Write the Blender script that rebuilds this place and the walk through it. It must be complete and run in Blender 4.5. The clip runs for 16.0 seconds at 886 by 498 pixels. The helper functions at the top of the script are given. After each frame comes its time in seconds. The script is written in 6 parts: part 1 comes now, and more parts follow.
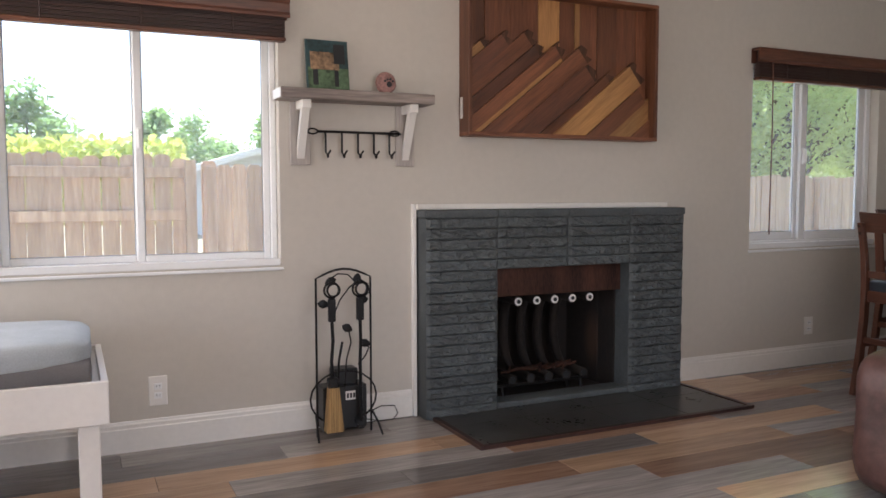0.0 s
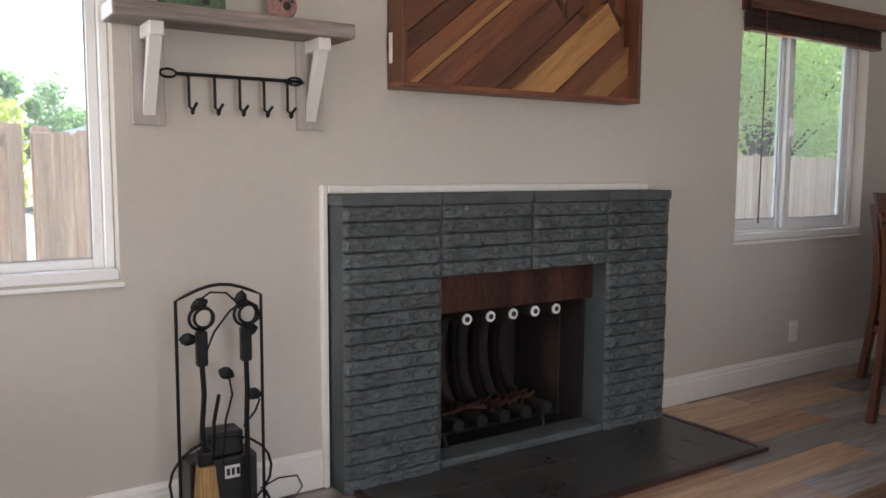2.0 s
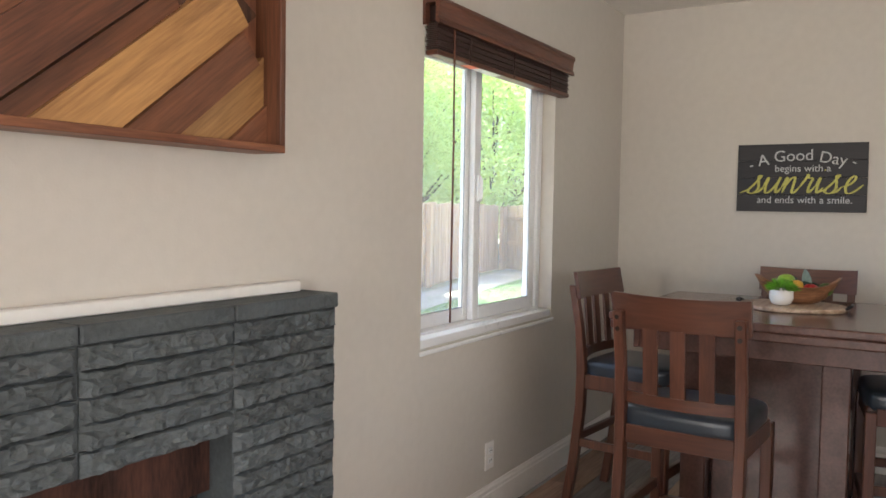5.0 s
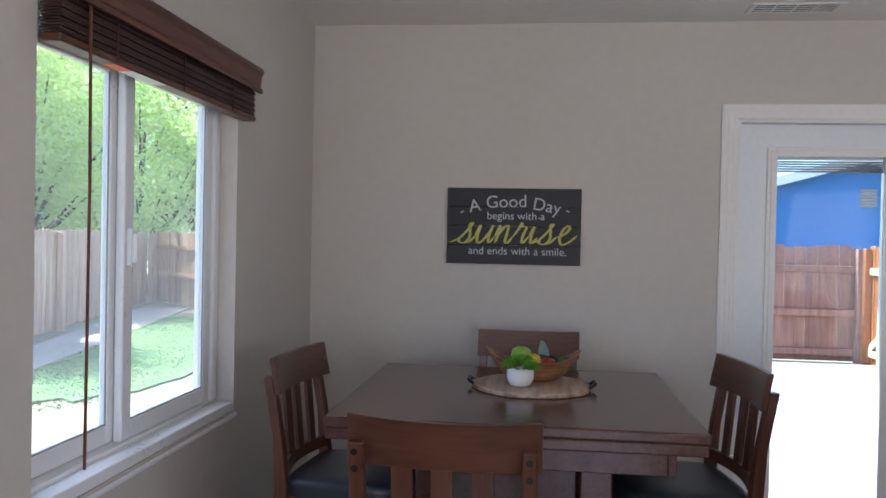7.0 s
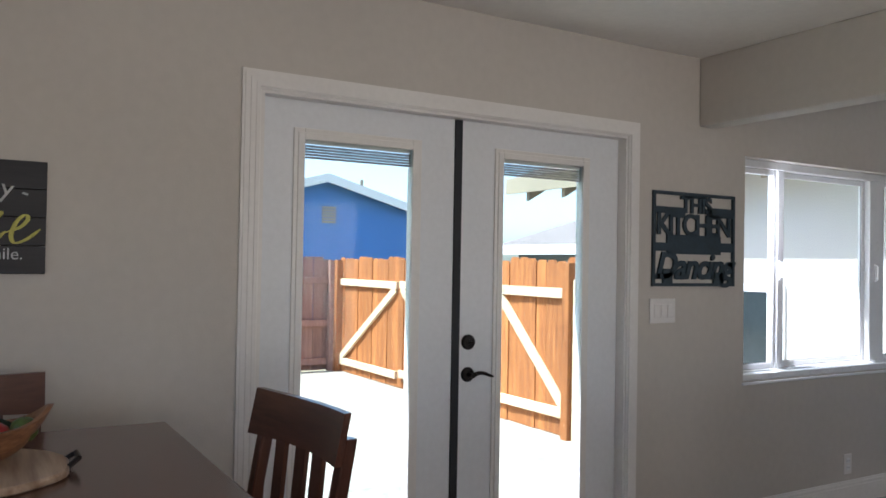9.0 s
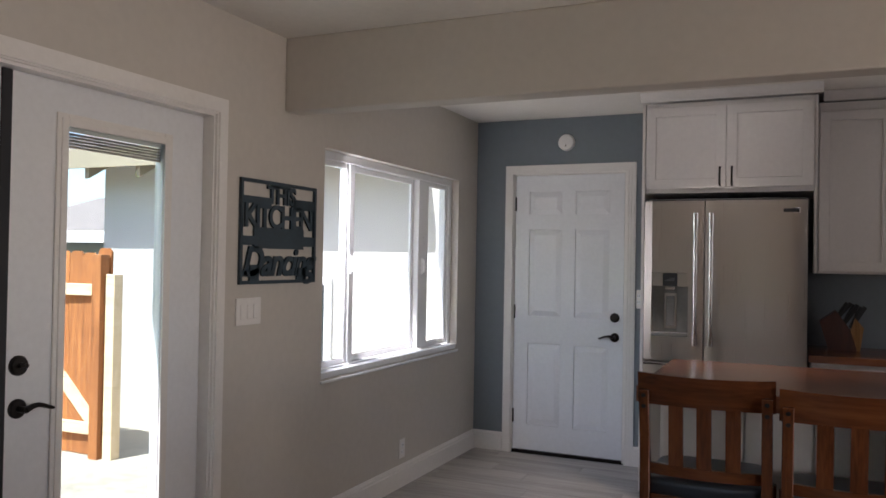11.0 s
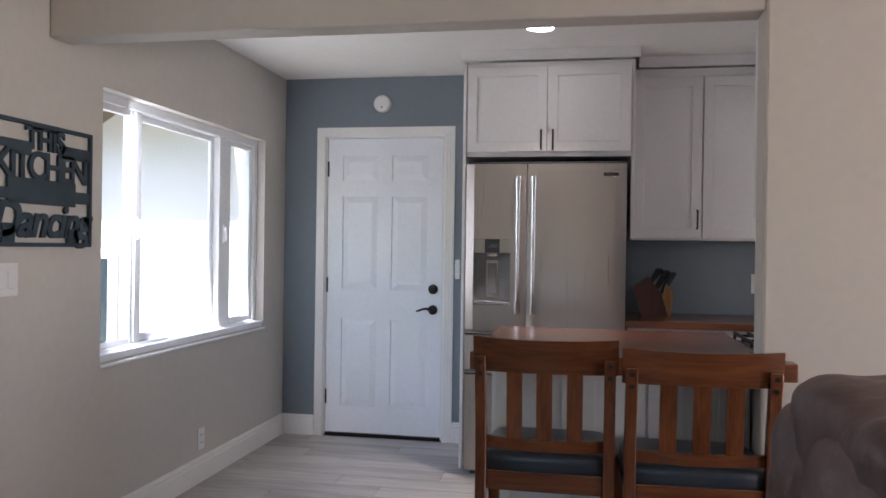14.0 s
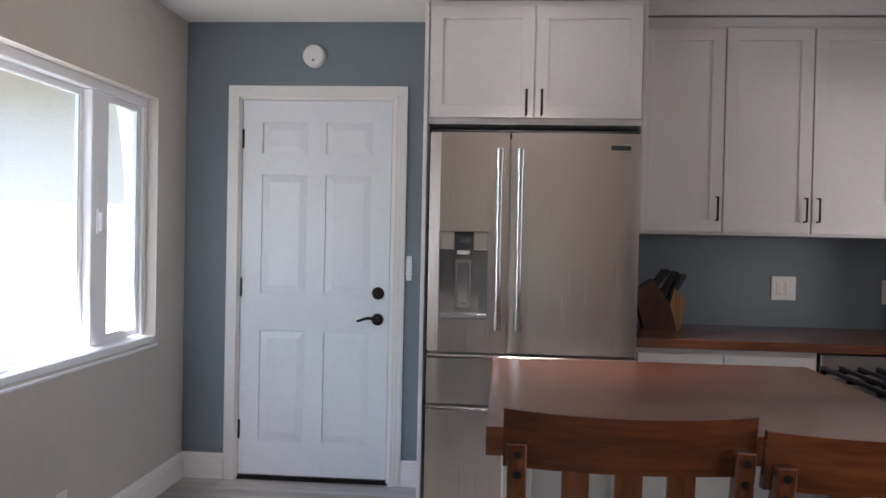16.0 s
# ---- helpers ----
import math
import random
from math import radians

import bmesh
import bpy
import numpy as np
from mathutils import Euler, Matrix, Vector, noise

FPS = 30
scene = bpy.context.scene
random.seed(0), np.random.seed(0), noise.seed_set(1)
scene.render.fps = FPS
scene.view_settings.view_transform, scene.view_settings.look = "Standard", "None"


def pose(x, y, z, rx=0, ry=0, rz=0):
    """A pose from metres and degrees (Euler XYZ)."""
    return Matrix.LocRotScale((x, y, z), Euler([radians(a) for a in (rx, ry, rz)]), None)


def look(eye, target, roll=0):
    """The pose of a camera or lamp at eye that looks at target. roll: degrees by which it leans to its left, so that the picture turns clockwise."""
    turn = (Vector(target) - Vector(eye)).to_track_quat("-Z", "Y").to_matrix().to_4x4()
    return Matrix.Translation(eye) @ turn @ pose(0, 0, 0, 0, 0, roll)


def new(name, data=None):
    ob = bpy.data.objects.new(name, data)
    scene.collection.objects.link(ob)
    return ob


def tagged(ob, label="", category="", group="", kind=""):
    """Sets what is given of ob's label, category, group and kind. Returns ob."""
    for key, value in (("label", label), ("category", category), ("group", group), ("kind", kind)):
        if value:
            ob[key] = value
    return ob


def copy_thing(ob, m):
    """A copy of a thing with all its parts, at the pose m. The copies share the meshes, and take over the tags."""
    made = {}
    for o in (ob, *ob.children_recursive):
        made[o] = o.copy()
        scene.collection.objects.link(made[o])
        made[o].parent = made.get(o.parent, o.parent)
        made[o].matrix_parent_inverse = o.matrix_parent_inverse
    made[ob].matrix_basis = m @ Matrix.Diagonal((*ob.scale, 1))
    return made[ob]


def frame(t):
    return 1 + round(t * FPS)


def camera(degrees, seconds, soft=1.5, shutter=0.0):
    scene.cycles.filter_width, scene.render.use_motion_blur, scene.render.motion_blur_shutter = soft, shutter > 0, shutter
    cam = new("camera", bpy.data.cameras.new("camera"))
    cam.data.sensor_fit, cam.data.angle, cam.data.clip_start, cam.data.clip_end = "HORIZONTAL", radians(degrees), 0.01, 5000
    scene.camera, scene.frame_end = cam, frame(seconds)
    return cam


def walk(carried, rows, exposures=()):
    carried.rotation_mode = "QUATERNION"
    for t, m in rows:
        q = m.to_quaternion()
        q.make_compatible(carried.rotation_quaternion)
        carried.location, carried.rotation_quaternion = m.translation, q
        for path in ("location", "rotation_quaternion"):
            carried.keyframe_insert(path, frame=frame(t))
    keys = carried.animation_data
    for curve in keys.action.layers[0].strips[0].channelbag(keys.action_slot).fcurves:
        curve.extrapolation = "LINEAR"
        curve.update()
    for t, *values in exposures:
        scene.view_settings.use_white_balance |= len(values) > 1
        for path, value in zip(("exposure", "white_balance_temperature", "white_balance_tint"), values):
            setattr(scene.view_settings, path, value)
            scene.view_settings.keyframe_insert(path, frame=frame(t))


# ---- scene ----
cam = camera(58.1, 16.0, soft=1.6)
PATH = [
    (0, (0.763, 0.804, 1.151), (1.608, 2.612, 1.013), -0.1),
    (0.5, (0.86, 1.125, 1.184), (1.814, 2.876, 1.033), 0.3),
    (1, (0.916, 1.433, 1.179), (1.934, 3.147, 1.027), 0.2),
    (1.5, (0.993, 1.702, 1.155), (2.052, 3.39, 0.985), 0.3),
    (2, (1.152, 1.979, 1.157), (2.25, 3.638, 0.959), 0.3),
    (2.5, (1.293, 2.205, 1.131), (2.443, 3.826, 0.903), 0.2),
    (3, (1.419, 2.405, 1.118), (2.642, 3.968, 0.872), 0.2),
    (3.5, (1.668, 2.581, 1.104), (2.999, 4.056, 0.87), 0.2),
    (4, (1.9, 2.718, 1.159), (3.362, 4.069, 0.962), 0.5),
    (4.2, (1.976, 2.777, 1.196), (3.492, 4.07, 1.023), 0.7),
    (6.3, (2.742, 3.399, 1.413), (4.669, 3.933, 1.374), 0.9),
    (6.5, (2.833, 3.446, 1.425), (4.781, 3.898, 1.394), 1.0),
    (7, (3.049, 3.487, 1.449), (5.036, 3.719, 1.419), 1.2),
    (7.5, (3.348, 3.495, 1.473), (5.348, 3.46, 1.445), 1.4),
    (8, (3.608, 3.574, 1.387), (5.572, 3.199, 1.417), 1.2),
    (8.5, (3.832, 3.591, 1.4), (5.706, 2.894, 1.432), 1.1),
    (9, (3.978, 3.481, 1.382), (5.701, 2.466, 1.419), 1.0),
    (9.5, (4.175, 3.36, 1.396), (5.689, 2.054, 1.438), 0.8),
    (10, (4.305, 3.342, 1.399), (5.582, 1.804, 1.444), 0.7),
    (10.2, (4.361, 3.365, 1.416), (5.543, 1.752, 1.455), 0.8),
    (12.3, (4.825, 3.450, 1.354), (5.25, 1.496, 1.383), 0.8),
    (12.5, (4.849, 3.452, 1.336), (5.239, 1.491, 1.363), 0.8),
    (13, (4.866, 3.450, 1.309), (5.203, 1.478, 1.328), 0.8),
    (13.5, (4.817, 3.28, 1.294), (5.149, 1.307, 1.303), 0.8),
    (14, (4.748, 3.067, 1.307), (5.111, 1.101, 1.304), 0.8),
    (14.5, (4.766, 2.841, 1.306), (5.17, 0.882, 1.29), 0.8),
    (15, (4.818, 2.578, 1.329), (5.23, 0.621, 1.303), 1.0),
    (15.5, (4.924, 2.254, 1.346), (5.267, 0.283, 1.313), 1.0),
    (16, (5.12, 1.995, 1.342), (5.274, 0.001, 1.308), 1.2),
]
EXPOSURES = [(0, 1.7, 5850, 18), (1.5, 1.7, 5750, 16), (2.5, 1.85, 5900, 14), (3.5, 2.25, 6700, 13), (4.2, 2.6, 6500, 12), (6.5, 2.05, 5200, 17),
             (7.5, 1.8, 5300, 17), (8.5, 1.75, 5350, 13), (9.2, 1.5, 5800, 16), (10, 1.35, 6150, 20), (12.5, 1.95, 5800, 20), (14, 2.15, 5650, 19), (16, 2.2, 5750, 19)]
walk(cam, [(t, look(eye, target, roll)) for t, eye, target, roll in PATH], EXPOSURES)

# ---- world, sun, large lights ----
world = bpy.data.worlds.new("sky")
world.use_nodes = True
scene.world = world
wn = world.node_tree.nodes
sky = wn.new("ShaderNodeTexSky")
sky.sky_type, sky.sun_disc = "NISHITA", False
sky.sun_elevation, sky.sun_rotation = radians(61), radians(17)
sky.dust_density = 2.0
world.node_tree.links.new(sky.outputs[0], wn["Background"].inputs[0])
wn["Background"].inputs[1].default_value = 0.15
sun = new("sun", bpy.data.lights.new("sun", "SUN"))
sun.data.energy, sun.data.angle, sun.data.color = 4.9, radians(0.6), (1.0, 0.95, 0.87)
sun.matrix_world = look((0, 0, 30), (-0.14 * 30, -0.46 * 30, 30 - 0.876 * 30))


def fill_lamp(eye, target, w, h, watts, color=(0.93, 0.97, 1.0)):
    """An added area lamp that stands in for daylight from an opening."""
    ob = new("added_fill_light", bpy.data.lights.new("added_fill_light", "AREA"))
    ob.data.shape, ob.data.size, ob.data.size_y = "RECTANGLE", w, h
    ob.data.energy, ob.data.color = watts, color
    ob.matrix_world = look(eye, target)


# unseen, added windows behind the walk give fill light: kitchen end, slider, west, north
fill_lamp((2.87, -0.95, 1.5), (5.6, -1.0, 1.0), 0.85, 0.95, 0.7, (1.0, 0.96, 0.90))
fill_lamp((1.95, 0.22, 1.15), (5.6, 4.2, 2.3), 1.5, 1.8, 15, (1.0, 0.90, 0.76))
fill_lamp((-2.44, 2.4, 1.30), (5.0, 2.9, 2.2), 2.1, 1.55, 13, (1.0, 0.89, 0.73))
fill_lamp((-1.2, 4.62, 1.41), (5.4, 0.4, 1.75), 1.5, 1.34, 24, (1.0, 0.90, 0.76))
# extra lamp slanting in through the kitchen window, added to brighten the panel door
fill_lamp((6.915, -0.30, 1.40), (6.05, -2.1, 1.15), 0.15, 1.0, 2.1, (1.0, 0.985, 0.96))

# ---- materials ----
def material(name, color, rough=0.6, metal=0.0, var=0.12, scale=3.0, fine=60.0, bump=0.15, bump_scale=None,
             stretch=(1, 1, 1), color2=None, rnd=0.0, spec=0.5, coat=0.0, emit=0.0, depth=0.004, rv=0.1):
    """A surface with broad stains, fine grain and relief; rnd varies it from object to object."""
    m = bpy.data.materials.new(name)
    m.use_nodes = True
    nt = m.node_tree
    n, l = nt.nodes, nt.links
    b = n["Principled BSDF"]
    geo = n.new("ShaderNodeTexCoord")
    mp = n.new("ShaderNodeMapping")
    mp.inputs["Scale"].default_value = stretch
    info = n.new("ShaderNodeObjectInfo")
    off = n.new("ShaderNodeVectorMath")
    off.operation = "SCALE"
    off.inputs[0].default_value = (7.3, 3.1, 5.7)
    l.new(info.outputs["Random"], off.inputs["Scale"])
    l.new(geo.outputs["Object"], mp.inputs["Vector"])
    l.new(off.outputs[0], mp.inputs["Location"])
    big = n.new("ShaderNodeTexNoise")
    big.inputs["Scale"].default_value, big.inputs["Detail"].default_value = scale, 4
    small = n.new("ShaderNodeTexNoise")
    small.inputs["Scale"].default_value, small.inputs["Detail"].default_value = fine, 5
    l.new(mp.outputs[0], big.inputs["Vector"])
    l.new(mp.outputs[0], small.inputs["Vector"])
    mixf = n.new("ShaderNodeMix")
    mixf.data_type = "FLOAT"
    mixf.inputs[0].default_value = 0.45
    l.new(big.outputs[0], mixf.inputs[2])
    l.new(small.outputs[0], mixf.inputs[3])
    ramp = n.new("ShaderNodeValToRGB")
    c2 = color2 or tuple(c * (1 - var * 2.2) for c in color)
    c1 = tuple(min(1, c * (1 + var)) for c in color)
    ramp.color_ramp.elements[0].position, ramp.color_ramp.elements[1].position = 0.32, 0.68
    ramp.color_ramp.elements[0].color, ramp.color_ramp.elements[1].color = (*c2, 1), (*c1, 1)
    l.new(mixf.outputs[0], ramp.inputs[0])
    out = ramp.outputs[0]
    if rnd:
        hsv = n.new("ShaderNodeHueSaturation")
        mr = n.new("ShaderNodeMapRange")
        mr.inputs[3].default_value, mr.inputs[4].default_value = 1 - rnd, 1 + rnd
        l.new(info.outputs["Random"], mr.inputs[0])
        l.new(mr.outputs[0], hsv.inputs["Value"])
        l.new(out, hsv.inputs["Color"])
        out = hsv.outputs[0]
    l.new(out, b.inputs["Base Color"])
    rr = n.new("ShaderNodeMapRange")
    rr.inputs[3].default_value, rr.inputs[4].default_value = max(0.03, rough - rv), min(1, rough + rv)
    l.new(mixf.outputs[0], rr.inputs[0])
    l.new(rr.outputs[0], b.inputs["Roughness"])
    b.inputs["Metallic"].default_value = metal
    b.inputs["Specular IOR Level"].default_value = spec
    b.inputs["Coat Weight"].default_value = coat
    b.inputs["Coat Roughness"].default_value = 0.2
    if bump:
        bm_ = n.new("ShaderNodeBump")
        bm_.inputs["Strength"].default_value, bm_.inputs["Distance"].default_value = bump, depth
        src = small
        if bump_scale:
            src = n.new("ShaderNodeTexNoise")
            src.inputs["Scale"].default_value, src.inputs["Detail"].default_value = bump_scale, 6
            l.new(mp.outputs[0], src.inputs["Vector"])
        l.new(src.outputs[0], bm_.inputs["Height"])
        l.new(bm_.outputs[0], b.inputs["Normal"])
    if emit:
        b.inputs["Emission Color"].default_value, b.inputs["Emission Strength"].default_value = (*color, 1), emit
    return m


def wood(name, dark, light, rough=0.45, axis="x", rnd=0.15, grain=1.0, coat=0.0, bump=0.2):
    s = {"x": (1, 14, 14), "y": (14, 1, 14), "z": (14, 14, 1)}[axis]
    return material(name, light, rough, color2=dark, scale=1.6 * grain, fine=9 * grain, stretch=s, rnd=rnd, bump=bump,
                    coat=coat, depth=0.002, rv=0.03)


WALL = material("greige_wall_paint", (0.56, 0.525, 0.475), 0.75, var=0.03, scale=1.2, fine=25, bump=0.22, bump_scale=130, depth=0.002)
ACCENT = material("slate_blue_wall_paint", (0.185, 0.216, 0.242), 0.7, var=0.04, scale=1.2, fine=25, bump=0.2, bump_scale=130, depth=0.002)
CEIL = material("ceiling_paint", (0.82, 0.79, 0.74), 0.85, var=0.03, scale=1.0, fine=30, bump=0.3, bump_scale=90, depth=0.003)
TRIM = material("white_trim_paint", (0.78, 0.76, 0.73), 0.35, var=0.03, scale=2, fine=40, bump=0.05)
VINYL = material("white_window_vinyl", (0.80, 0.81, 0.82), 0.3, var=0.02, scale=3, fine=50, bump=0.03)
DOORW = material("white_door_paint", (0.76, 0.78, 0.80), 0.38, var=0.03, scale=2, fine=40, bump=0.06)
CABW = material("white_cabinet_paint", (0.72, 0.69, 0.67), 0.4, var=0.03, scale=2, fine=40, bump=0.05)
PLANK = wood("vinyl_plank_brown", (0.17, 0.102, 0.070), (0.33, 0.205, 0.135), 0.17, "x", rnd=0.5, grain=0.7, bump=0.03)
PLANKG = wood("vinyl_plank_grey", (0.14, 0.125, 0.118), (0.27, 0.245, 0.23), 0.17, "x", rnd=0.45, grain=0.7, bump=0.03)
PLANKL = wood("vinyl_plank_tan", (0.30, 0.19, 0.12), (0.50, 0.335, 0.215), 0.17, "x", rnd=0.25, grain=0.7, bump=0.03)
KPLANK = wood("kitchen_plank_grey", (0.16, 0.147, 0.133), (0.36, 0.34, 0.315), 0.33, "x", rnd=0.2, grain=0.55, bump=0.04)
SUBFLOOR = material("floor_joint", (0.03, 0.025, 0.02), 0.8)
SLATE = material("painted_brick_charcoal", (0.086, 0.099, 0.105), 0.62, var=0.2, scale=9, fine=70, bump=0.7, bump_scale=70, rnd=0.12, depth=0.010)
MORTAR = material("painted_mortar_charcoal", (0.078, 0.089, 0.094), 0.75, var=0.2, scale=6, fine=90, bump=0.4)
HEARTH = material("dark_slate_hearth", (0.056, 0.056, 0.054), 0.3, var=0.25, scale=5, fine=45, bump=0.2)
SOOT = material("sooty_firebox", (0.020, 0.014, 0.012), 0.85, var=0.5, scale=3, fine=30, bump=0.4, color2=(0.008, 0.007, 0.007))
RUST = material("rusted_steel", (0.085, 0.035, 0.024), 0.6, metal=0.35, var=0.4, scale=4, fine=40, bump=0.2, stretch=(3, 1, 0.6))
IRON = material("black_wrought_iron", (0.016, 0.016, 0.018), 0.45, metal=0.6, var=0.2, bump=0.2)
BLACK = material("black_plastic", (0.015, 0.017, 0.02), 0.4, var=0.1, bump=0.05)
BRONZE = material("oil_rubbed_bronze", (0.022, 0.018, 0.016), 0.38, metal=0.7, var=0.2, bump=0.05)
STEEL = material("brushed_stainless", (0.44, 0.405, 0.375), 0.30, metal=0.95, var=0.01, scale=2, fine=10, stretch=(260, 260, 1.0), bump=0)
CHROME = material("polished_steel", (0.62, 0.61, 0.60), 0.16, metal=1.0, var=0.03, bump=0)
CERAMIC = material("white_ceramic", (0.8, 0.79, 0.77), 0.2, var=0.02, bump=0)
CHAIRW = wood("cherry_brown_wood", (0.066, 0.021, 0.009), (0.165, 0.055, 0.020), 0.26, "z", rnd=0.1, coat=0.25, bump=0.06)
CHAIRD = wood("dark_brown_chair_wood", (0.050, 0.019, 0.012), (0.110, 0.043, 0.025), 0.30, "z", rnd=0.1, coat=0.2, bump=0.05)
CHAIRWX = wood("cherry_brown_wood_rail", (0.066, 0.021, 0.009), (0.165, 0.055, 0.020), 0.26, "x", rnd=0.1, coat=0.25, bump=0.06, grain=0.6)
CHAIRDX = wood("dark_brown_chair_rail", (0.050, 0.019, 0.012), (0.110, 0.043, 0.025), 0.30, "x", rnd=0.1, coat=0.2, bump=0.05, grain=0.6)
TABLEW = wood("espresso_table_wood", (0.062, 0.028, 0.022), (0.105, 0.048, 0.036), 0.22, "x", rnd=0.04, grain=0.7, coat=0.15, bump=0.05)
BUTCHER = wood("red_brown_butcher_block", (0.085, 0.026, 0.013), (0.205, 0.078, 0.038), 0.22, "x", rnd=0.22, grain=0.6, coat=0.3, bump=0.05)
# black vinyl, with the window's blue reflection mixed into its base colour
VINYLSEAT = material("blue_sheened_black_vinyl", (0.026, 0.034, 0.046), 0.34, var=0.15, scale=5, fine=120, bump=0.15, depth=0.001)
LEATHER = material("brown_leather", (0.098, 0.050, 0.042), 0.46, var=0.25, scale=4, fine=30, bump=0.5, bump_scale=8, depth=0.018, rv=0.05)
CEDAR = [wood("cedar_%s" % k, d, c, 0.5, ax, rnd=0.3, grain=1.2, coat=0.08) for k, d, c, ax in (
    ("red_x", (0.075, 0.026, 0.013), (0.22, 0.085, 0.038), "x"), ("brown_x", (0.045, 0.018, 0.010), (0.15, 0.055, 0.027), "x"),
    ("tan_x", (0.22, 0.10, 0.035), (0.46, 0.25, 0.09), "x"),
    ("red_z", (0.075, 0.026, 0.013), (0.21, 0.08, 0.036), "z"), ("tan_z", (0.24, 0.11, 0.035), (0.44, 0.23, 0.085), "z"))]
BLINDW = wood("walnut_blind", (0.045, 0.016, 0.010), (0.17, 0.062, 0.034), 0.4, "x", rnd=0.1)
BLINDD = wood("dark_walnut_blind", (0.018, 0.009, 0.008), (0.06, 0.026, 0.020), 0.45, "x", rnd=0.2)
SHELFW = wood("weathered_grey_wood", (0.11, 0.09, 0.082), (0.29, 0.245, 0.225), 0.7, "x", rnd=0.1)
FENCE = wood("weathered_fence_board", (0.36, 0.215, 0.125), (0.62, 0.43, 0.27), 0.8, "z", rnd=0.18)
FENCEO = wood("new_redwood_fence", (0.20, 0.063, 0.016), (0.42, 0.155, 0.042), 0.7, "z", rnd=0.22)
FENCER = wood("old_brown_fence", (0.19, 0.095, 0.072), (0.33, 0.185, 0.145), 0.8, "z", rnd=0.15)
LUMBER = wood("pale_lumber", (0.46, 0.34, 0.21), (0.68, 0.53, 0.36), 0.7, "x", rnd=0.1)
STUCCO = material("white_stucco", (0.56, 0.555, 0.53), 0.9, var=0.05, scale=1, fine=30, bump=0.4, bump_scale=60, depth=0.006)
BLUEH = material("blue_house_paint", (0.075, 0.19, 0.46), 0.7, var=0.05, scale=1, fine=20, bump=0.2)
TANP = material("tan_eave_paint", (0.31, 0.26, 0.185), 0.7, var=0.06, bump=0.1)
SHINGLE = material("asphalt_shingle", (0.20, 0.165, 0.15), 0.9, var=0.2, scale=6, fine=80, bump=0.5, depth=0.01)
CONCRETE = material("patio_concrete", (0.34, 0.30, 0.245), 0.85, var=0.2, scale=0.9, fine=14, bump=0.2)
GRASS = material("lawn_grass", (0.075, 0.165, 0.045), 0.9, var=0.4, scale=1.2, fine=25, bump=0.6, color2=(0.13, 0.15, 0.055), depth=0.03)
DIRT = material("dry_dirt", (0.24, 0.195, 0.13), 0.95, var=0.2, scale=0.9, fine=12, bump=0.5, color2=(0.165, 0.15, 0.08), depth=0.03)
LEAF = material("tree_leaf", (0.74, 0.80, 0.38), 0.6, var=0.25, scale=0.6, fine=4, bump=0, rnd=0.12, color2=(0.54, 0.65, 0.26))
LEAFD = material("far_tree_leaf", (0.26, 0.38, 0.13), 0.6, var=0.3, scale=0.6, fine=4, bump=0, color2=(0.15, 0.25, 0.09))
LEAFY = material("yellow_green_leaf", (0.58, 0.56, 0.10), 0.6, var=0.3, scale=0.6, fine=4, bump=0, color2=(0.34, 0.44, 0.09))
BARK = material("tree_bark", (0.14, 0.10, 0.07), 0.9, var=0.3, scale=4, fine=30, bump=0.6, stretch=(3, 3, 0.5), depth=0.02)


def glass_material(name="window_glass", haze=0.0):
    m = bpy.data.materials.new(name)
    m.use_nodes = True
    n, l = m.node_tree.nodes, m.node_tree.links
    n.remove(n["Principled BSDF"])
    tr, gl, mx = (n.new("ShaderNode" + k) for k in ("BsdfTransparent", "BsdfGlossy", "MixShader"))
    tr.inputs[0].default_value = (0.93, 0.97, 0.96, 1)
    gl.inputs["Roughness"].default_value = 0.02
    mx.inputs[0].default_value = 0.004
    l.new(tr.outputs[0], mx.inputs[1])
    l.new(gl.outputs[0], mx.inputs[2])
    out = mx.outputs[0]
    # a pale translucent share imitates the bright veil of glare over the view
    if haze:
        film, mx2 = n.new("ShaderNodeBsdfTranslucent"), n.new("ShaderNodeMixShader")
        film.inputs[0].default_value = (0.9, 0.9, 0.85, 1)
        mx2.inputs[0].default_value = haze
        l.new(out, mx2.inputs[1])
        l.new(film.outputs[0], mx2.inputs[2])
        out = mx2.outputs[0]
    l.new(out, n["Material Output"].inputs[0])
    return m


GLASS = glass_material()
# north panes, with the glare haze built into the glass
HAZY = glass_material("hazy_window_glass", 0.075)


def let_light_through(m, share=0.65):
    """Leaves that glow when the sun stands behind them."""
    n, l = m.node_tree.nodes, m.node_tree.links
    b = n["Principled BSDF"]
    col = b.inputs["Base Color"].links[0].from_socket
    tr, mx = n.new("ShaderNodeBsdfTranslucent"), n.new("ShaderNodeMixShader")
    l.new(col, tr.inputs[0])
    mx.inputs[0].default_value = share
    l.new(b.outputs[0], mx.inputs[1])
    l.new(tr.outputs[0], mx.inputs[2])
    l.new(mx.outputs[0], n["Material Output"].inputs[0])


let_light_through(LEAF)
let_light_through(LEAFY)
let_light_through(LEAFD)

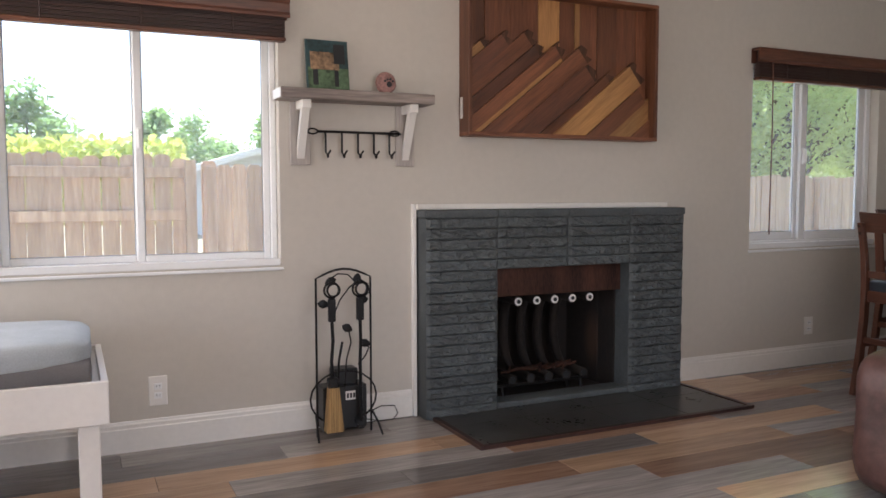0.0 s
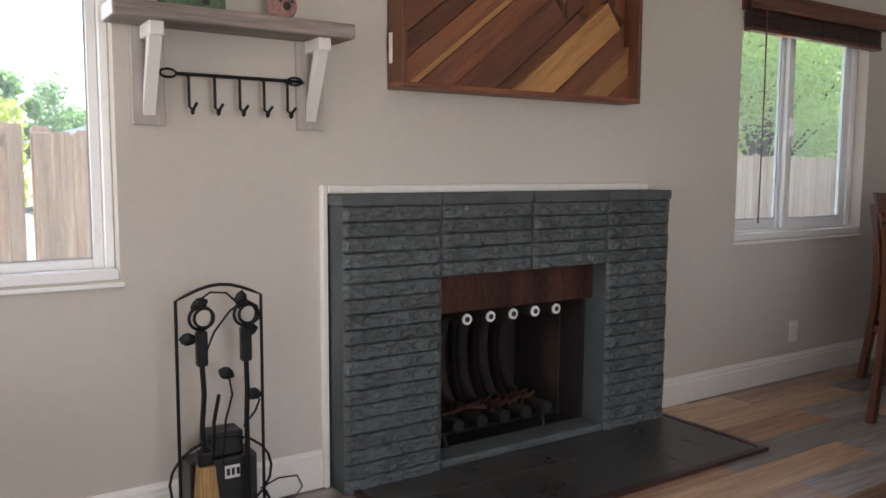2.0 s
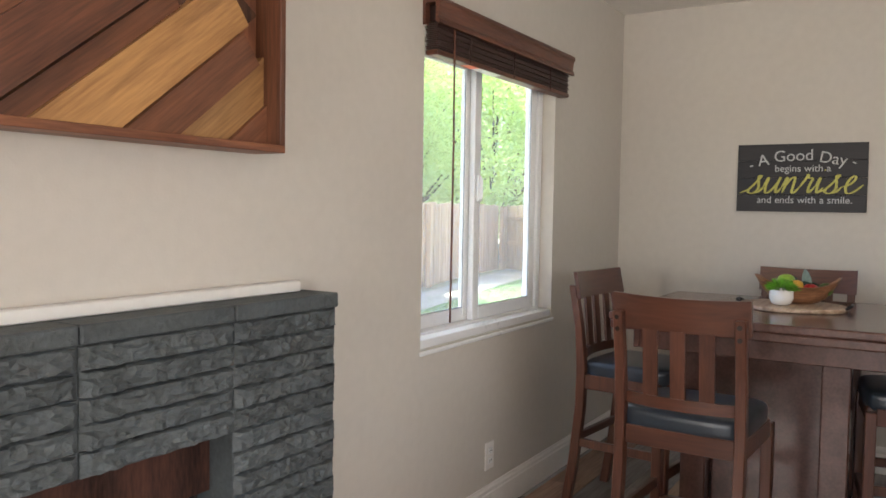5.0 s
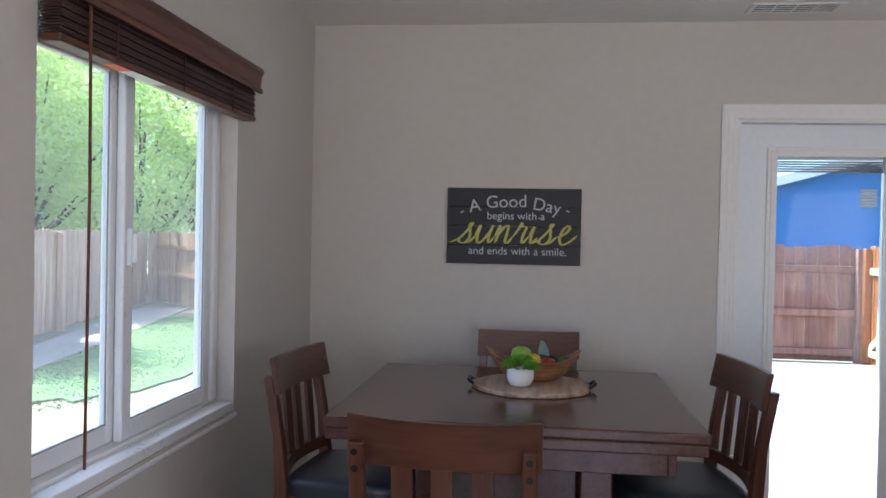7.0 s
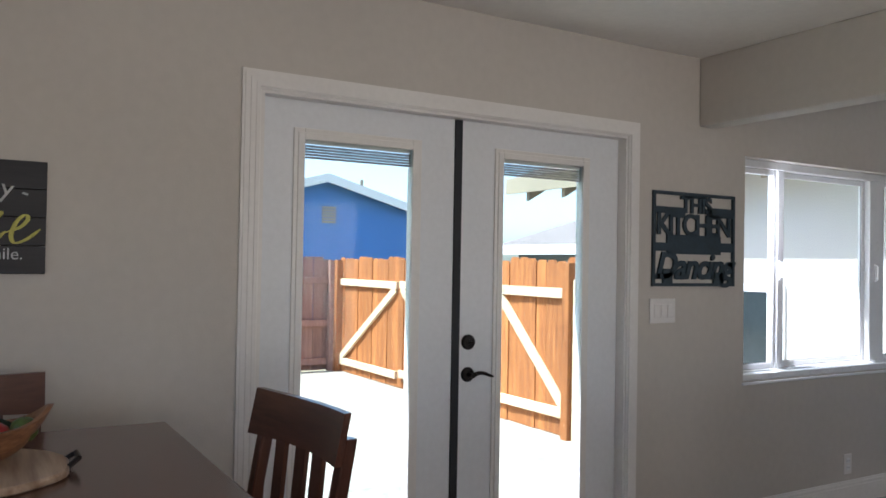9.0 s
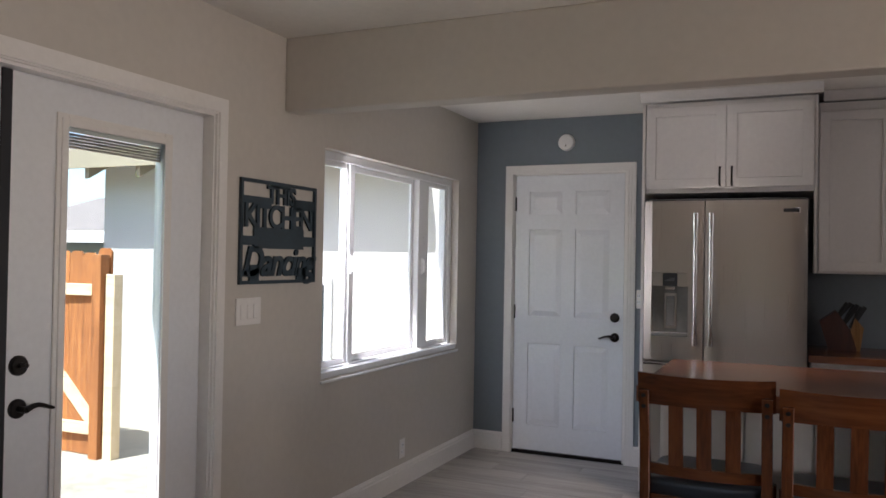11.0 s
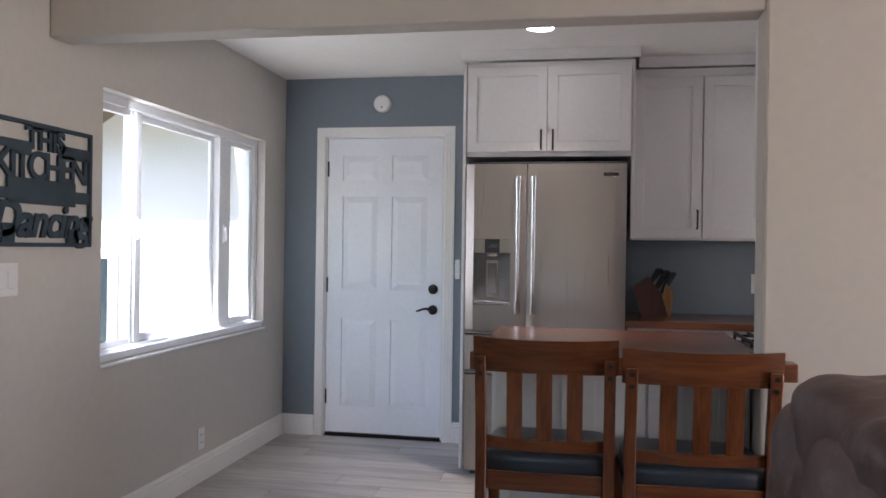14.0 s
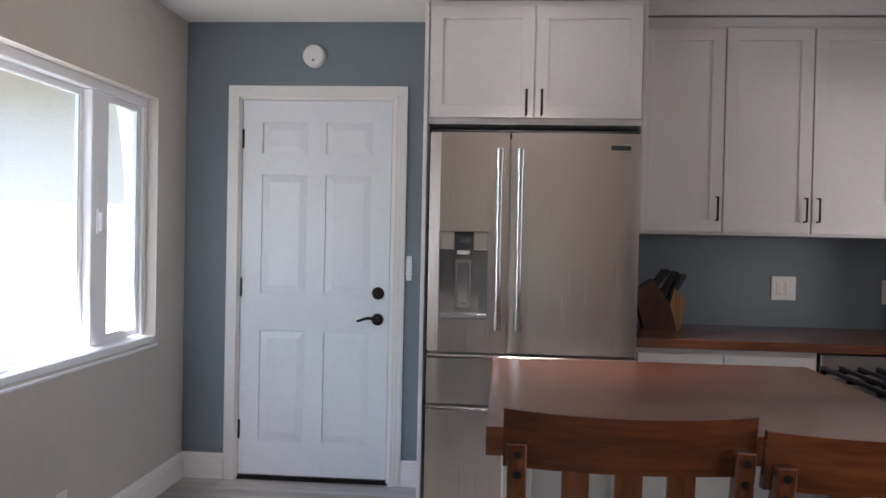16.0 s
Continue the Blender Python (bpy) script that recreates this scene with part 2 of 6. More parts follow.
# ---- modelling helpers ----
def box(bm, x0, x1, y0, y1, z0, z1, r=0.0, seg=1):
    """A box, its edges rounded by r."""
    x0, x1, y0, y1, z0, z1 = min(x0, x1), max(x0, x1), min(y0, y1), max(y0, y1), min(z0, z1), max(z0, z1)
    t = bmesh.new() if r else bm
    vs = [t.verts.new((x, y, z)) for x in (x0, x1) for y in (y0, y1) for z in (z0, z1)]
    for f in ((0, 1, 3, 2), (4, 6, 7, 5), (0, 4, 5, 1), (2, 3, 7, 6), (0, 2, 6, 4), (1, 5, 7, 3)):
        t.faces.new([vs[i] for i in f])
    if r:
        bmesh.ops.bevel(t, geom=t.edges[:], offset=r, segments=seg, affect="EDGES", profile=0.5)
        join(bm, t)
    return bm


def join(bm, t, m=None):
    if m is not None:
        t.transform(m)
    me = bpy.data.meshes.new("tmp")
    t.to_mesh(me)
    bm.from_mesh(me)
    bpy.data.meshes.remove(me)
    t.free()


def boxm(x0, x1, y0, y1, z0, z1, r=0.0, seg=1):
    return box(bmesh.new(), x0, x1, y0, y1, z0, z1, r, seg)


def sweep(bm, pts, r, n=8, closed=False, flat=1.0):
    """A round bar of radius r (or one radius a point) along pts."""
    pts = [Vector(p) for p in pts]
    rings = []
    k = len(pts)
    up = None
    for i, p in enumerate(pts):
        a = pts[(i - 1) % k] if closed or i else pts[0]
        b = pts[(i + 1) % k] if closed or i < k - 1 else pts[-1]
        d = (b - a).normalized()
        if up is None:
            up = Vector((0, 0, 1)) if abs(d.z) < 0.9 else Vector((1, 0, 0))
        side = d.cross(up).normalized()
        up = side.cross(d).normalized()
        rad = r[i] if isinstance(r, (list, tuple)) else r
        rings.append([bm.verts.new(p + rad * (math.cos(q) * side + flat * math.sin(q) * up)) for q in (2 * math.pi * j / n for j in range(n))])
    for i in range(k if closed else k - 1):
        a, b = rings[i], rings[(i + 1) % k]
        for j in range(n):
            bm.faces.new((a[j], a[(j + 1) % n], b[(j + 1) % n], b[j]))
    if not closed:
        bm.faces.new(rings[0][::-1])
        bm.faces.new(rings[-1])
    return bm


def lathe(bm, prof, n=24, at=(0, 0, 0), axis="z"):
    """A turned shape: rows of (radius, height)."""
    rings = []
    for r, h in prof:
        ring = []
        for j in range(n):
            a = 2 * math.pi * j / n
            c, s = r * math.cos(a), r * math.sin(a)
            v = {"z": (c, s, h), "y": (c, h, s), "x": (h, c, s)}[axis]
            ring.append(bm.verts.new(Vector(at) + Vector(v)))
        rings.append(ring)
    for a, b in zip(rings, rings[1:]):
        for j in range(n):
            bm.faces.new((a[j], a[(j + 1) % n], b[(j + 1) % n], b[j]))
    bm.faces.new(rings[0][::-1])
    bm.faces.new(rings[-1])
    return bm


def prism(bm, outline, axis, a, b):
    """An outline in the plane across axis, from a to b along it."""
    def at(p, h):
        return {"x": (h, p[0], p[1]), "y": (p[0], h, p[1]), "z": (p[0], p[1], h)}[axis]
    lo = [bm.verts.new(at(p, a)) for p in outline]
    hi = [bm.verts.new(at(p, b)) for p in outline]
    k = len(outline)
    bm.faces.new(lo[::-1])
    bm.faces.new(hi)
    for i in range(k):
        bm.faces.new((lo[i], lo[(i + 1) % k], hi[(i + 1) % k], hi[i]))
    return bm


def part(name, bm, mtl, parent=None, label="", smooth=False):
    """Links a bmesh as one mesh object, under its thing."""
    bmesh.ops.recalc_face_normals(bm, faces=bm.faces[:])
    me = bpy.data.meshes.new(name)
    bm.to_mesh(me)
    bm.free()
    me.materials.append(mtl)
    if smooth:
        me.polygons.foreach_set("use_smooth", [True] * len(me.polygons))
        me.set_sharp_from_angle(angle=radians(40))
    ob = new(name, me)
    if parent:
        ob.parent = parent
    if label:
        ob["label"] = label
    return ob


def thing(name, at, label, category, group="", kind="", rz=0):
    e = new(name)
    e.empty_display_size = 0.1
    e.matrix_basis = pose(*at, rz=rz)
    return tagged(e, label, category, group, kind)


def structure(name, bm, mtl, label, category, parent=None):
    return tagged(part(name, bm, mtl, parent), label, category, kind="structure")


def pieced_wall(bm, us, ws, solid, place):
    """A wall of butted blocks between the cuts us and ws, but for the openings."""
    for u0, u1 in zip(us, us[1:]):
        for w0, w1 in zip(ws, ws[1:]):
            if solid((u0 + u1) / 2, (w0 + w1) / 2):
                box(bm, *place(u0, u1), w0, w1)


def wall_with(name, axis, a, b, lo, hi, top, holes, mtl, label):
    """A wall across axis from a to b (its thickness), from lo to hi along it, with holes (lo, hi, bottom, top)."""
    us = sorted({lo, hi, *(h[0] for h in holes), *(h[1] for h in holes)})
    ws = sorted({-0.15, top, *(h[2] for h in holes), *(h[3] for h in holes)})
    bm = bmesh.new()
    pieced_wall(bm, us, ws, lambda u, w: not any(h[0] < u < h[1] and h[2] < w < h[3] for h in holes),
                (lambda u0, u1: (u0, u1, a, b)) if axis == "y" else (lambda u0, u1: (a, b, u0, u1)))
    return structure(name, bm, mtl, label, "wall")

# ---- the large structure ----
NORTH, EAST, SOUTH, WEST = 4.58, 6.85, -2.21, -2.4
HEAD, CEILING = 2.112, 2.465
WIN_A = (0.46, 1.672, 0.81, 1.995)
WIN_B = (4.682, 5.865, 0.795, 1.995)
WIN_K = (-1.86, -0.09, 0.78, 1.99)
FRENCH = (0.748, 2.584, -0.15, 2.025)
FIREBOX = (2.783, 3.642, 0.0, 0.758)
KDOOR = (5.711, 6.556, -0.15, 2.062)

# the last gap, far west, is an unseen opening added for a fill lamp
wall_with("wall_north", "y", NORTH, NORTH + 0.14, WEST - 0.14, EAST + 0.14, CEILING, [WIN_A, WIN_B, FIREBOX, (-2.0, -0.4, 0.72, 2.1)], WALL,
          "greige painted wall with windows and a fireplace")
wall_with("wall_east", "x", EAST, EAST + 0.14, SOUTH - 0.14, NORTH, CEILING, [FRENCH, WIN_K], WALL,
          "greige painted wall with patio doors and a kitchen window")
wall_with("wall_south", "y", SOUTH - 0.14, SOUTH, 2.81, EAST, CEILING, [KDOOR], ACCENT,
          "slate blue painted kitchen wall with a panel door")
# the gaps in these three walls are unseen, cut for the added lamps
wall_with("wall_west", "x", WEST - 0.14, WEST, 0.14, NORTH, CEILING, [(1.3, 3.5, 0.5, 2.1)], WALL, "greige painted end wall of the living room")
wall_with("wall_back", "y", 0.14, 0.275, WEST, 2.81, CEILING, [(1.15, 2.75, 0.05, 2.11)], WALL, "greige painted back wall of the living room")
wall_with("wall_partition", "x", 2.81, 2.95, SOUTH, 0.14, CEILING, [(-1.4, -0.5, 1.0, 2.0)], WALL, "greige painted partition between living room and kitchen")
# the wall between living room and kitchen, with its wide opening under the beam
bm = boxm(2.811, 4.186, 0.1405, 0.275, -0.15, CEILING, 0.012, 2)
structure("wall_kitchen", bm, WALL, "greige painted wall stub with rounded corner beside the opening", "wall")
bm = boxm(4.1855, EAST - 0.001, 0.142, 0.268, HEAD, CEILING, 0.008, 2)
structure("beam", bm, WALL, "greige painted beam over the kitchen opening", "beam")

bm = boxm(WEST - 0.14, EAST + 0.14, -2.74, NORTH + 0.14, CEILING, CEILING + 0.12)
structure("ceiling", bm, CEIL, "off-white painted ceiling with a light texture", "ceiling")
# unseen roof; the north eave is made deep to keep sun off the windows
bm = bmesh.new()
box(bm, WEST - 0.9, EAST + 0.33, -2.9, NORTH + 1.05, CEILING + 0.13, CEILING + 0.30)
structure("roof", bm, SHINGLE, "unseen grey shingle roof slab, its deep eaves added to block the sun", "roof")
floor = structure("floor", boxm(WEST - 0.14, EAST + 0.139, -2.74, NORTH + 0.139, -0.16, -0.012), SUBFLOOR, "dark subfloor under the plank flooring", "floor")

# firebox recess behind the wall
x0, x1 = FIREBOX[0], FIREBOX[1]
firebox = structure("firebox", boxm(x0 - 0.1, x1 + 0.1, 5.06, 5.2, -0.012, 0.9), SOOT, "sooty black firebox recess", "firebox")
part("side_wall", boxm(x0 - 0.1, x0 + 0.012, NORTH + 0.001, 5.0595, 0, 0.9), SOOT, firebox)
part("side_wall", boxm(x1 - 0.012, x1 + 0.1, NORTH + 0.001, 5.0595, 0, 0.9), SOOT, firebox)
part("throat", boxm(x0 + 0.0125, x1 - 0.0125, NORTH + 0.141, 5.0595, 0.80, 0.9), SOOT, firebox)
part("firebox_floor", boxm(x0 + 0.0125, x1 - 0.0125, NORTH + 0.002, 5.0595, -0.012, 0.012), SOOT, firebox)
SIDEPLATE = material("scorched_side_plate", (0.020, 0.014, 0.012), 0.85, var=0.5, scale=3, fine=30, bump=0.4, color2=(0.008, 0.007, 0.007))
fn, fl = SIDEPLATE.node_tree.nodes, SIDEPLATE.node_tree.links
fb_co, fb_map, fb_grad, fb_mix = (fn.new("ShaderNode" + k) for k in ("TexCoord", "Mapping", "TexGradient", "MixRGB"))
fb_grad.gradient_type = "SPHERICAL"
fb_map.inputs["Location"].default_value, fb_map.inputs["Scale"].default_value = (0, 0, -1.3), (0.0, 10.0, 5.0)
fl.new(fb_co.outputs["Object"], fb_map.inputs["Vector"])
fl.new(fb_map.outputs[0], fb_grad.inputs["Vector"])
fb_ramp = fn.new("ShaderNodeValToRGB")
fb_ramp.color_ramp.elements[0].position, fb_ramp.color_ramp.elements[1].position = 0.0, 0.6
fl.new(fb_grad.outputs[1], fb_ramp.inputs[0])
fl.new(fb_ramp.outputs[0], fb_mix.inputs[0])
fl.new(fn["Principled BSDF"].inputs["Base Color"].links[0].from_socket, fb_mix.inputs[1])
fb_mix.inputs[2].default_value = (0.06, 0.034, 0.024, 1)
fl.new(fb_mix.outputs[0], fn["Principled BSDF"].inputs["Base Color"])
bm = boxm(-0.004, 0.004, -0.045, 0.28, 0.0, 0.786)
side = part("side_plate", bm, SIDEPLATE, firebox, "scorched side plate with a rounded brown patch")
side.matrix_basis = Matrix.Translation((x1 - 0.017, 4.775, 0.013))


def baseboard(name, axis, at, out, lo, hi):
    """A moulded skirting: at is the wall's face, out the way it stands proud."""
    h = 0.138
    prof = [(0, 0), (0.016, 0), (0.016, h - 0.034), (0.012, h - 0.030), (0.012, h - 0.016), (0.007, h - 0.010), (0.005, h), (0, h)]
    pts = [(at + out * p, z) for p, z in prof]
    bm = bmesh.new()
    prism(bm, pts, {"y": "x", "x": "y"}[axis], lo, hi)
    return structure(name, bm, TRIM, "white moulded baseboard", "baseboard")


baseboard("baseboard_north_1", "y", NORTH, -1, WEST, 2.343)
baseboard("baseboard_north_2", "y", NORTH, -1, 4.046, EAST)
baseboard("baseboard_east_1", "x", EAST, -1, 2.651, NORTH - 0.017)
baseboard("baseboard_east_2", "x", EAST, -1, SOUTH + 0.017, 0.681)
baseboard("baseboard_south_1", "y", SOUTH, 1, 6.616, EAST - 0.001)
baseboard("baseboard_south_2", "y", SOUTH, 1, 5.499, 5.646)


def casing(name, axis, at, out, lo, hi, top, w, label):
    """Door casing of two stiles and a head, mitred, with a stepped face."""
    prof = [(0, 0), (0, 0.012), (0.010, 0.012), (0.010, 0.016), (0.030, 0.016), (0.030, 0.020), (w - 0.020, 0.020), (w - 0.020, 0.024), (w - 0.006, 0.024), (w - 0.006, 0.014), (w, 0.012), (w, 0)]
    bm = bmesh.new()
    rings = []
    for s, e in prof:
        pts = [(lo + s, 0), (lo + s, top - s), (hi - s, top - s), (hi - s, 0)]
        h = at + out * e
        rings.append([bm.verts.new((h, *p) if axis == "x" else (p[0], h, p[1])) for p in pts])
    for a, b in zip(rings, rings[1:] + rings[:1]):
        for k in range(3):
            bm.faces.new((a[k], a[k + 1], b[k + 1], b[k]))
    bm.faces.new([r[0] for r in rings])
    bm.faces.new([r[3] for r in rings][::-1])
    return structure(name, bm, TRIM, label, "door casing")


casing("casing_french", "x", EAST, -1, 0.690, 2.652, 2.085, 0.070, "white stepped casing round the patio doors")
casing("casing_kitchen", "y", SOUTH, 1, 5.647, 6.614, 2.124, 0.068, "white stepped casing round the panel door")


def slider_window(name, axis, at, hole, depth0, panes, label, latch, f=0.045, w=0.032, posts=()):
    """A white vinyl sliding window set back in plain returns: frame, posts, sashes with real panes. panes: (lo, hi, layer)."""
    lo, hi, z0, z1 = hole
    win = thing(name, (0, 0, 0), label, "window", kind="structure")

    def b3(bm, u0, u1, d0, d1, w0, w1, r=0.004):
        d0, d1 = at + d0, at + d1
        if axis == "y":
            box(bm, u0, u1, d0, d1, w0, w1, r)
        else:
            box(bm, d0, d1, u0, u1, w0, w1, r)

    bm = bmesh.new()
    b3(bm, lo, hi, depth0, 0.138, z0, z0 + f)
    b3(bm, lo, hi, depth0, 0.138, z1 - f, z1)
    b3(bm, lo, lo + f, depth0, 0.138, z0 + f, z1 - f)
    b3(bm, hi - f, hi, depth0, 0.138, z0 + f, z1 - f)
    for u0, u1 in posts:
        b3(bm, u0, u1, depth0 + 0.006, 0.13, z0 + f, z1 - f)
    part("window_frame", bm, VINYL, win)
    # the stepped stool that runs along the bottom of the opening
    bm = bmesh.new()
    b3(bm, lo - 0.012, hi + 0.012, -0.012, 0.0, z0 - 0.022, z0 - 0.006, 0.004)
    b3(bm, lo + 0.001, hi - 0.001, 0.004, depth0 - 0.0005, z0 + 0.0005, z0 + 0.034, 0.003)
    part("window_sill", bm, VINYL, win)
    for u0, u1, layer in panes:
        d = depth0 + 0.012 + 0.030 * layer
        bm = bmesh.new()
        b3(bm, u0, u0 + w, d, d + 0.026, z0 + f, z1 - f)
        b3(bm, u1 - w, u1, d, d + 0.026, z0 + f, z1 - f)
        b3(bm, u0 + w, u1 - w, d, d + 0.026, z0 + f, z0 + f + w)
        b3(bm, u0 + w, u1 - w, d, d + 0.026, z1 - f - w, z1 - f)
        sash = part("sash", bm, VINYL, win)
        bm = bmesh.new()
        b3(bm, u0 + w - 0.003, u1 - w + 0.003, d + 0.0035, d + 0.0065, z0 + f + w - 0.003, z0 + f + w + 0.004, 0)
        b3(bm, u0 + w - 0.003, u0 + w + 0.004, d + 0.0035, d + 0.0065, z0 + f + w + 0.004, z1 - f - w, 0)
        b3(bm, u1 - w - 0.004, u1 - w + 0.003, d + 0.0035, d + 0.0065, z0 + f + w + 0.004, z1 - f - w, 0)
        part("glazing_bead", bm, GASKET, sash, "grey glazing bead")
        bm = bmesh.new()
        b3(bm, u0 + w, u1 - w, d + 0.012, d + 0.016, z0 + f + w, z1 - f - w, 0)
        pane = part("pane", bm, HAZY if axis == "y" else GLASS, sash, "clear window pane")
        pane.visible_shadow = False
    for u, z in latch:
        bm = bmesh.new()
        b3(bm, u - 0.008, u + 0.008, depth0 - 0.014, depth0 + 0.013, z - 0.045, z + 0.045, 0.006)
        b3(bm, u - 0.016, u + 0.016, depth0 - 0.002, depth0 + 0.012, z - 0.055, z + 0.055, 0.004)
        part("latch", bm, VINYL, win, "white sash latch")
    return win


GASKET = material("grey_glazing_bead", (0.30, 0.32, 0.34), 0.5, var=0.05, bump=0)
slider_window("window_1", "y", NORTH, WIN_A, 0.06, [(0.49, 1.066, 1), (1.036, 1.642, 0)], "white vinyl sliding window facing the back yard", [(1.052, 1.40)], 0.030, 0.034)
slider_window("window_2", "y", NORTH, WIN_B, 0.065, [(4.72, 5.235, 1), (5.205, 5.82, 0)], "white vinyl sliding window beside the dining table", [(5.235, 1.40)], 0.045, 0.055)
slider_window("window_3", "x", EAST, WIN_K, 0.055, [(-0.447, -0.135, 0), (-1.336, -0.505, 1), (-1.815, -1.462, 0)],
              "white vinyl three-panel kitchen window", [(-0.475, 1.38), (-1.40, 1.37)], posts=((-0.5045, -0.4475), (-1.4615, -1.3365)))


def puff(c, half, e=0.55, n=10, wrinkle=0.0, seed=0):
    """A stuffed cushion: a box blown round, with soft wrinkles."""
    bm = bmesh.new()
    bmesh.ops.create_cube(bm, size=2)
    bmesh.ops.subdivide_edges(bm, edges=bm.edges[:], cuts=n, use_grid_fill=True)
    for v in bm.verts:
        p = v.co.copy()
        q = Vector([math.copysign(abs(math.sin(a * math.pi / 2)) ** 0.9, a) for a in p])
        k = (abs(q.x) ** (2 / e) + abs(q.y) ** (2 / e) + abs(q.z) ** (2 / e)) ** (-e / 2)
        q = q * k
        w = Vector((q.x * half[0], q.y * half[1], q.z * half[2]))
        if wrinkle:
            w += q.normalized() * wrinkle * (noise.noise(w * 6 + Vector((seed, 3.7, 1.1))) + 0.5 * noise.noise(w * 15 + Vector((seed, 0, 0))))
        v.co = w + Vector(c)
    return bm


def words(text, size, m, mtl, parent, name="lettering", depth=0.001, shear=0.0, align="CENTER", spacing=1.0, weight=0.0):
    """Lettering in the built-in font, as a mesh at the pose m."""
    cu = bpy.data.curves.new("text", "FONT")
    cu.body, cu.size, cu.extrude, cu.shear, cu.align_x, cu.align_y, cu.space_character, cu.offset = text, size, depth, shear, align, "CENTER", spacing, weight
    ob = bpy.data.objects.new("text", cu)
    scene.collection.objects.link(ob)
    me = bpy.data.meshes.new_from_object(ob.evaluated_get(bpy.context.evaluated_depsgraph_get()))
    bpy.data.objects.remove(ob)
    me.transform(m)
    me.materials.clear()
    me.materials.append(mtl)
    t = new(name, me)
    t.parent = parent
    return t


def outlet(at, face, label, w=0.075, h=0.118, rockers=0):
    """A white wall plate; face is the way it looks."""
    o = thing("wall_plate", at, label, "wall plate", rz={"-y": 0, "-x": -90, "+y": 180}[face])
    part("plate", boxm(-w / 2, w / 2, -0.007, 0, -h / 2, h / 2, 0.003, 2), TRIM, o)
    if rockers:
        for i in range(rockers):
            x = (i - (rockers - 1) / 2) * 0.046
            part("rocker", boxm(x - 0.016, x + 0.016, -0.011, -0.007, -0.033, 0.033, 0.002), TRIM, o)
    else:
        for z in (-0.021, 0.021):
            part("socket", boxm(-0.017, 0.017, -0.0095, -0.007, z - 0.014, z + 0.014, 0.002), VINYL, o)
            bm = bmesh.new()
            for x in (-0.007, 0.007):
                box(bm, x - 0.0012, x + 0.0012, -0.0105, -0.0094, z - 0.003, z + 0.006)
            part("slot", bm, BLACK, o)
    return o


# ---- living room: fireplace ----
fp = thing("fireplace", (3.205, 4.5, 0), "charcoal painted split-face brick fireplace surround against the wall", "fireplace", kind="structure")
FP = Vector((3.205, 4.5, 0))


def loc(bm, o=FP):
    bm.transform(Matrix.Translation(-o))
    return bm


FB_T = 1.028
bm = bmesh.new()
box(bm, 2.374, 2.785, 4.457, NORTH - 0.001, 0.0, FB_T)
box(bm, 3.640, 4.027, 4.457, NORTH - 0.001, 0.0, FB_T)
box(bm, 2.785, 3.640, 4.457, NORTH - 0.001, 0.757, FB_T)
part("brick_core", loc(bm), MORTAR, fp)
for k, (xa, xb) in enumerate(((2.366, 2.782), (2.785, 3.221), (3.225, 3.638), (3.641, 4.035))):
    part("cap_brick", loc(boxm(xa, xb, 4.443, NORTH - 0.002, FB_T, 1.069, 0.004)), SLATE, fp)
bm = bmesh.new()
box(bm, 2.344, 2.365, 4.548, NORTH - 0.001, 0.0, 1.100, 0.003)
box(bm, 2.365, 3.985, 4.54, NORTH - 0.001, 1.070, 1.100, 0.003)
part("trim_strip", loc(bm), TRIM, fp, "white painted trim strip")
hearth = thing("hearth", (3.235, 4.2, 0), "dark grey slate hearth slab flush on the floor", "hearth", kind="structure")
o2 = Vector((3.235, 4.2, 0))
part("bed", loc(boxm(2.43, 4.03, 3.94, 4.578, 0.0, 0.010), o2), MORTAR, hearth)
for i in range(4):
    for j in range(2):
        ta, tb = 3.942 + 0.318 * j, (4.2585, 4.577)[j]
        part("slate_tile", loc(boxm(2.432 + 0.399 * i, 2.432 + 0.399 * i + 0.3955, ta, tb, 0.0101, 0.0142, 0.001), o2), HEARTH, hearth)
bm = bmesh.new()
for q in ([(2.402, 3.912), (4.058, 3.912), (4.031, 3.939), (2.429, 3.939)], [(2.402, 3.912), (2.429, 3.939), (2.429, 4.44), (2.402, 4.44)],
          [(4.058, 3.912), (4.058, 4.577), (4.031, 4.577), (4.031, 3.939)]):
    prism(bm, q, "z", 0.0, 0.017)
part("edge_strip", loc(bm, o2), BLINDD, hearth, "dark brown edge strip")
part("sill_brick", loc(boxm(2.788, 3.637, 4.445, 4.578, 0.014, 0.045, 0.006), o2), SLATE, hearth)
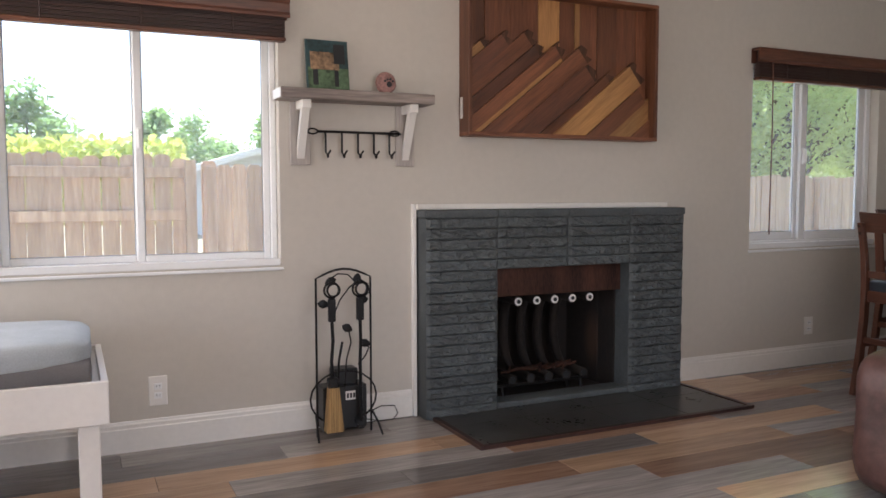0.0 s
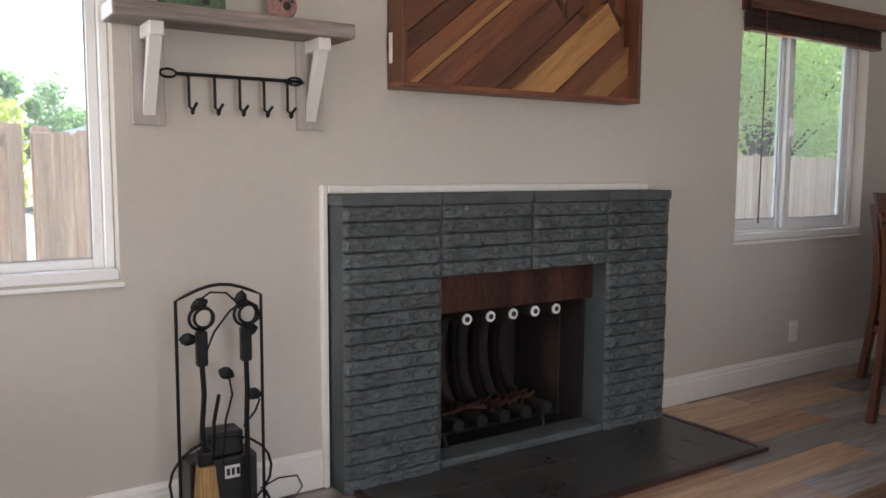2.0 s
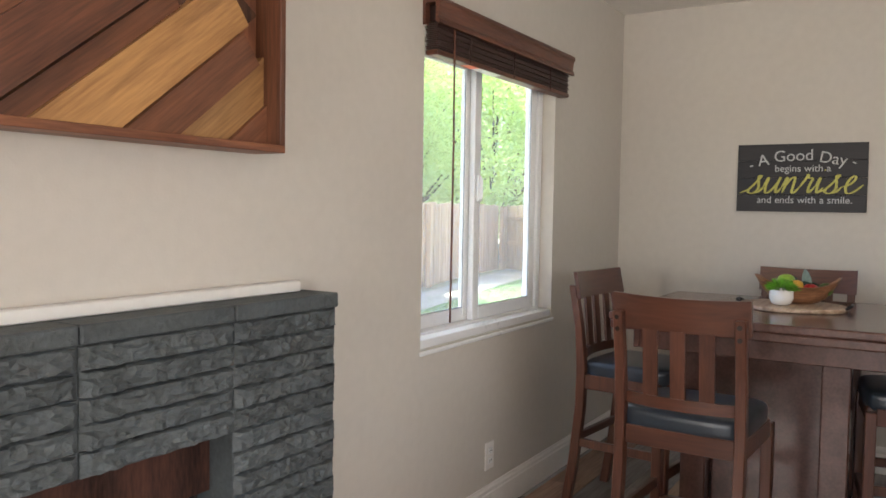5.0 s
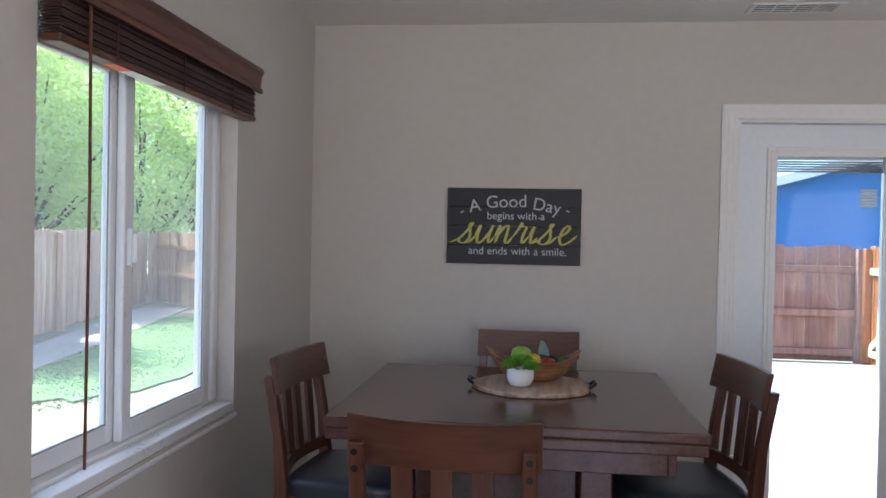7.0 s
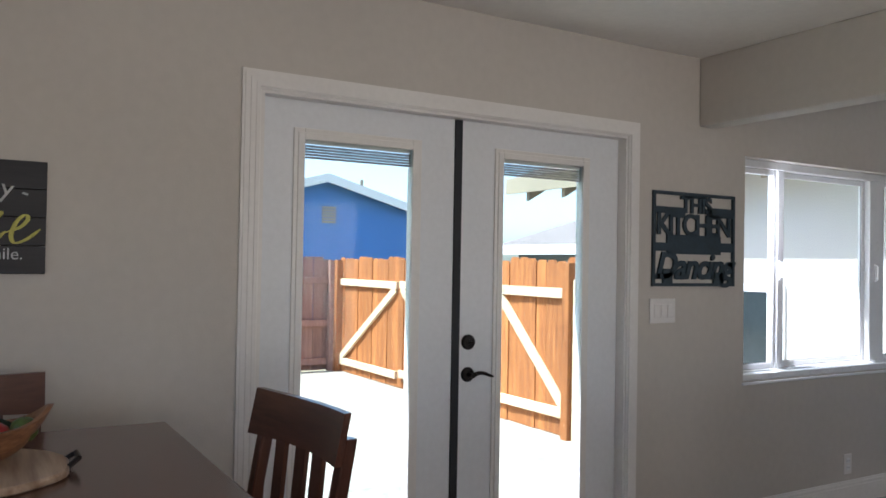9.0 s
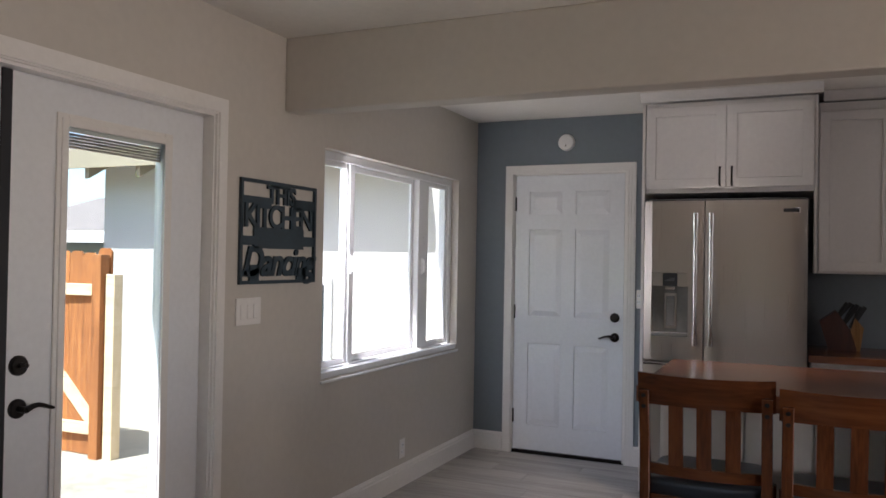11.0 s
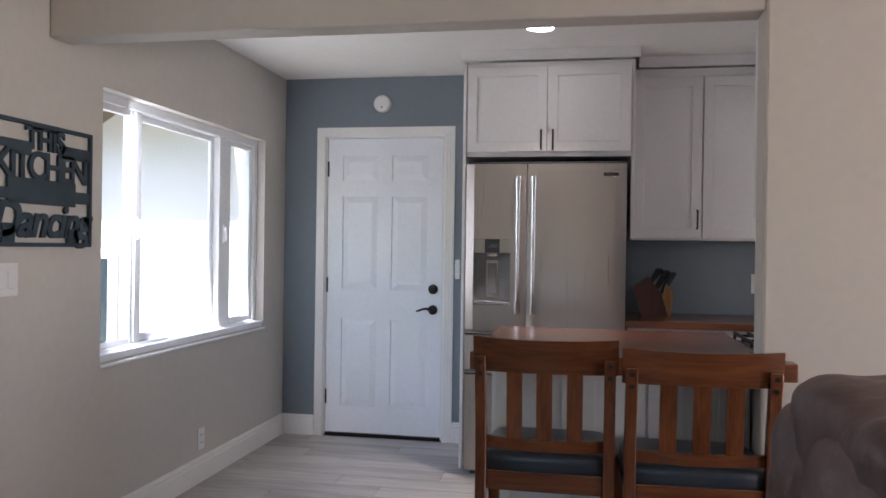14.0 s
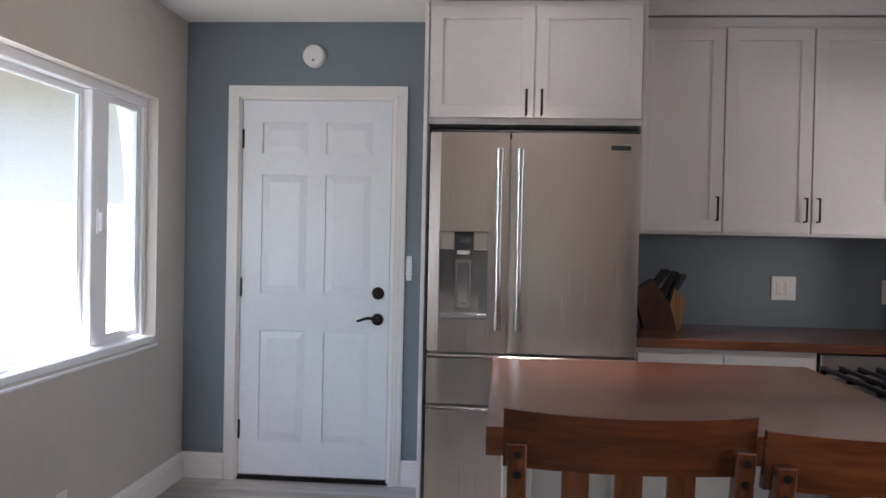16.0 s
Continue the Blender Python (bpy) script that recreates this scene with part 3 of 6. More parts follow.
# steel hood under the lintel, with the five pipe mouths of the heat-exchanger grate
hood = thing("fireplace_hood", (3.2125, 4.56, 0.7), "rust-brown steel smoke hood across the firebox", "fireplace hood")
bm = boxm(-0.425, 0.425, -0.03, -0.02, -0.102, 0.058, 0.002)
part("hood_plate", bm, RUST, hood)
part("hood_lip", boxm(-0.425, 0.425, -0.02, 0.04, -0.102, -0.094, 0.002), RUST, hood)
grate = thing("fireplace_grate", (3.145, 4.738, 0.012), "blackened tube grate with five pale pipe mouths", "fireplace grate")
for i in range(5):
    x = -0.189 + i * 0.117
    pts = [(x, -0.205, 0.554), (x, -0.13, 0.559)] + [(x, 0.02 + 0.15 * math.sin(a), 0.335 + 0.235 * math.cos(a)) for a in [j * math.pi / 10 for j in range(1, 10)]] + [(x, 0.0, 0.118), (x - 0.02, -0.10, 0.118), (x - 0.03, -0.20, 0.122)]
    tube = part("tube", sweep(bmesh.new(), pts, 0.026, 12), SOOT, grate, smooth=True)
    bm = lathe(bmesh.new(), [(0.010, -0.211), (0.0215, -0.212), (0.0225, -0.203), (0.018, -0.202)], 18, (x, 0, 0.554), "y")
    part("pipe_mouth", bm, CERAMIC, tube, "pale ring round the pipe mouth", True)
    bm = lathe(bmesh.new(), [(0.001, -0.2136), (0.0115, -0.2134), (0.0115, -0.210)], 14, (x, 0, 0.554), "y")
    part("pipe_bore", bm, BLACK, tube)
    bm = lathe(bmesh.new(), [(0.001, -0.2025), (0.020, -0.2022), (0.020, -0.199)], 14, (x - 0.03, 0, 0.122), "y")
    part("pipe_bore", bm, BLACK, tube)
for y in (-0.17, -0.02):
    part("cross_bar", sweep(bmesh.new(), [(-0.30, y, 0.087), (0.29, y, 0.087)], 0.009, 6), IRON, grate)
for x in (-0.27, 0.24):
    for y in (-0.17, -0.02):
        part("grate_leg", sweep(bmesh.new(), [(x, y, 0.09), (x + 0.012, y - 0.01, 0.0)], 0.009, 6), IRON, grate)
bm = bmesh.new()
for i in range(26):
    a = random.uniform(-0.25, 0.22)
    sweep(bm, [(a, random.uniform(-0.18, -0.06), 0.150), (a + random.uniform(0.05, 0.12), random.uniform(-0.15, 0.0), 0.155)], 0.006, 5)
part("mesh_tray", bm, RUST, grate, "rusty expanded-metal tray")

# ---- living room: wood wall art ----
art = thing("wood_wall_art", (3.23, NORTH, 1.45), "framed wooden mountain wall art of reclaimed cedar planks", "wall art")
AW, AH, AD = 1.215, 0.768, 0.112
for nm, b in (("frame_bottom", (-AW / 2, AW / 2, -AD, 0, 0, 0.020)), ("frame_top", (-AW / 2, AW / 2, -AD, 0, AH - 0.020, AH)),
              ("frame_side", (-AW / 2, -AW / 2 + 0.020, -AD, 0, 0.020, AH - 0.020)), ("frame_side", (AW / 2 - 0.020, AW / 2, -AD, 0, 0.020, AH - 0.020))):
    part(nm, boxm(*b, 0.002), CEDAR[0] if "side" not in nm else CEDAR[3], art)
U0, V0, UW, VH = -AW / 2 + 0.02, 0.02, AW - 0.04, AH - 0.04
us = [0, 0.115, 0.27, 0.445, 0.58, 0.68, 0.715, 0.83, 0.965, 1.10, UW]
for i in range(10):
    part("back_plank", boxm(U0 + us[i] + 0.001, U0 + us[i + 1] - 0.001, -0.022 - 0.003 * (i % 2), -0.004, V0, V0 + VH, 0.001),
         CEDAR[4] if i in (3, 5) else CEDAR[3], art)


def clip(poly, axis, lim, keep_low):
    out = []
    for p, q in zip(poly, poly[1:] + poly[:1]):
        ip, iq = (p[axis] <= lim) == keep_low, (q[axis] <= lim) == keep_low
        if ip:
            out.append(p)
        if ip != iq:
            t = (lim - p[axis]) / (q[axis] - p[axis])
            out.append(tuple(p[k] + t * (q[k] - p[k]) for k in (0, 1)))
    return out


ENDW = wood("dark_splintered_wood", (0.014, 0.008, 0.006), (0.13, 0.055, 0.028), 0.8, "z", rnd=0.2, grain=2.5, bump=0.8)
ANG = radians(38)
dx, dz = math.cos(ANG), math.sin(ANG)
rows = [(0.42, 0.30, 0.09, 1), (0.327, 0.344, 0.04, 2), (0.285, 0.464, 0.072, 1), (0.212, 0.597, 0.085, 0), (0.125, 0.60, 0.068, 1), (0.055, 0.70, 0.072, 0), (-0.019, 0.708, 0.024, 2),
        (-0.045, 0.828, 0.10, 0), (-0.139, 0.80, 0.117, 1), (-0.268, 0.895, 0.05, 0), (-0.319, 1.058, 0.128, 2), (-0.449, 1.02, 0.09, 0), (-0.541, 1.10, 0.1, 2), (-0.642, 1.10, 0.1, 0), (-0.744, 1.1, 0.1, 1)]
for i, (q, s, w, c) in enumerate(rows):
    P = (s * dx - q * dz, s * dz + q * dx)
    R = (P[0] + w * dz, P[1] - w * dx)
    poly = [P, R, (R[0] - 2 * dx, R[1] - 2 * dz), (P[0] - 2 * dx, P[1] - 2 * dz)]
    for axis, lim, low in ((0, 0, False), (0, UW, True), (1, 0, False), (1, VH, True)):
        poly = clip(poly, axis, lim, low) if len(poly) > 2 else []
    if len(poly) < 3:
        continue
    cu = sum(p[0] for p in poly) / len(poly)
    cv = sum(p[1] for p in poly) / len(poly)
    bm = bmesh.new()
    rot = Matrix.Rotation(ANG, 4, "Y")
    prism(bm, [(p[0] - cu, p[1] - cv) for p in poly], "y", -(0.052 + 0.012 * ((i * 7) % 3)), -0.026)
    bm.transform(rot)  # grain runs along the plank in its own axes
    ob = part("slanted_plank", bm, CEDAR[c], art)
    ob.matrix_basis = Matrix.Translation((U0 + cu, 0, V0 + cv)) @ rot.inverted()
    if i < 11 and w > 0.035 and i != 0:
        # the splintered dark end of the plank, set back a little
        n_ = 5
        tip = [(P[0] + (R[0] - P[0]) * k / n_ + (0.030 + 0.028 * ((k * 5 + i * 3) % 4) / 3) * dx, P[1] + (R[1] - P[1]) * k / n_ + (0.030 + 0.028 * ((k * 5 + i * 3) % 4) / 3) * dz) for k in range(n_ + 1)]
        end = [R, P] + tip
        for axis, lim, low in ((0, 0, False), (0, UW, True), (1, 0, False), (1, VH, True)):
            end = clip(end, axis, lim, low) if len(end) > 2 else []
        if len(end) > 2:
            part("splintered_end", prism(bmesh.new(), [(U0 + p[0], V0 + p[1]) for p in end], "y", -(0.040 + 0.008 * (i % 3)), -0.026), ENDW, art)
part("hanger", boxm(-AW / 2 - 0.008, -AW / 2, -0.045, -0.025, 0.09, 0.20, 0.003), TRIM, art, "small white side latch")

# ---- living room: wall shelf and what stands on it ----
BRACKET = wood("whitewashed_bracket_wood", (0.34, 0.31, 0.29), (0.50, 0.46, 0.43), 0.7, "z", rnd=0.08)
shelf = thing("wall_shelf", (2.02, NORTH, 1.59), "weathered grey wooden wall shelf on white brackets with iron hooks", "shelf")
part("board", boxm(-0.375, 0.39, -0.165, -0.001, 0.0, 0.048, 0.004), SHELFW, shelf)
for x in (-0.25, 0.29):
    br = part("bracket", boxm(x - 0.05, x + 0.05, -0.018, -0.001, -0.30, 0.0, 0.003), BRACKET, shelf, "grey-washed wooden bracket")
    part("arm", boxm(x - 0.022, x + 0.022, -0.14, -0.018, -0.042, 0.0, 0.003), TRIM, br)
    bm = prism(bmesh.new(), [(-0.125, -0.042), (-0.085, -0.042), (-0.018, -0.215), (-0.018, -0.27)], "x", x - 0.018, x + 0.018)
    part("brace", bm, TRIM, br)
part("shelf_end", boxm(-0.379, -0.375, -0.16, -0.01, 0.002, 0.046, 0.001), TRIM, shelf)
bm = sweep(bmesh.new(), [(-0.17, -0.035, -0.139), (0.25, -0.035, -0.139)], 0.006, 8)
for x in (-0.195, 0.225):
    sweep(bm, [(x + 0.025 * math.cos(a), -0.035, -0.139 + 0.013 * math.sin(a)) for a in [j * math.pi / 6 for j in range(12)]], 0.004, 6, True)
rail = part("hook_rail", bm, IRON, shelf, "black iron hook rail")
part("rail_mount", sweep(bmesh.new(), [(-0.218, -0.035, -0.139), (-0.235, -0.017, -0.139)], 0.006, 6), IRON, shelf)
part("rail_mount", sweep(bmesh.new(), [(0.245, -0.035, -0.139), (0.262, -0.017, -0.139)], 0.006, 6), IRON, shelf)
for i in range(5):
    x = -0.135 + i * 0.082
    pts = [(x, -0.035, -0.143), (x, -0.047, -0.150), (x, -0.047, -0.24)] + [(x + 0.006, -0.062 - 0.017 * math.sin(a) * 0 - 0.015 * math.cos(a) + 0.015 * 0, -0.245 - 0.017 * math.sin(a)) for a in (0.6, 1.2, 1.8, 2.4)] + [(x + 0.012, -0.088, -0.232)]
    part("hook", sweep(bmesh.new(), pts, 0.0052, 6), IRON, rail)

pic = thing("canvas_picture", (1.893, 4.50, 1.638), "small canvas print with dark and tan patches on the shelf", "picture")
lean = Matrix.Rotation(radians(-9), 4, "X")
GREENP = material("print_green", (0.10, 0.17, 0.09), 0.6, var=0.4, scale=14, fine=60, bump=0.05)
TEALP = material("print_teal", (0.03, 0.075, 0.085), 0.6, var=0.3, scale=10, fine=60, bump=0.05)
TANPR = material("print_tan", (0.33, 0.21, 0.12), 0.6, var=0.4, scale=12, fine=60, bump=0.05)
for nm, b, m_ in (("canvas", (-0.103, 0.103, -0.008, 0.008, 0, 0.245), TEALP), ("print_ground", (-0.098, 0.102, -0.010, -0.009, 0.004, 0.11), GREENP),
                  ("print_patch", (-0.085, 0.055, -0.0125, -0.011, 0.10, 0.185), TANPR), ("print_patch", (0.03, 0.085, -0.0145, -0.013, 0.13, 0.225), BLACK),
                  ("print_patch", (-0.075, -0.05, -0.0125, -0.011, 0.025, 0.10), BLACK), ("print_patch", (0.03, 0.05, -0.0125, -0.011, 0.02, 0.10), BLACK)):
    bm = boxm(*b, 0.0006)
    bm.transform(lean)
    part(nm, bm, m_, pic)
disc = thing("painted_stone", (2.183, 4.50, 1.638), "round reddish painted stone with a dark mark on the shelf", "ornament")
bm = lathe(bmesh.new(), [(0.01, 0.016), (0.045, 0.014), (0.054, 0.0), (0.045, -0.014), (0.01, -0.016)], 28, (0, 0, 0.054), "y")
STONE = material("reddish_stone", (0.32, 0.17, 0.15), 0.6, var=0.25, scale=20, fine=80, bump=0.2)
part("stone", bm, STONE, disc, smooth=True)
bm = bmesh.new()
for x, z, r in ((0.012, 0.047, 0.014), (-0.010, 0.062, 0.006), (0.003, 0.070, 0.006), (0.018, 0.071, 0.006), (0.030, 0.063, 0.006)):
    lathe(bm, [(r, -0.0175), (r, -0.012)], 12, (x, 0, z), "y")
part("mark", bm, BLACK, disc)

# ---- living room: fireplace tools ----
ts = thing("fireplace_tool_set", (1.93, 4.42, 0), "black wrought-iron fireplace tool stand with leaf scrolls by the wall", "fireplace tools")
bm = bmesh.new()
sweep(bm, [(-0.135, 0, 0.0), (-0.135, 0, 0.755)] + [(-0.135 + 0.27 * k / 8, 0, 0.755 + 0.042 * math.sin(math.pi * k / 8)) for k in range(1, 8)] + [(0.135, 0, 0.755), (0.135, 0, 0.0)], 0.0055, 8)
part("stand_frame", bm, IRON, ts)
bm = sweep(bmesh.new(), [(0.165 * math.cos(a), 0.01, 0.175 + 0.13 * math.sin(a)) for a in [math.pi * (-0.28 + 1.56 * k / 16) for k in range(17)]], 0.0045, 6)
part("base_hoop", bm, IRON, ts)
for x in (-0.14, 0.14):
    part("foot", sweep(bmesh.new(), [(x, 0, 0.10), (x * 1.08, -0.06, 0.05), (x * 1.12, -0.10, 0.004)], 0.0055, 6), IRON, ts)
part("vine", sweep(bmesh.new(), [(-0.05, -0.005, 0.58), (-0.02, -0.005, 0.65), (0.03, -0.005, 0.71), (0.08, -0.005, 0.745), (0.12, -0.005, 0.72), (0.128, -0.005, 0.68), (0.10, -0.005, 0.66)], 0.0035, 6), IRON, ts)
part("vine", sweep(bmesh.new(), [(-0.07, -0.005, 0.75), (-0.03, -0.005, 0.775), (0.02, -0.005, 0.77), (0.06, -0.005, 0.73)], 0.0035, 6), IRON, ts)
part("vine", sweep(bmesh.new(), [(0.0, 0, 0.22), (0.012, 0, 0.36), (0.035, 0, 0.44), (0.025, 0, 0.50)], 0.0035, 6), IRON, ts)
part("vine", sweep(bmesh.new(), [(0.07, 0, 0.33), (0.11, 0, 0.375), (0.125, 0, 0.41), (0.11, 0, 0.43)], 0.0035, 6), IRON, ts)


def iron_leaf(x, z, turn):
    bm = bmesh.new()
    lathe(bm, [(0.002, -0.034), (0.014, -0.022), (0.021, -0.004), (0.016, 0.012), (0.003, 0.024)], 10)
    for v in bm.verts:
        v.co.y *= 0.22
    bm.transform(pose(x, -0.004, z, 0, turn, 0))
    part("leaf", bm, IRON, ts)


for a in ((0.012, 0.515, -60), (0.10, 0.435, -70), (-0.105, 0.635, -80), (0.098, 0.645, 80), (-0.06, 0.742, 70), (0.068, 0.75, 10)):
    iron_leaf(*a)


def ringed_tool(name, x, z_end, twist):
    t = part(name, sweep(bmesh.new(), [(x, -0.02, 0.56), (x + twist, -0.022, 0.46), (x - twist, -0.022, 0.36), (x, -0.025, z_end)], 0.0085, 8), IRON, ts)
    part("handle", boxm(x - 0.017, x + 0.017, -0.035, -0.005, 0.55, 0.66, 0.006, 2), IRON, t)
    for dx_, r in ((0, 0.036), (0.008, 0.030)):
        part("ring", sweep(bmesh.new(), [(x + dx_ + r * math.cos(a), -0.02 - dx_ * 0.6, 0.70 + r * math.sin(a)) for a in [j * math.pi / 10 for j in range(20)]], 0.0055, 6, True), IRON, t)
    return t


brush = ringed_tool("brush", -0.065, 0.27, 0.004)
part("brush_ferrule", boxm(-0.092, -0.04, -0.05, -0.005, 0.235, 0.285, 0.01, 2), IRON, brush)
BRISTLE = material("straw_bristles", (0.46, 0.29, 0.12), 0.8, var=0.3, scale=3, fine=30, stretch=(60, 60, 1.5), bump=0.5)
bm = prism(bmesh.new(), [(-0.088, 0.24), (-0.044, 0.24), (-0.022, 0.03), (-0.106, 0.03)], "y", -0.062, -0.008)
part("bristles", bm, BRISTLE, brush, "straw-coloured bristles")
poker = ringed_tool("poker", 0.075, 0.06, 0.002)
part("shovel_handle", sweep(bmesh.new(), [(-0.035, -0.012, 0.24), (-0.03, -0.012, 0.36), (-0.012, -0.012, 0.45)], 0.006, 6), IRON, ts)
blow = thing("blower_box", (1.945, 4.50, 0), "black metal fireplace blower box with a white sticker", "blower")
part("housing", boxm(-0.11, 0.11, -0.05, 0.06, 0.012, 0.225, 0.008, 2), BLACK, blow)
part("top_box", boxm(-0.05, 0.07, -0.035, 0.055, 0.225, 0.305, 0.008, 2), BLACK, blow)
part("sticker", boxm(0.0, 0.05, -0.0515, -0.0495, 0.155, 0.198), CERAMIC, blow, "white printed sticker")
for i in range(3):
    part("sticker_print", boxm(0.006 + 0.016 * i, 0.016 + 0.016 * i, -0.053, -0.0515, 0.165, 0.188), BLACK, blow)
part("knob", lathe(bmesh.new(), [(0.022, -0.07), (0.026, -0.05)], 16, (0.07, 0, 0.05), "y"), BLACK, blow)
for x in (-0.09, 0.09):
    part("foot", boxm(x - 0.012, x + 0.012, -0.03, 0.04, 0, 0.012), BLACK, blow)
cord = thing("power_cord", (2.1, 4.5, 0), "thin black power cord trailing along the baseboard", "cord")
part("cable", sweep(bmesh.new(), [(-0.06, 0.0, 0.05), (-0.02, 0.03, 0.025), (0.05, 0.04, 0.006), (0.12, 0.03, 0.006), (0.155, 0.045, 0.03), (0.14, 0.055, 0.07), (0.07, 0.058, 0.075), (0.0, 0.05, 0.055)], 0.0028, 6), BLACK, cord)

# ---- living room: bench ----
bench = thing("storage_bench", (0.15, 4.1, 0), "white painted bench with a blue-grey cushion below the window", "bench")
GREYB = material("blue_grey_fabric", (0.42, 0.465, 0.50), 0.9, var=0.1, scale=6, fine=200, bump=0.3, depth=0.001)
GREYS = material("grey_fabric_border", (0.17, 0.165, 0.17), 0.9, var=0.1, scale=6, fine=200, bump=0.3, depth=0.001)
bm = bmesh.new()
for b in ((-0.75, 0.715, -0.38, -0.355, 0.365, 0.515), (-0.75, 0.715, 0.355, 0.38, 0.365, 0.515), (0.69, 0.715, -0.355, 0.355, 0.365, 0.515), (-0.75, -0.725, -0.355, 0.355, 0.365, 0.515)):
    box(bm, *b, 0.003)
part("apron", bm, TRIM, bench)
part("deck", boxm(-0.724, 0.689, -0.354, 0.354, 0.46, 0.49), TRIM, bench)
for x in (-0.70, 0.615):
    for y in (-0.355, 0.285):
        part("leg", boxm(x, x + 0.07, y, y + 0.07, 0, 0.4595, 0.003), TRIM, bench)
cush = thing("bench_cushion", (0.15, 4.1, 0.49), "blue-grey cushion with a darker border on the bench", "cushion")
part("cushion_top", puff((-0.02, 0, 0.105), (0.69, 0.335, 0.055), 0.3, 8, 0.008), GREYB, cush, smooth=True)
part("cushion_border", boxm(-0.70, 0.665, -0.33, 0.33, 0.0, 0.085, 0.02, 3), GREYS, cush, smooth=True)


def wood_blind(name, x0, x1, wand_x):
    """A faux-wood blind drawn up under its moulded valance."""
    b = thing(name, ((x0 + x1) / 2, NORTH, 1.86), "walnut wooden blind drawn up under a moulded valance", "window blind")
    h = (x1 - x0) / 2
    prof = [(-0.001, 0.105), (-0.001, 0.195), (-0.075, 0.195), (-0.078, 0.18), (-0.070, 0.168), (-0.066, 0.13), (-0.074, 0.118), (-0.074, 0.105), (-0.062, 0.105), (-0.055, 0.115), (-0.055, 0.18), (-0.012, 0.18), (-0.012, 0.105)]
    part("valance", prism(bmesh.new(), prof, "x", -h, h), BLINDW, b)
    for i in range(14):
        z = 0.022 + i * 0.0068
        j = 0.003 * math.sin(i * 2.1)
        part("slat", boxm(-h + 0.02, h - 0.02, -0.052 + j, -0.004 + j, z, z + 0.0042), BLINDD, b)
    part("bottom_rail", boxm(-h + 0.016, h - 0.016, -0.056, -0.003, 0.0, 0.019, 0.004), BLINDW, b)
    part("headrail", boxm(-h + 0.03, h - 0.03, -0.05, -0.002, 0.121, 0.178), BLINDD, b)
    for u in (-0.6, 0.0, 0.6):
        part("ladder_cord", sweep(bmesh.new(), [(u * h, -0.058, 0.11), (u * h, -0.059, 0.06), (u * h, -0.058, 0.002)], 0.002, 5), BLINDD, b)
    if wand_x:
        part("wand", sweep(bmesh.new(), [(wand_x, -0.06, 0.11), (wand_x + 0.004, -0.061, -0.30), (wand_x, -0.06, -0.97)], 0.0042, 6), BLINDW, b, "brown tilt wand")
    return b


wood_blind("window_blind", 0.415, 1.715, 0)
blind2 = wood_blind("window_blind", 4.665, 5.915, -0.50)
STICK = material("orange_red_label", (0.75, 0.16, 0.06), 0.5, var=0.1, scale=40, fine=120, bump=0)
part("warning_label", boxm(-0.37, -0.29, -0.050, -0.010, -0.0012, -0.0002), STICK, blind2, "small orange-red label under the bottom rail")
part("warning_label", boxm(-0.285, -0.10, -0.050, -0.010, -0.0012, -0.0002), CERAMIC, blind2, "small white label under the bottom rail")
outlet((1.100, NORTH, 0.264), "-y", "white wall outlet under the window", 0.08, 0.135)
outlet((5.236, NORTH, 0.264), "-y", "white wall outlet above the baseboard")

# ---- living room: leather sofa ----
sofa = thing("recliner_sofa", (3.895, 1.955, 0), "worn brown leather reclining loveseat with puffy cushions", "sofa")
part("base", boxm(-0.40, 0.43, -0.82, 0.82, 0.03, 0.40, 0.05, 3), LEATHER, sofa, smooth=True)
for y in (-0.79, 0.79):
    a_ = part("arm", puff((-0.012, y, 0.29), (0.475, 0.115, 0.285), 0.36, 10, 0.012, y), LEATHER, sofa, smooth=True)
    part("arm_pad", puff((0.06, y, 0.545), (0.38, 0.125, 0.075), 0.45, 10, 0.014, y + 2), LEATHER, a_, smooth=True)
for y in (-0.36, 0.36):
    part("seat_cushion", puff((-0.12, y, 0.43), (0.40, 0.34, 0.13), 0.45, 10, 0.016, y), LEATHER, sofa, smooth=True)
    bk = part("back_cushion", puff((0.29, y * 1.06, 0.72), (0.20, 0.40, 0.30), 0.42, 20, 0.024, y), LEATHER, sofa, smooth=True)
    part("head_pillow", puff((0.245, y * 1.06, 0.955), (0.215, 0.375, 0.115), 0.42, 22, 0.026, y + 5), LEATHER, bk, smooth=True)
    part("back_panel", boxm(0.36, 0.445, y * 1.06 - 0.40, y * 1.06 + 0.40, 0.10, 0.80, 0.04, 3), LEATHER, sofa, smooth=True)
    welt = [(0.448, y * 1.06 - 0.385, 0.12), (0.452, y * 1.06 - 0.38, 0.45), (0.450, y * 1.06 - 0.36, 0.77), (0.452, y * 1.06, 0.795), (0.450, y * 1.06 + 0.36, 0.77), (0.452, y * 1.06 + 0.38, 0.45), (0.448, y * 1.06 + 0.385, 0.12)]
    part("welt", sweep(bmesh.new(), welt, 0.007, 6), LEATHER, sofa, "leather piping seam", True)
for x in (-0.36, 0.38):
    for y in (-0.74, 0.74):
        part("foot", boxm(x - 0.03, x + 0.03, y - 0.03, y + 0.03, 0, 0.035), BLACK, sofa)

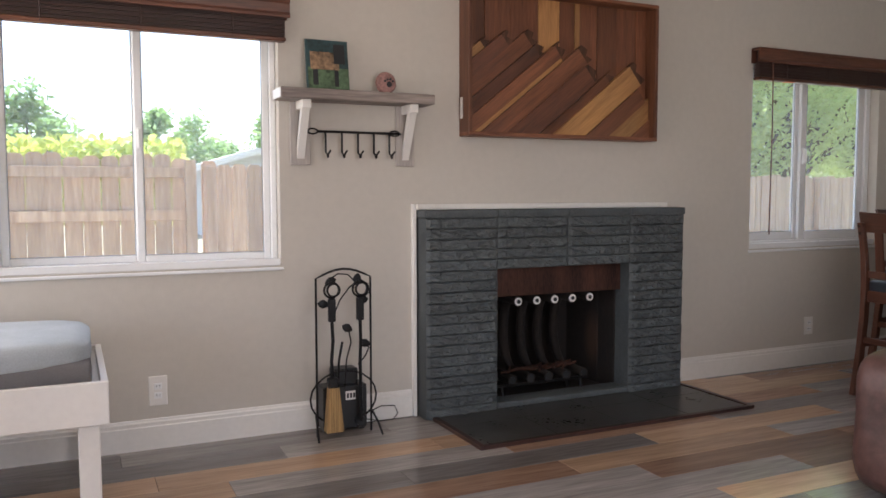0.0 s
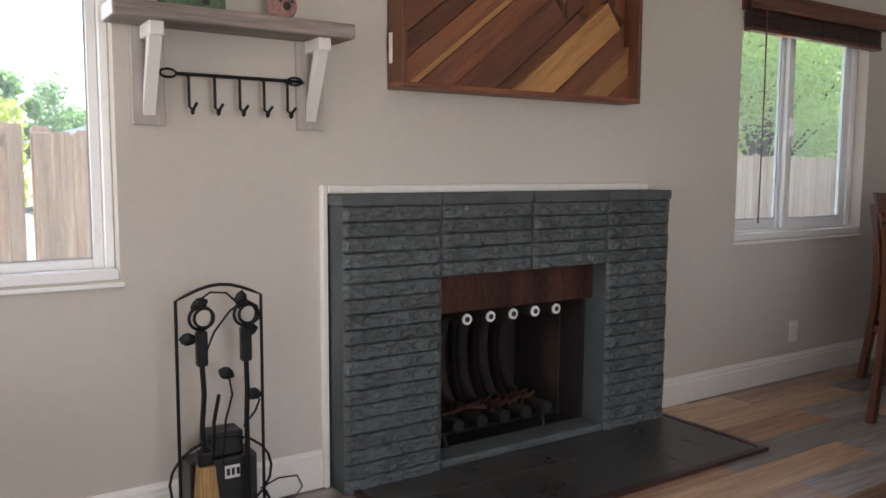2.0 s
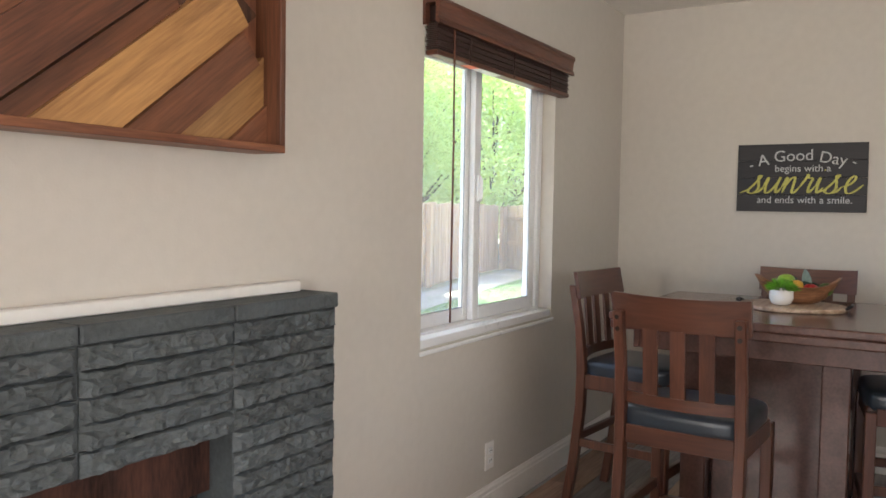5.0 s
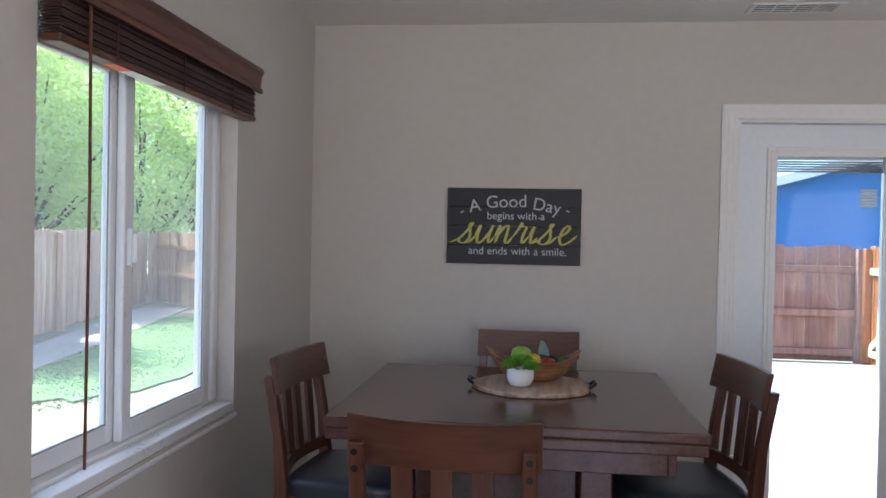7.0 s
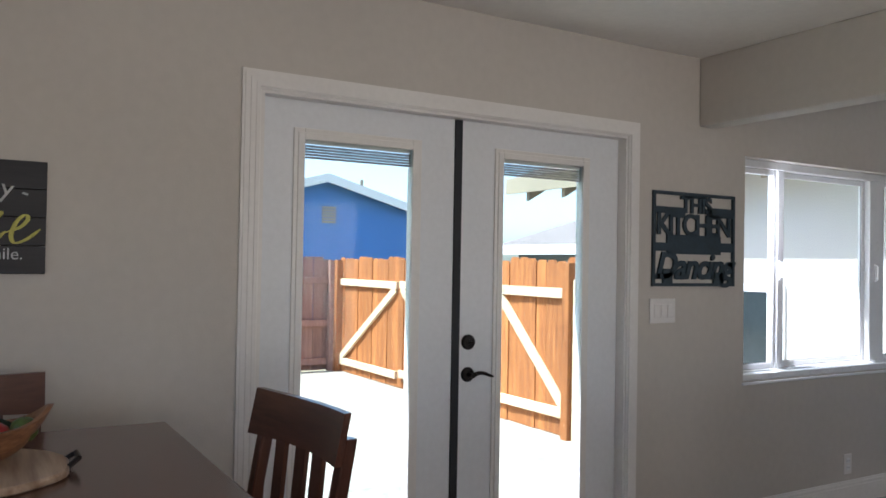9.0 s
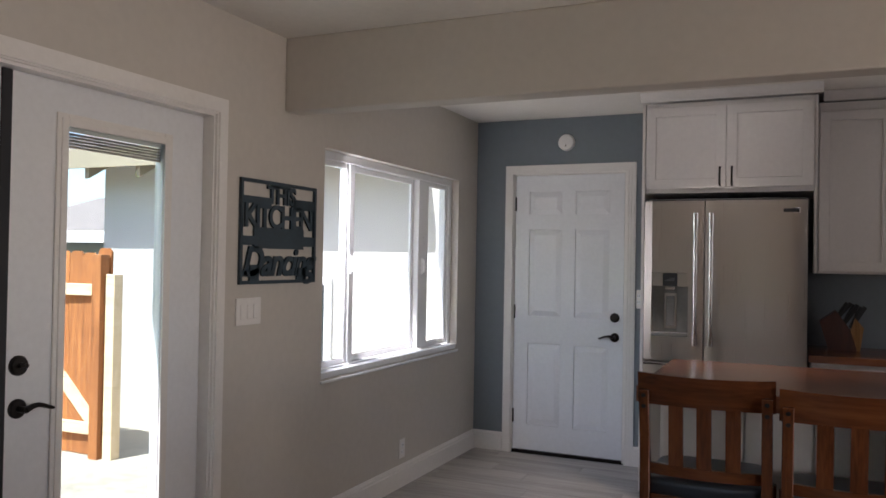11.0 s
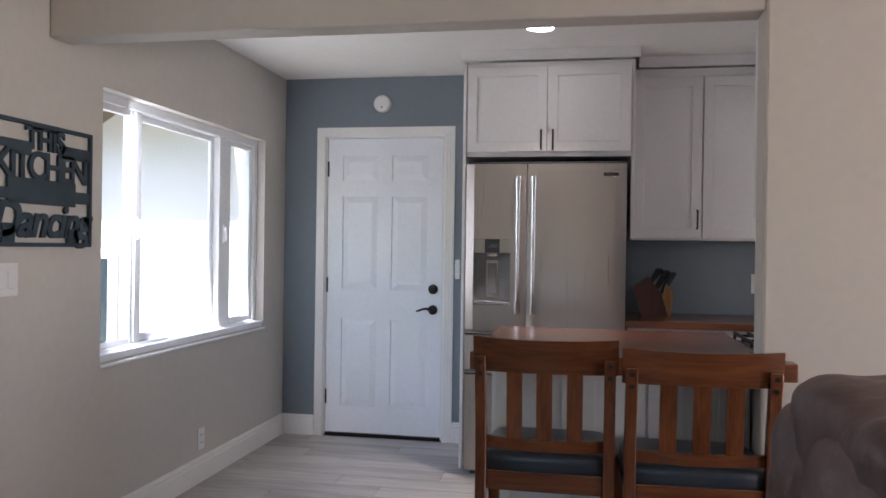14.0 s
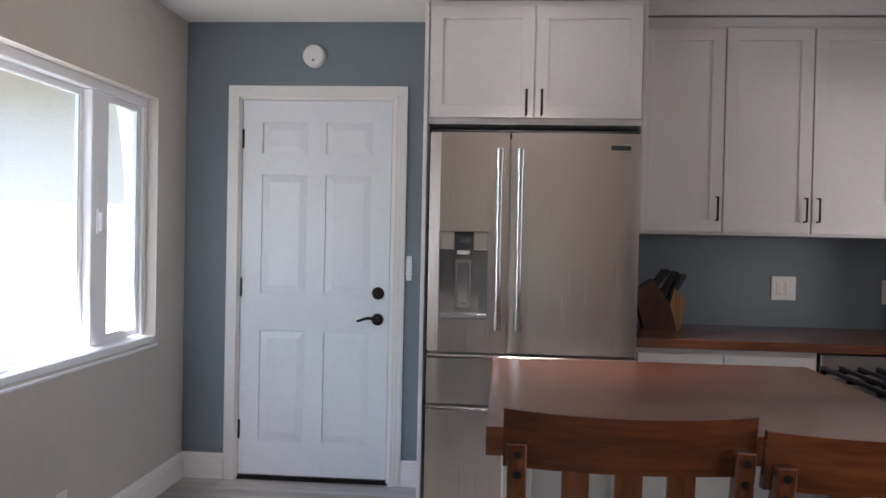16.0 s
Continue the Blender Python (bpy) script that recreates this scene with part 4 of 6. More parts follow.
# ---- dining table, chairs and what is on the table ----
table = thing("dining_table", (5.87, 3.545, 0), "espresso brown counter-height dining table with a thick layered edge", "table")
part("tabletop", boxm(-0.52, 0.52, -0.56, 0.56, 0.878, 0.91, 0.006, 2), TABLEW, table)
part("leaf_board", boxm(-0.515, 0.515, -0.555, 0.555, 0.842, 0.8775, 0.006, 2), TABLEW, table)
bm = bmesh.new()
for b in ((-0.44, 0.44, -0.48, -0.455, 0.762, 0.842), (-0.44, 0.44, 0.455, 0.48, 0.762, 0.842), (-0.44, -0.415, -0.455, 0.455, 0.762, 0.842), (0.415, 0.44, -0.455, 0.455, 0.762, 0.842)):
    box(bm, *b, 0.003)
part("apron", bm, TABLEW, table)
for x in (-0.26, 0.26):
    for y in (-0.26, 0.26):
        part("leg", boxm(x - 0.05, x + 0.05, y - 0.05, y + 0.05, 0, 0.842, 0.005), TABLEW, table)
part("pedestal", boxm(-0.205, 0.205, -0.205, 0.205, 0.10, 0.84, 0.004), TABLEW, table)
part("lower_shelf", boxm(-0.34, 0.34, -0.34, 0.34, 0.075, 0.0995, 0.004), TABLEW, table)


def dining_chair(m, label, group, timber, rail_timber):
    c = thing("dining_chair", (0, 0, 0), label, "chair", group)
    c.matrix_basis = m
    # curved back posts that carry on down as the rear legs
    for s in (-1, 1):
        x = 0.196 * s
        pts = [(-0.262, 0.0), (-0.225, 0.22), (-0.200, 0.45), (-0.196, 0.62), (-0.212, 0.80), (-0.246, 0.985)]
        bm = bmesh.new()
        rings = []
        for y, z in pts:
            w, d = 0.017, 0.021 if z < 0.7 else 0.016
            rings.append([bm.verts.new((x + a * w, y + b * d, z)) for a, b in ((-1, -1), (1, -1), (1, 1), (-1, 1))])
        for a, b in zip(rings, rings[1:]):
            for k in range(4):
                bm.faces.new((a[k], a[(k + 1) % 4], b[(k + 1) % 4], b[k]))
        bm.faces.new(rings[0])
        bm.faces.new(rings[-1])
        bmesh.ops.bevel(bm, geom=bm.edges[:], offset=0.003, segments=1, affect="EDGES")
        post = part("back_post", bm, timber, c)
        for z, y in ((0.965, -0.262), (0.925, -0.254)):
            part("bolt", lathe(bmesh.new(), [(0.008, -0.004), (0.006, 0.0), (0.001, 0.0015)][::-1], 10, (x, y + 0.003, z), "y"), BRONZE, post)
        leg = part("front_leg", boxm(x - 0.019, x + 0.019, 0.165, 0.203, 0, 0.585, 0.003), timber, c)
        part("side_stretcher", boxm(x - 0.010, x + 0.010, -0.205, 0.166, 0.275, 0.312, 0.003), timber, c)
        part("side_rail", boxm(x - 0.011, x + 0.011, -0.182, 0.166, 0.535, 0.60, 0.003), timber, c)
    part("front_rail", boxm(-0.178, 0.178, 0.172, 0.196, 0.535, 0.60, 0.003), rail_timber, c)
    part("rear_rail", boxm(-0.178, 0.178, -0.206, -0.184, 0.535, 0.60, 0.003), rail_timber, c)
    part("foot_rest", boxm(-0.178, 0.178, 0.170, 0.198, 0.20, 0.245, 0.004), rail_timber, c)
    part("rear_stretcher", boxm(-0.178, 0.178, -0.222, -0.200, 0.30, 0.335, 0.003), rail_timber, c)
    # the bowed top rail
    def bow(z0, z1, half, y0, y1, th, crown=0.0):
        bm = bmesh.new()
        n = 12
        rings = []
        for i in range(n + 1):
            u = -1 + 2 * i / n
            d = -0.030 * (1 - u * u)
            zt = z1 + crown * (1 - u * u)
            rings.append([bm.verts.new(p) for p in ((u * half, y0 + d, z0), (u * half, y0 + d + th, z0), (u * half, y1 + d + th, zt), (u * half, y1 + d, zt))])
        for a, b in zip(rings, rings[1:]):
            for k in range(4):
                bm.faces.new((a[k], a[(k + 1) % 4], b[(k + 1) % 4], b[k]))
        bm.faces.new(rings[0])
        bm.faces.new(rings[-1])
        return bm
    part("top_rail", bow(0.930, 1.046, 0.221, -0.214, -0.238, 0.018, -0.006), rail_timber, c, smooth=True)
    part("lower_rail", bow(0.672, 0.712, 0.180, -0.196, -0.200, 0.018), rail_timber, c, smooth=True)
    for x in (-0.092, 0.0, 0.092):
        d = -0.030 * (1 - (x / 0.2) ** 2)
        bm = bmesh.new()
        q = [(d - 0.194, 0.711), (d - 0.182, 0.711), (d - 0.203, 0.932), (d - 0.215, 0.932)]
        prism(bm, q, "x", x - 0.024, x + 0.024)
        part("slat", bm, timber, c)
    seat = puff((0, -0.0, 0.622), (0.205, 0.205, 0.042), 0.32, 8)
    part("seat", seat, VINYLSEAT, c, "black vinyl padded seat", True)
    return c


CH = "cherry-brown slat-back chair with black padded seat"
first = dining_chair(pose(5.042, 3.672, 0, rz=-93), "dark brown slat-back chair with black padded seat at the table", "chairs round the dining table", CHAIRD, CHAIRDX)
for x, y, rz in ((6.35, 3.512, 90), (5.722, 4.072, 174), (5.80, 3.012, 8)):
    copy_thing(first, pose(x, y, 0, rz=rz))
stool = None
for x, y, rz, lab in ((4.885, 0.283, 180, " at the breakfast bar"), (4.413, 0.292, 182, " at the bar, turned slightly")):
    m = pose(x, y, 0, rz=rz) @ Matrix.Diagonal((1.04, 1, 0.98, 1))
    if stool is None:
        stool = dining_chair(m, CH + lab, "chairs at the breakfast bar", CHAIRW, CHAIRWX)
    else:
        tagged(copy_thing(stool, m), CH + lab, "chair", "chairs at the breakfast bar")

TZ = 0.91
SLICE = wood("pale_wood_slice", (0.20, 0.11, 0.06), (0.66, 0.52, 0.38), 0.45, "x", rnd=0.0, grain=0.35)
tray = thing("wood_slice_tray", (5.945, 3.493, TZ), "pale round wood-slice tray with bark edge and small handles", "tray")
bm = lathe(bmesh.new(), [(0.198, 0.0), (0.205, 0.004), (0.205, 0.014), (0.200, 0.018)], 40)
for v in bm.verts:
    a = math.atan2(v.co.y, v.co.x)
    k = 1 + 0.018 * math.sin(5 * a) + 0.012 * math.sin(9 * a + 1)
    v.co.x *= k
    v.co.y *= k * 1.04
part("slice", bm, SLICE, tray)
for s in (-1, 1):
    part("tray_handle", sweep(bmesh.new(), [(-0.04, s * 0.203, 0.012), (-0.03, s * 0.226, 0.028), (0.03, s * 0.226, 0.028), (0.04, s * 0.203, 0.012)], 0.006, 6), IRON, tray)
DOUGH = wood("dough_bowl_wood", (0.09, 0.036, 0.017), (0.34, 0.165, 0.08), 0.4, "y", rnd=0.0, coat=0.1)
bowl = thing("wooden_dough_bowl", (6.0, 3.488, TZ + 0.018), "long carved wooden dough bowl holding fruit and leaves", "bowl")
bm = bmesh.new()
n, k = 28, 6
outer, inner = [], []
for ring in range(k + 1):
    f = ring / k
    for lst, r0, z0 in ((outer, 0.0, 0.0), (inner, -0.012, 0.012)):
        lst.append([])
        for j in range(n):
            a = 2 * math.pi * j / n
            r = (0.35 + 0.65 * f ** 0.7)
            x, y = (0.085 * r + r0 * f) * math.cos(a), (0.175 * r + r0 * f) * math.sin(a)
            z = z0 * (1 - f) + 0.075 * f ** 1.6 + 0.045 * f * math.sin(a) ** 4
            lst[-1].append(bm.verts.new((x, y, z)))
for lst in (outer, inner):
    for a, b in zip(lst, lst[1:]):
        for j in range(n):
            bm.faces.new((a[j], a[(j + 1) % n], b[(j + 1) % n], b[j]))
for j in range(n):
    bm.faces.new((outer[-1][j], outer[-1][(j + 1) % n], inner[-1][(j + 1) % n], inner[-1][j]))
bm.faces.new(outer[0])
bm.faces.new(inner[0])
part("bowl_body", bm, DOUGH, bowl, smooth=True)
REDF = material("red_apple_skin", (0.42, 0.03, 0.03), 0.3, var=0.2, scale=12, fine=60, bump=0.02, coat=0.2)
YELF = material("yellow_fruit_skin", (0.68, 0.38, 0.04), 0.35, var=0.15, scale=12, fine=60, bump=0.05)
LIMEF = material("green_apple_skin", (0.28, 0.46, 0.05), 0.3, var=0.2, scale=12, fine=60, bump=0.02, coat=0.2)
GRNF = material("green_fruit_skin", (0.08, 0.13, 0.03), 0.4, var=0.25, scale=12, fine=60, bump=0.1)
for nm, x, y, z, r, m_, lab in (("apple", -0.01, -0.055, 0.055, 0.036, REDF, "red apple in the wooden bowl"), ("apple", 0.03, -0.01, 0.055, 0.034, REDF, "red apple in the wooden bowl"),
                                ("apple", 0.004, 0.045, 0.088, 0.040, LIMEF, "bright green apple in the wooden bowl"), ("lemon", -0.018, 0.002, 0.072, 0.033, YELF, "yellow-orange fruit in the wooden bowl"), ("lime", -0.01, -0.115, 0.068, 0.030, GRNF, "dark green fruit in the wooden bowl"),
                                ("lime", 0.0, 0.08, 0.06, 0.034, GRNF, "dark green fruit in the wooden bowl")):
    f = thing(nm, (6.0 + x, 3.488 + y, TZ + 0.018 + z), lab, "fruit")
    part("skin", lathe(bmesh.new(), [(0.004, -0.85 * r), (0.6 * r, -0.82 * r), (0.95 * r, -0.35 * r), (r, 0.1 * r), (0.8 * r, 0.62 * r), (0.4 * r, 0.86 * r), (0.08 * r, 0.74 * r)], 18), m_, f, smooth=True)
    part("stem", sweep(bmesh.new(), [(0, 0, 0.72 * r), (0.002, 0, 1.05 * r)], 0.0015, 5), BARK, f)
EUC = material("grey_green_leaf", (0.09, 0.15, 0.11), 0.55, var=0.3, scale=12, fine=50, bump=0.1)
SAGE = material("pale_sage_leaf", (0.36, 0.48, 0.42), 0.55, var=0.2, scale=12, fine=50, bump=0.1)


def broad_leaf(x, y, z, length, width, rx, ry, rz, m_, lab):
    t = thing("leaf_sprig", (x, y, z), lab, "leaf")
    bm = bmesh.new()
    rows_ = []
    for i in range(7):
        f = i / 6
        w = width * math.sin(math.pi * min(0.97, f * 0.9 + 0.06)) ** 0.8
        bend = 0.25 * length * f * f
        rows_.append([bm.verts.new((w * u, bend + 0.12 * width * abs(u), length * f)) for u in (-1, -0.5, 0, 0.5, 1)])
    for a, b in zip(rows_, rows_[1:]):
        for j in range(4):
            bm.faces.new((a[j], a[j + 1], b[j + 1], b[j]))
    bmesh.ops.solidify(bm, geom=bm.faces[:], thickness=0.0012)
    bm.transform(pose(0, 0, 0, rx, ry, rz))
    part("blade", bm, m_, t, smooth=True)


for x, y, z, L, W, rx, ry, rz, m_ in ((6.0, 3.425, 0.975, 0.10, 0.020, 12, 8, 90, SAGE), (6.01, 3.55, 0.965, 0.085, 0.024, 10, -30, 80, EUC), (6.03, 3.52, 0.965, 0.08, 0.024, -20, -10, 100, EUC),
                                      (6.04, 3.46, 0.965, 0.085, 0.022, 10, 25, 95, EUC), (6.0, 3.39, 0.965, 0.08, 0.022, 14, 45, 90, EUC), (6.02, 3.36, 0.97, 0.085, 0.02, 10, 55, 90, EUC), (6.0, 3.57, 0.97, 0.06, 0.02, 0, -50, 90, EUC)):
    broad_leaf(x, y + 0.018, z, L, W, rx, ry, rz, m_, "broad artificial leaf tucked into the fruit bowl")
pot = thing("potted_grass", (5.885, 3.533, TZ + 0.018), "small round white pot with bright green artificial grass", "potted plant")
part("pot", lathe(bmesh.new(), [(0.028, 0.0), (0.040, 0.008), (0.049, 0.03), (0.047, 0.058), (0.039, 0.074), (0.034, 0.074), (0.034, 0.066), (0.002, 0.066)], 28), CERAMIC, pot, smooth=True)
bm = bmesh.new()
rg = random.Random(4)
for i in range(420):
    a, el = rg.uniform(0, 2 * math.pi), math.acos(rg.uniform(0.0, 1.0))
    L = rg.uniform(0.046, 0.064)
    d = Vector((math.sin(el) * math.cos(a), math.sin(el) * math.sin(a), math.cos(el)))
    o = Vector((d.x * 0.02, d.y * 0.02, 0.066))
    s = d.cross(Vector((0.3, 0.2, 1))).normalized() * 0.0022
    mid = o + d * L * 0.6
    tip = o + d * L + Vector((0, 0, -0.006))
    vs = [bm.verts.new(p) for p in (o - s, o + s, mid + s, tip, mid - s)]
    bm.faces.new(vs)
GRS = material("artificial_grass", (0.16, 0.42, 0.03), 0.5, var=0.35, scale=30, fine=80, bump=0)
part("grass_tuft", bm, GRS, pot)


def facing_west(x, y, z, roll=0):
    """The pose of lettering on the east wall."""
    return Matrix.Translation((x, y, z)) @ Matrix(((0, 0, -1, 0), (-1, 0, 0, 0), (0, 1, 0, 0), (0, 0, 0, 1))) @ Matrix.Rotation(radians(roll), 4, "Z")


sign = thing("sunrise_sign", (EAST, 3.596, 1.506), "black wooden plank sign with white and yellow lettering", "sign")
SIGNB = wood("blackened_sign_wood", (0.006, 0.007, 0.010), (0.020, 0.018, 0.021), 0.55, "y", rnd=0.2, grain=1.2)
LETW = material("chalk_white_paint", (0.55, 0.56, 0.56), 0.7, var=0.15, scale=60, fine=200, bump=0)
LETY = material("yellow_sign_paint", (0.52, 0.50, 0.12), 0.7, var=0.12, scale=60, fine=200, bump=0)
for i in range(4):
    part("sign_plank", boxm(-0.022, -0.001, -0.315, 0.315, -0.18 + 0.09 * i + 0.0006, -0.09 + 0.09 * i - 0.0006, 0.0015), SIGNB, sign)
for t_, s_, y_, z_, r_ in (("A", 0.085, 0.185, 0.093, 10), ("Good", 0.083, 0.035, 0.114, 2), ("Day", 0.083, -0.155, 0.096, -10), ("-", 0.07, 0.245, 0.07, 18), ("-", 0.07, -0.255, 0.08, -20)):
    words(t_, s_, facing_west(-0.0235, y_, z_, r_), LETW, sign)
words("begins with a", 0.052, facing_west(-0.0235, -0.01, 0.048), LETW, sign)


def script(letters, width, m, mtl, parent, r):
    """Joined-up brush lettering: strokes of (x, y) along a base line, slanted, as wide as given."""
    bm = bmesh.new()
    x = 0.0
    total = sum(max(p[0] for st in L for p in st) for L in letters)
    k = width / total
    for L in letters:
        for st in L:
            pts = [Vector((x + p[0] + 0.30 * p[1], p[1], 0)) for p in st]
            fine = []
            for i in range(len(pts) - 1):
                a, b, c, d = pts[max(0, i - 1)], pts[i], pts[i + 1], pts[min(len(pts) - 1, i + 2)]
                for j in range(5):
                    u = j / 5
                    fine.append(0.5 * (2 * b + (c - a) * u + (2 * a - 5 * b + 4 * c - d) * u * u + (3 * b - a - 3 * c + d) * u ** 3))
            fine.append(pts[-1])
            fine = [Vector((p.x * k - width / 2, p.y * k, 0)) for p in fine]
            n = len(fine)
            rad = []
            for i in range(n):
                dd = fine[min(n - 1, i + 1)] - fine[max(0, i - 1)]
                rad.append(r * (0.45 + 0.9 * abs(dd.y) / (dd.length + 1e-6)) * min(1.0, 0.35 + 0.25 * min(i, n - 1 - i)))
            sweep(bm, fine, rad, 6, flat=0.25)
        x += max(p[0] for st in L for p in st)
    bm.transform(m)
    ob = part("lettering", bm, mtl, parent)
    return ob


S_ = [[(-0.30, 0.02), (0.15, 0.25), (0.55, 0.85), (0.62, 1.05), (0.48, 0.98), (0.60, 0.62), (0.66, 0.25), (0.45, 0.0), (0.15, 0.08), (0.22, 0.2)], [(0.45, 0.0), (0.75, 0.1), (0.95, 0.4)]]
U_ = [[(-0.05, 0.4), (0.12, 0.95), (0.10, 0.4), (0.22, 0.02), (0.45, 0.15), (0.68, 0.6), (0.76, 0.95), (0.70, 0.4), (0.80, 0.03), (1.0, 0.35)]]
N_ = [[(0.0, 0.35), (0.14, 0.95), (0.16, 0.5), (0.12, 0.02)], [(0.14, 0.35), (0.35, 0.85), (0.55, 0.92), (0.60, 0.5), (0.62, 0.1), (0.78, 0.05), (0.95, 0.4)]]
R_ = [[(0.0, 0.35), (0.2, 0.85), (0.24, 1.1), (0.34, 0.9), (0.55, 0.86), (0.50, 0.4), (0.58, 0.04), (0.82, 0.4)]]
I_ = [[(0.0, 0.4), (0.14, 0.92), (0.12, 0.4), (0.22, 0.03), (0.45, 0.35)], [(0.20, 1.32), (0.25, 1.36)]]
E_ = [[(0.0, 0.35), (0.4, 0.55), (0.55, 0.85), (0.40, 0.98), (0.22, 0.7), (0.22, 0.25), (0.42, 0.0), (0.75, 0.15), (1.05, 0.5)]]
script([S_, U_, N_, R_, I_, S_, E_], 0.56, facing_west(-0.0245, -0.005, -0.082), LETY, sign, 0.0050)
words("and ends with a smile.", 0.052, facing_west(-0.0235, -0.02, -0.118), LETW, sign)

ks = thing("kitchen_sign", (EAST, 0.300, 1.527), "dark blue-black cut-out metal kitchen sign in a frame", "sign")
NAVY = material("blue_black_metal", (0.026, 0.046, 0.062), 0.55, metal=0.0, var=0.15, scale=10, fine=60, bump=0.1)
bm = bmesh.new()
for b in ((-0.016, -0.002, -0.297, 0.297, 0.222, 0.238), (-0.016, -0.002, -0.297, 0.297, -0.238, -0.222), (-0.016, -0.002, -0.297, -0.281, -0.222, 0.222), (-0.016, -0.002, 0.281, 0.297, -0.222, 0.222)):
    box(bm, *b)
part("sign_frame", bm, NAVY, ks)
for b in ((0.075, 0.281, 0.128, 0.160), (-0.281, -0.095, 0.118, 0.168), (-0.075, 0.075, 0.210, 0.2219), (0.200, 0.281, -0.062, -0.020), (-0.281, -0.190, -0.060, -0.012),
          (-0.19, 0.2, -0.075, 0.022), (-0.215, -0.14, -0.2219, -0.165), (0.16, 0.225, -0.2219, -0.15), (-0.281, -0.245, -0.15, -0.115), (0.245, 0.281, -0.20, -0.175)):
    part("sign_bar", boxm(-0.014, -0.004, *b), NAVY, ks)
words("THIS", 0.115, facing_west(-0.009, -0.01, 0.172), NAVY, ks, depth=0.005, spacing=0.95, weight=0.0035)
words("KITCHEN", 0.150, facing_west(-0.009, 0.0, 0.068), NAVY, ks, depth=0.005, spacing=0.80, weight=0.0035)
words("Dancing", 0.185, facing_west(-0.009, 0.0, -0.142), NAVY, ks, depth=0.005, shear=0.3, spacing=0.92, weight=0.005)
outlet((EAST, 0.518, 1.167), "-x", "white triple rocker switch plate beside the patio doors", 0.175, 0.122, 3)
outlet((EAST, -1.02, 0.236), "-x", "white wall outlet under the kitchen window")

vent = thing("ceiling_vent", (6.63, 2.41, CEILING), "white ceiling air vent with dark slots", "ceiling vent")
bm = bmesh.new()
for b in ((-0.075, 0.075, -0.19, -0.17, -0.008, -0.001), (-0.075, 0.075, 0.17, 0.19, -0.008, -0.001), (-0.075, -0.058, -0.17, 0.17, -0.008, -0.001), (0.058, 0.075, -0.17, 0.17, -0.008, -0.001)):
    box(bm, *b)
part("vent_frame", bm, TRIM, vent)
part("backing", boxm(-0.058, 0.058, -0.17, 0.17, -0.003, -0.001), BLACK, vent)
for i in range(3):
    part("divider", boxm(-0.058, 0.058, -0.088 + 0.085 * i, -0.082 + 0.085 * i, -0.007, -0.003), TRIM, vent)
for i in range(3):
    part("louver", boxm(-0.032 + 0.030 * i, -0.028 + 0.030 * i, -0.169, 0.169, -0.007, -0.0035), TRIM, vent)

# ---- the patio doors ----
fdoor = thing("door_1", (EAST, 1.65, 0), "pair of white glazed patio doors, closed, with blinds between the panes", "patio door", kind="structure")
bm = bmesh.new()
for b in ((0.0, 0.139, FRENCH[0] - 1.65 - 0.0, FRENCH[0] - 1.65 + 0.02, 0, 2.025), (0.0, 0.139, FRENCH[1] - 1.65 - 0.02, FRENCH[1] - 1.65, 0, 2.025), (0.0, 0.139, FRENCH[0] - 1.63, FRENCH[1] - 1.67, 2.004, 2.025)):
    box(bm, *b)
part("jamb", bm, TRIM, fdoor)
part("threshold", boxm(0.001, 0.139, FRENCH[0] - 1.63, FRENCH[1] - 1.67, -0.012, 0.02), BRONZE, fdoor)
DARKS = material("dark_weatherstrip", (0.012, 0.014, 0.018), 0.6, var=0.1, bump=0.05)
part("astragal", boxm(0.048, 0.062, 0.020, 0.058, 0.02, 2.003, 0.002), DARKS, fdoor, "dark strip between the door leaves")
for lo, hi, g0, g1 in ((0.058, 0.912, 0.222, 0.782), (-0.880, 0.020, -0.695, -0.150)):
    leaf = part("door_leaf", bmesh.new(), DOORW, fdoor)
    bm = bmesh.new()
    z0, z1 = 0.20, 1.897
    i0, i1, j0, j1 = g0 + 0.038, g1 - 0.038, z0 + 0.038, z1 - 0.038
    for b in ((0.055, 0.10, lo, i0, 0.021, 2.003), (0.055, 0.10, i1, hi, 0.021, 2.003), (0.055, 0.10, i0, i1, 0.021, j0), (0.055, 0.10, i0, i1, j1, 2.003)):
        box(bm, *b)
    bm.to_mesh(leaf.data)
    bm.free()
    bm = bmesh.new()
    for d, e in ((0.0, 0.046), (0.016, 0.041)):
        for b in ((e, 0.0548, g0 + d, i0 + 0.006, z0 + d, z1 - d), (e, 0.0548, i1 - 0.006, g1 - d, z0 + d, z1 - d), (e, 0.0548, i0 + 0.006, i1 - 0.006, z0 + d, j0 + 0.006), (e, 0.0548, i0 + 0.006, i1 - 0.006, j1 - 0.006, z1 - d)):
            box(bm, *b, 0.002)
    part("glazing_frame", bm, TRIM, leaf)
    for x in (0.066, 0.088):
        p = part("pane", boxm(x, x + 0.004, i0 + 0.0005, i1 - 0.0005, j0 + 0.0005, j1 - 0.0005), GLASS, leaf, "clear door pane")
        p.visible_shadow = False
    bl = part("blind_stack", boxm(0.073, 0.086, i0 + 0.002, i1 - 0.002, j1 - 0.018, j1 - 0.001), TRIM, leaf, "raised slats between the panes")
    for k in range(5):
        part("slat", boxm(0.072, 0.087, i0 + 0.003, i1 - 0.003, j1 - 0.030 - 0.011 * k, j1 - 0.023 - 0.011 * k), SHELFW, bl)
    part("blind_slider", boxm(0.044, 0.052, i0 - 0.012, i0 - 0.004, z0 + 0.2, z1 - 0.3), TRIM, leaf)
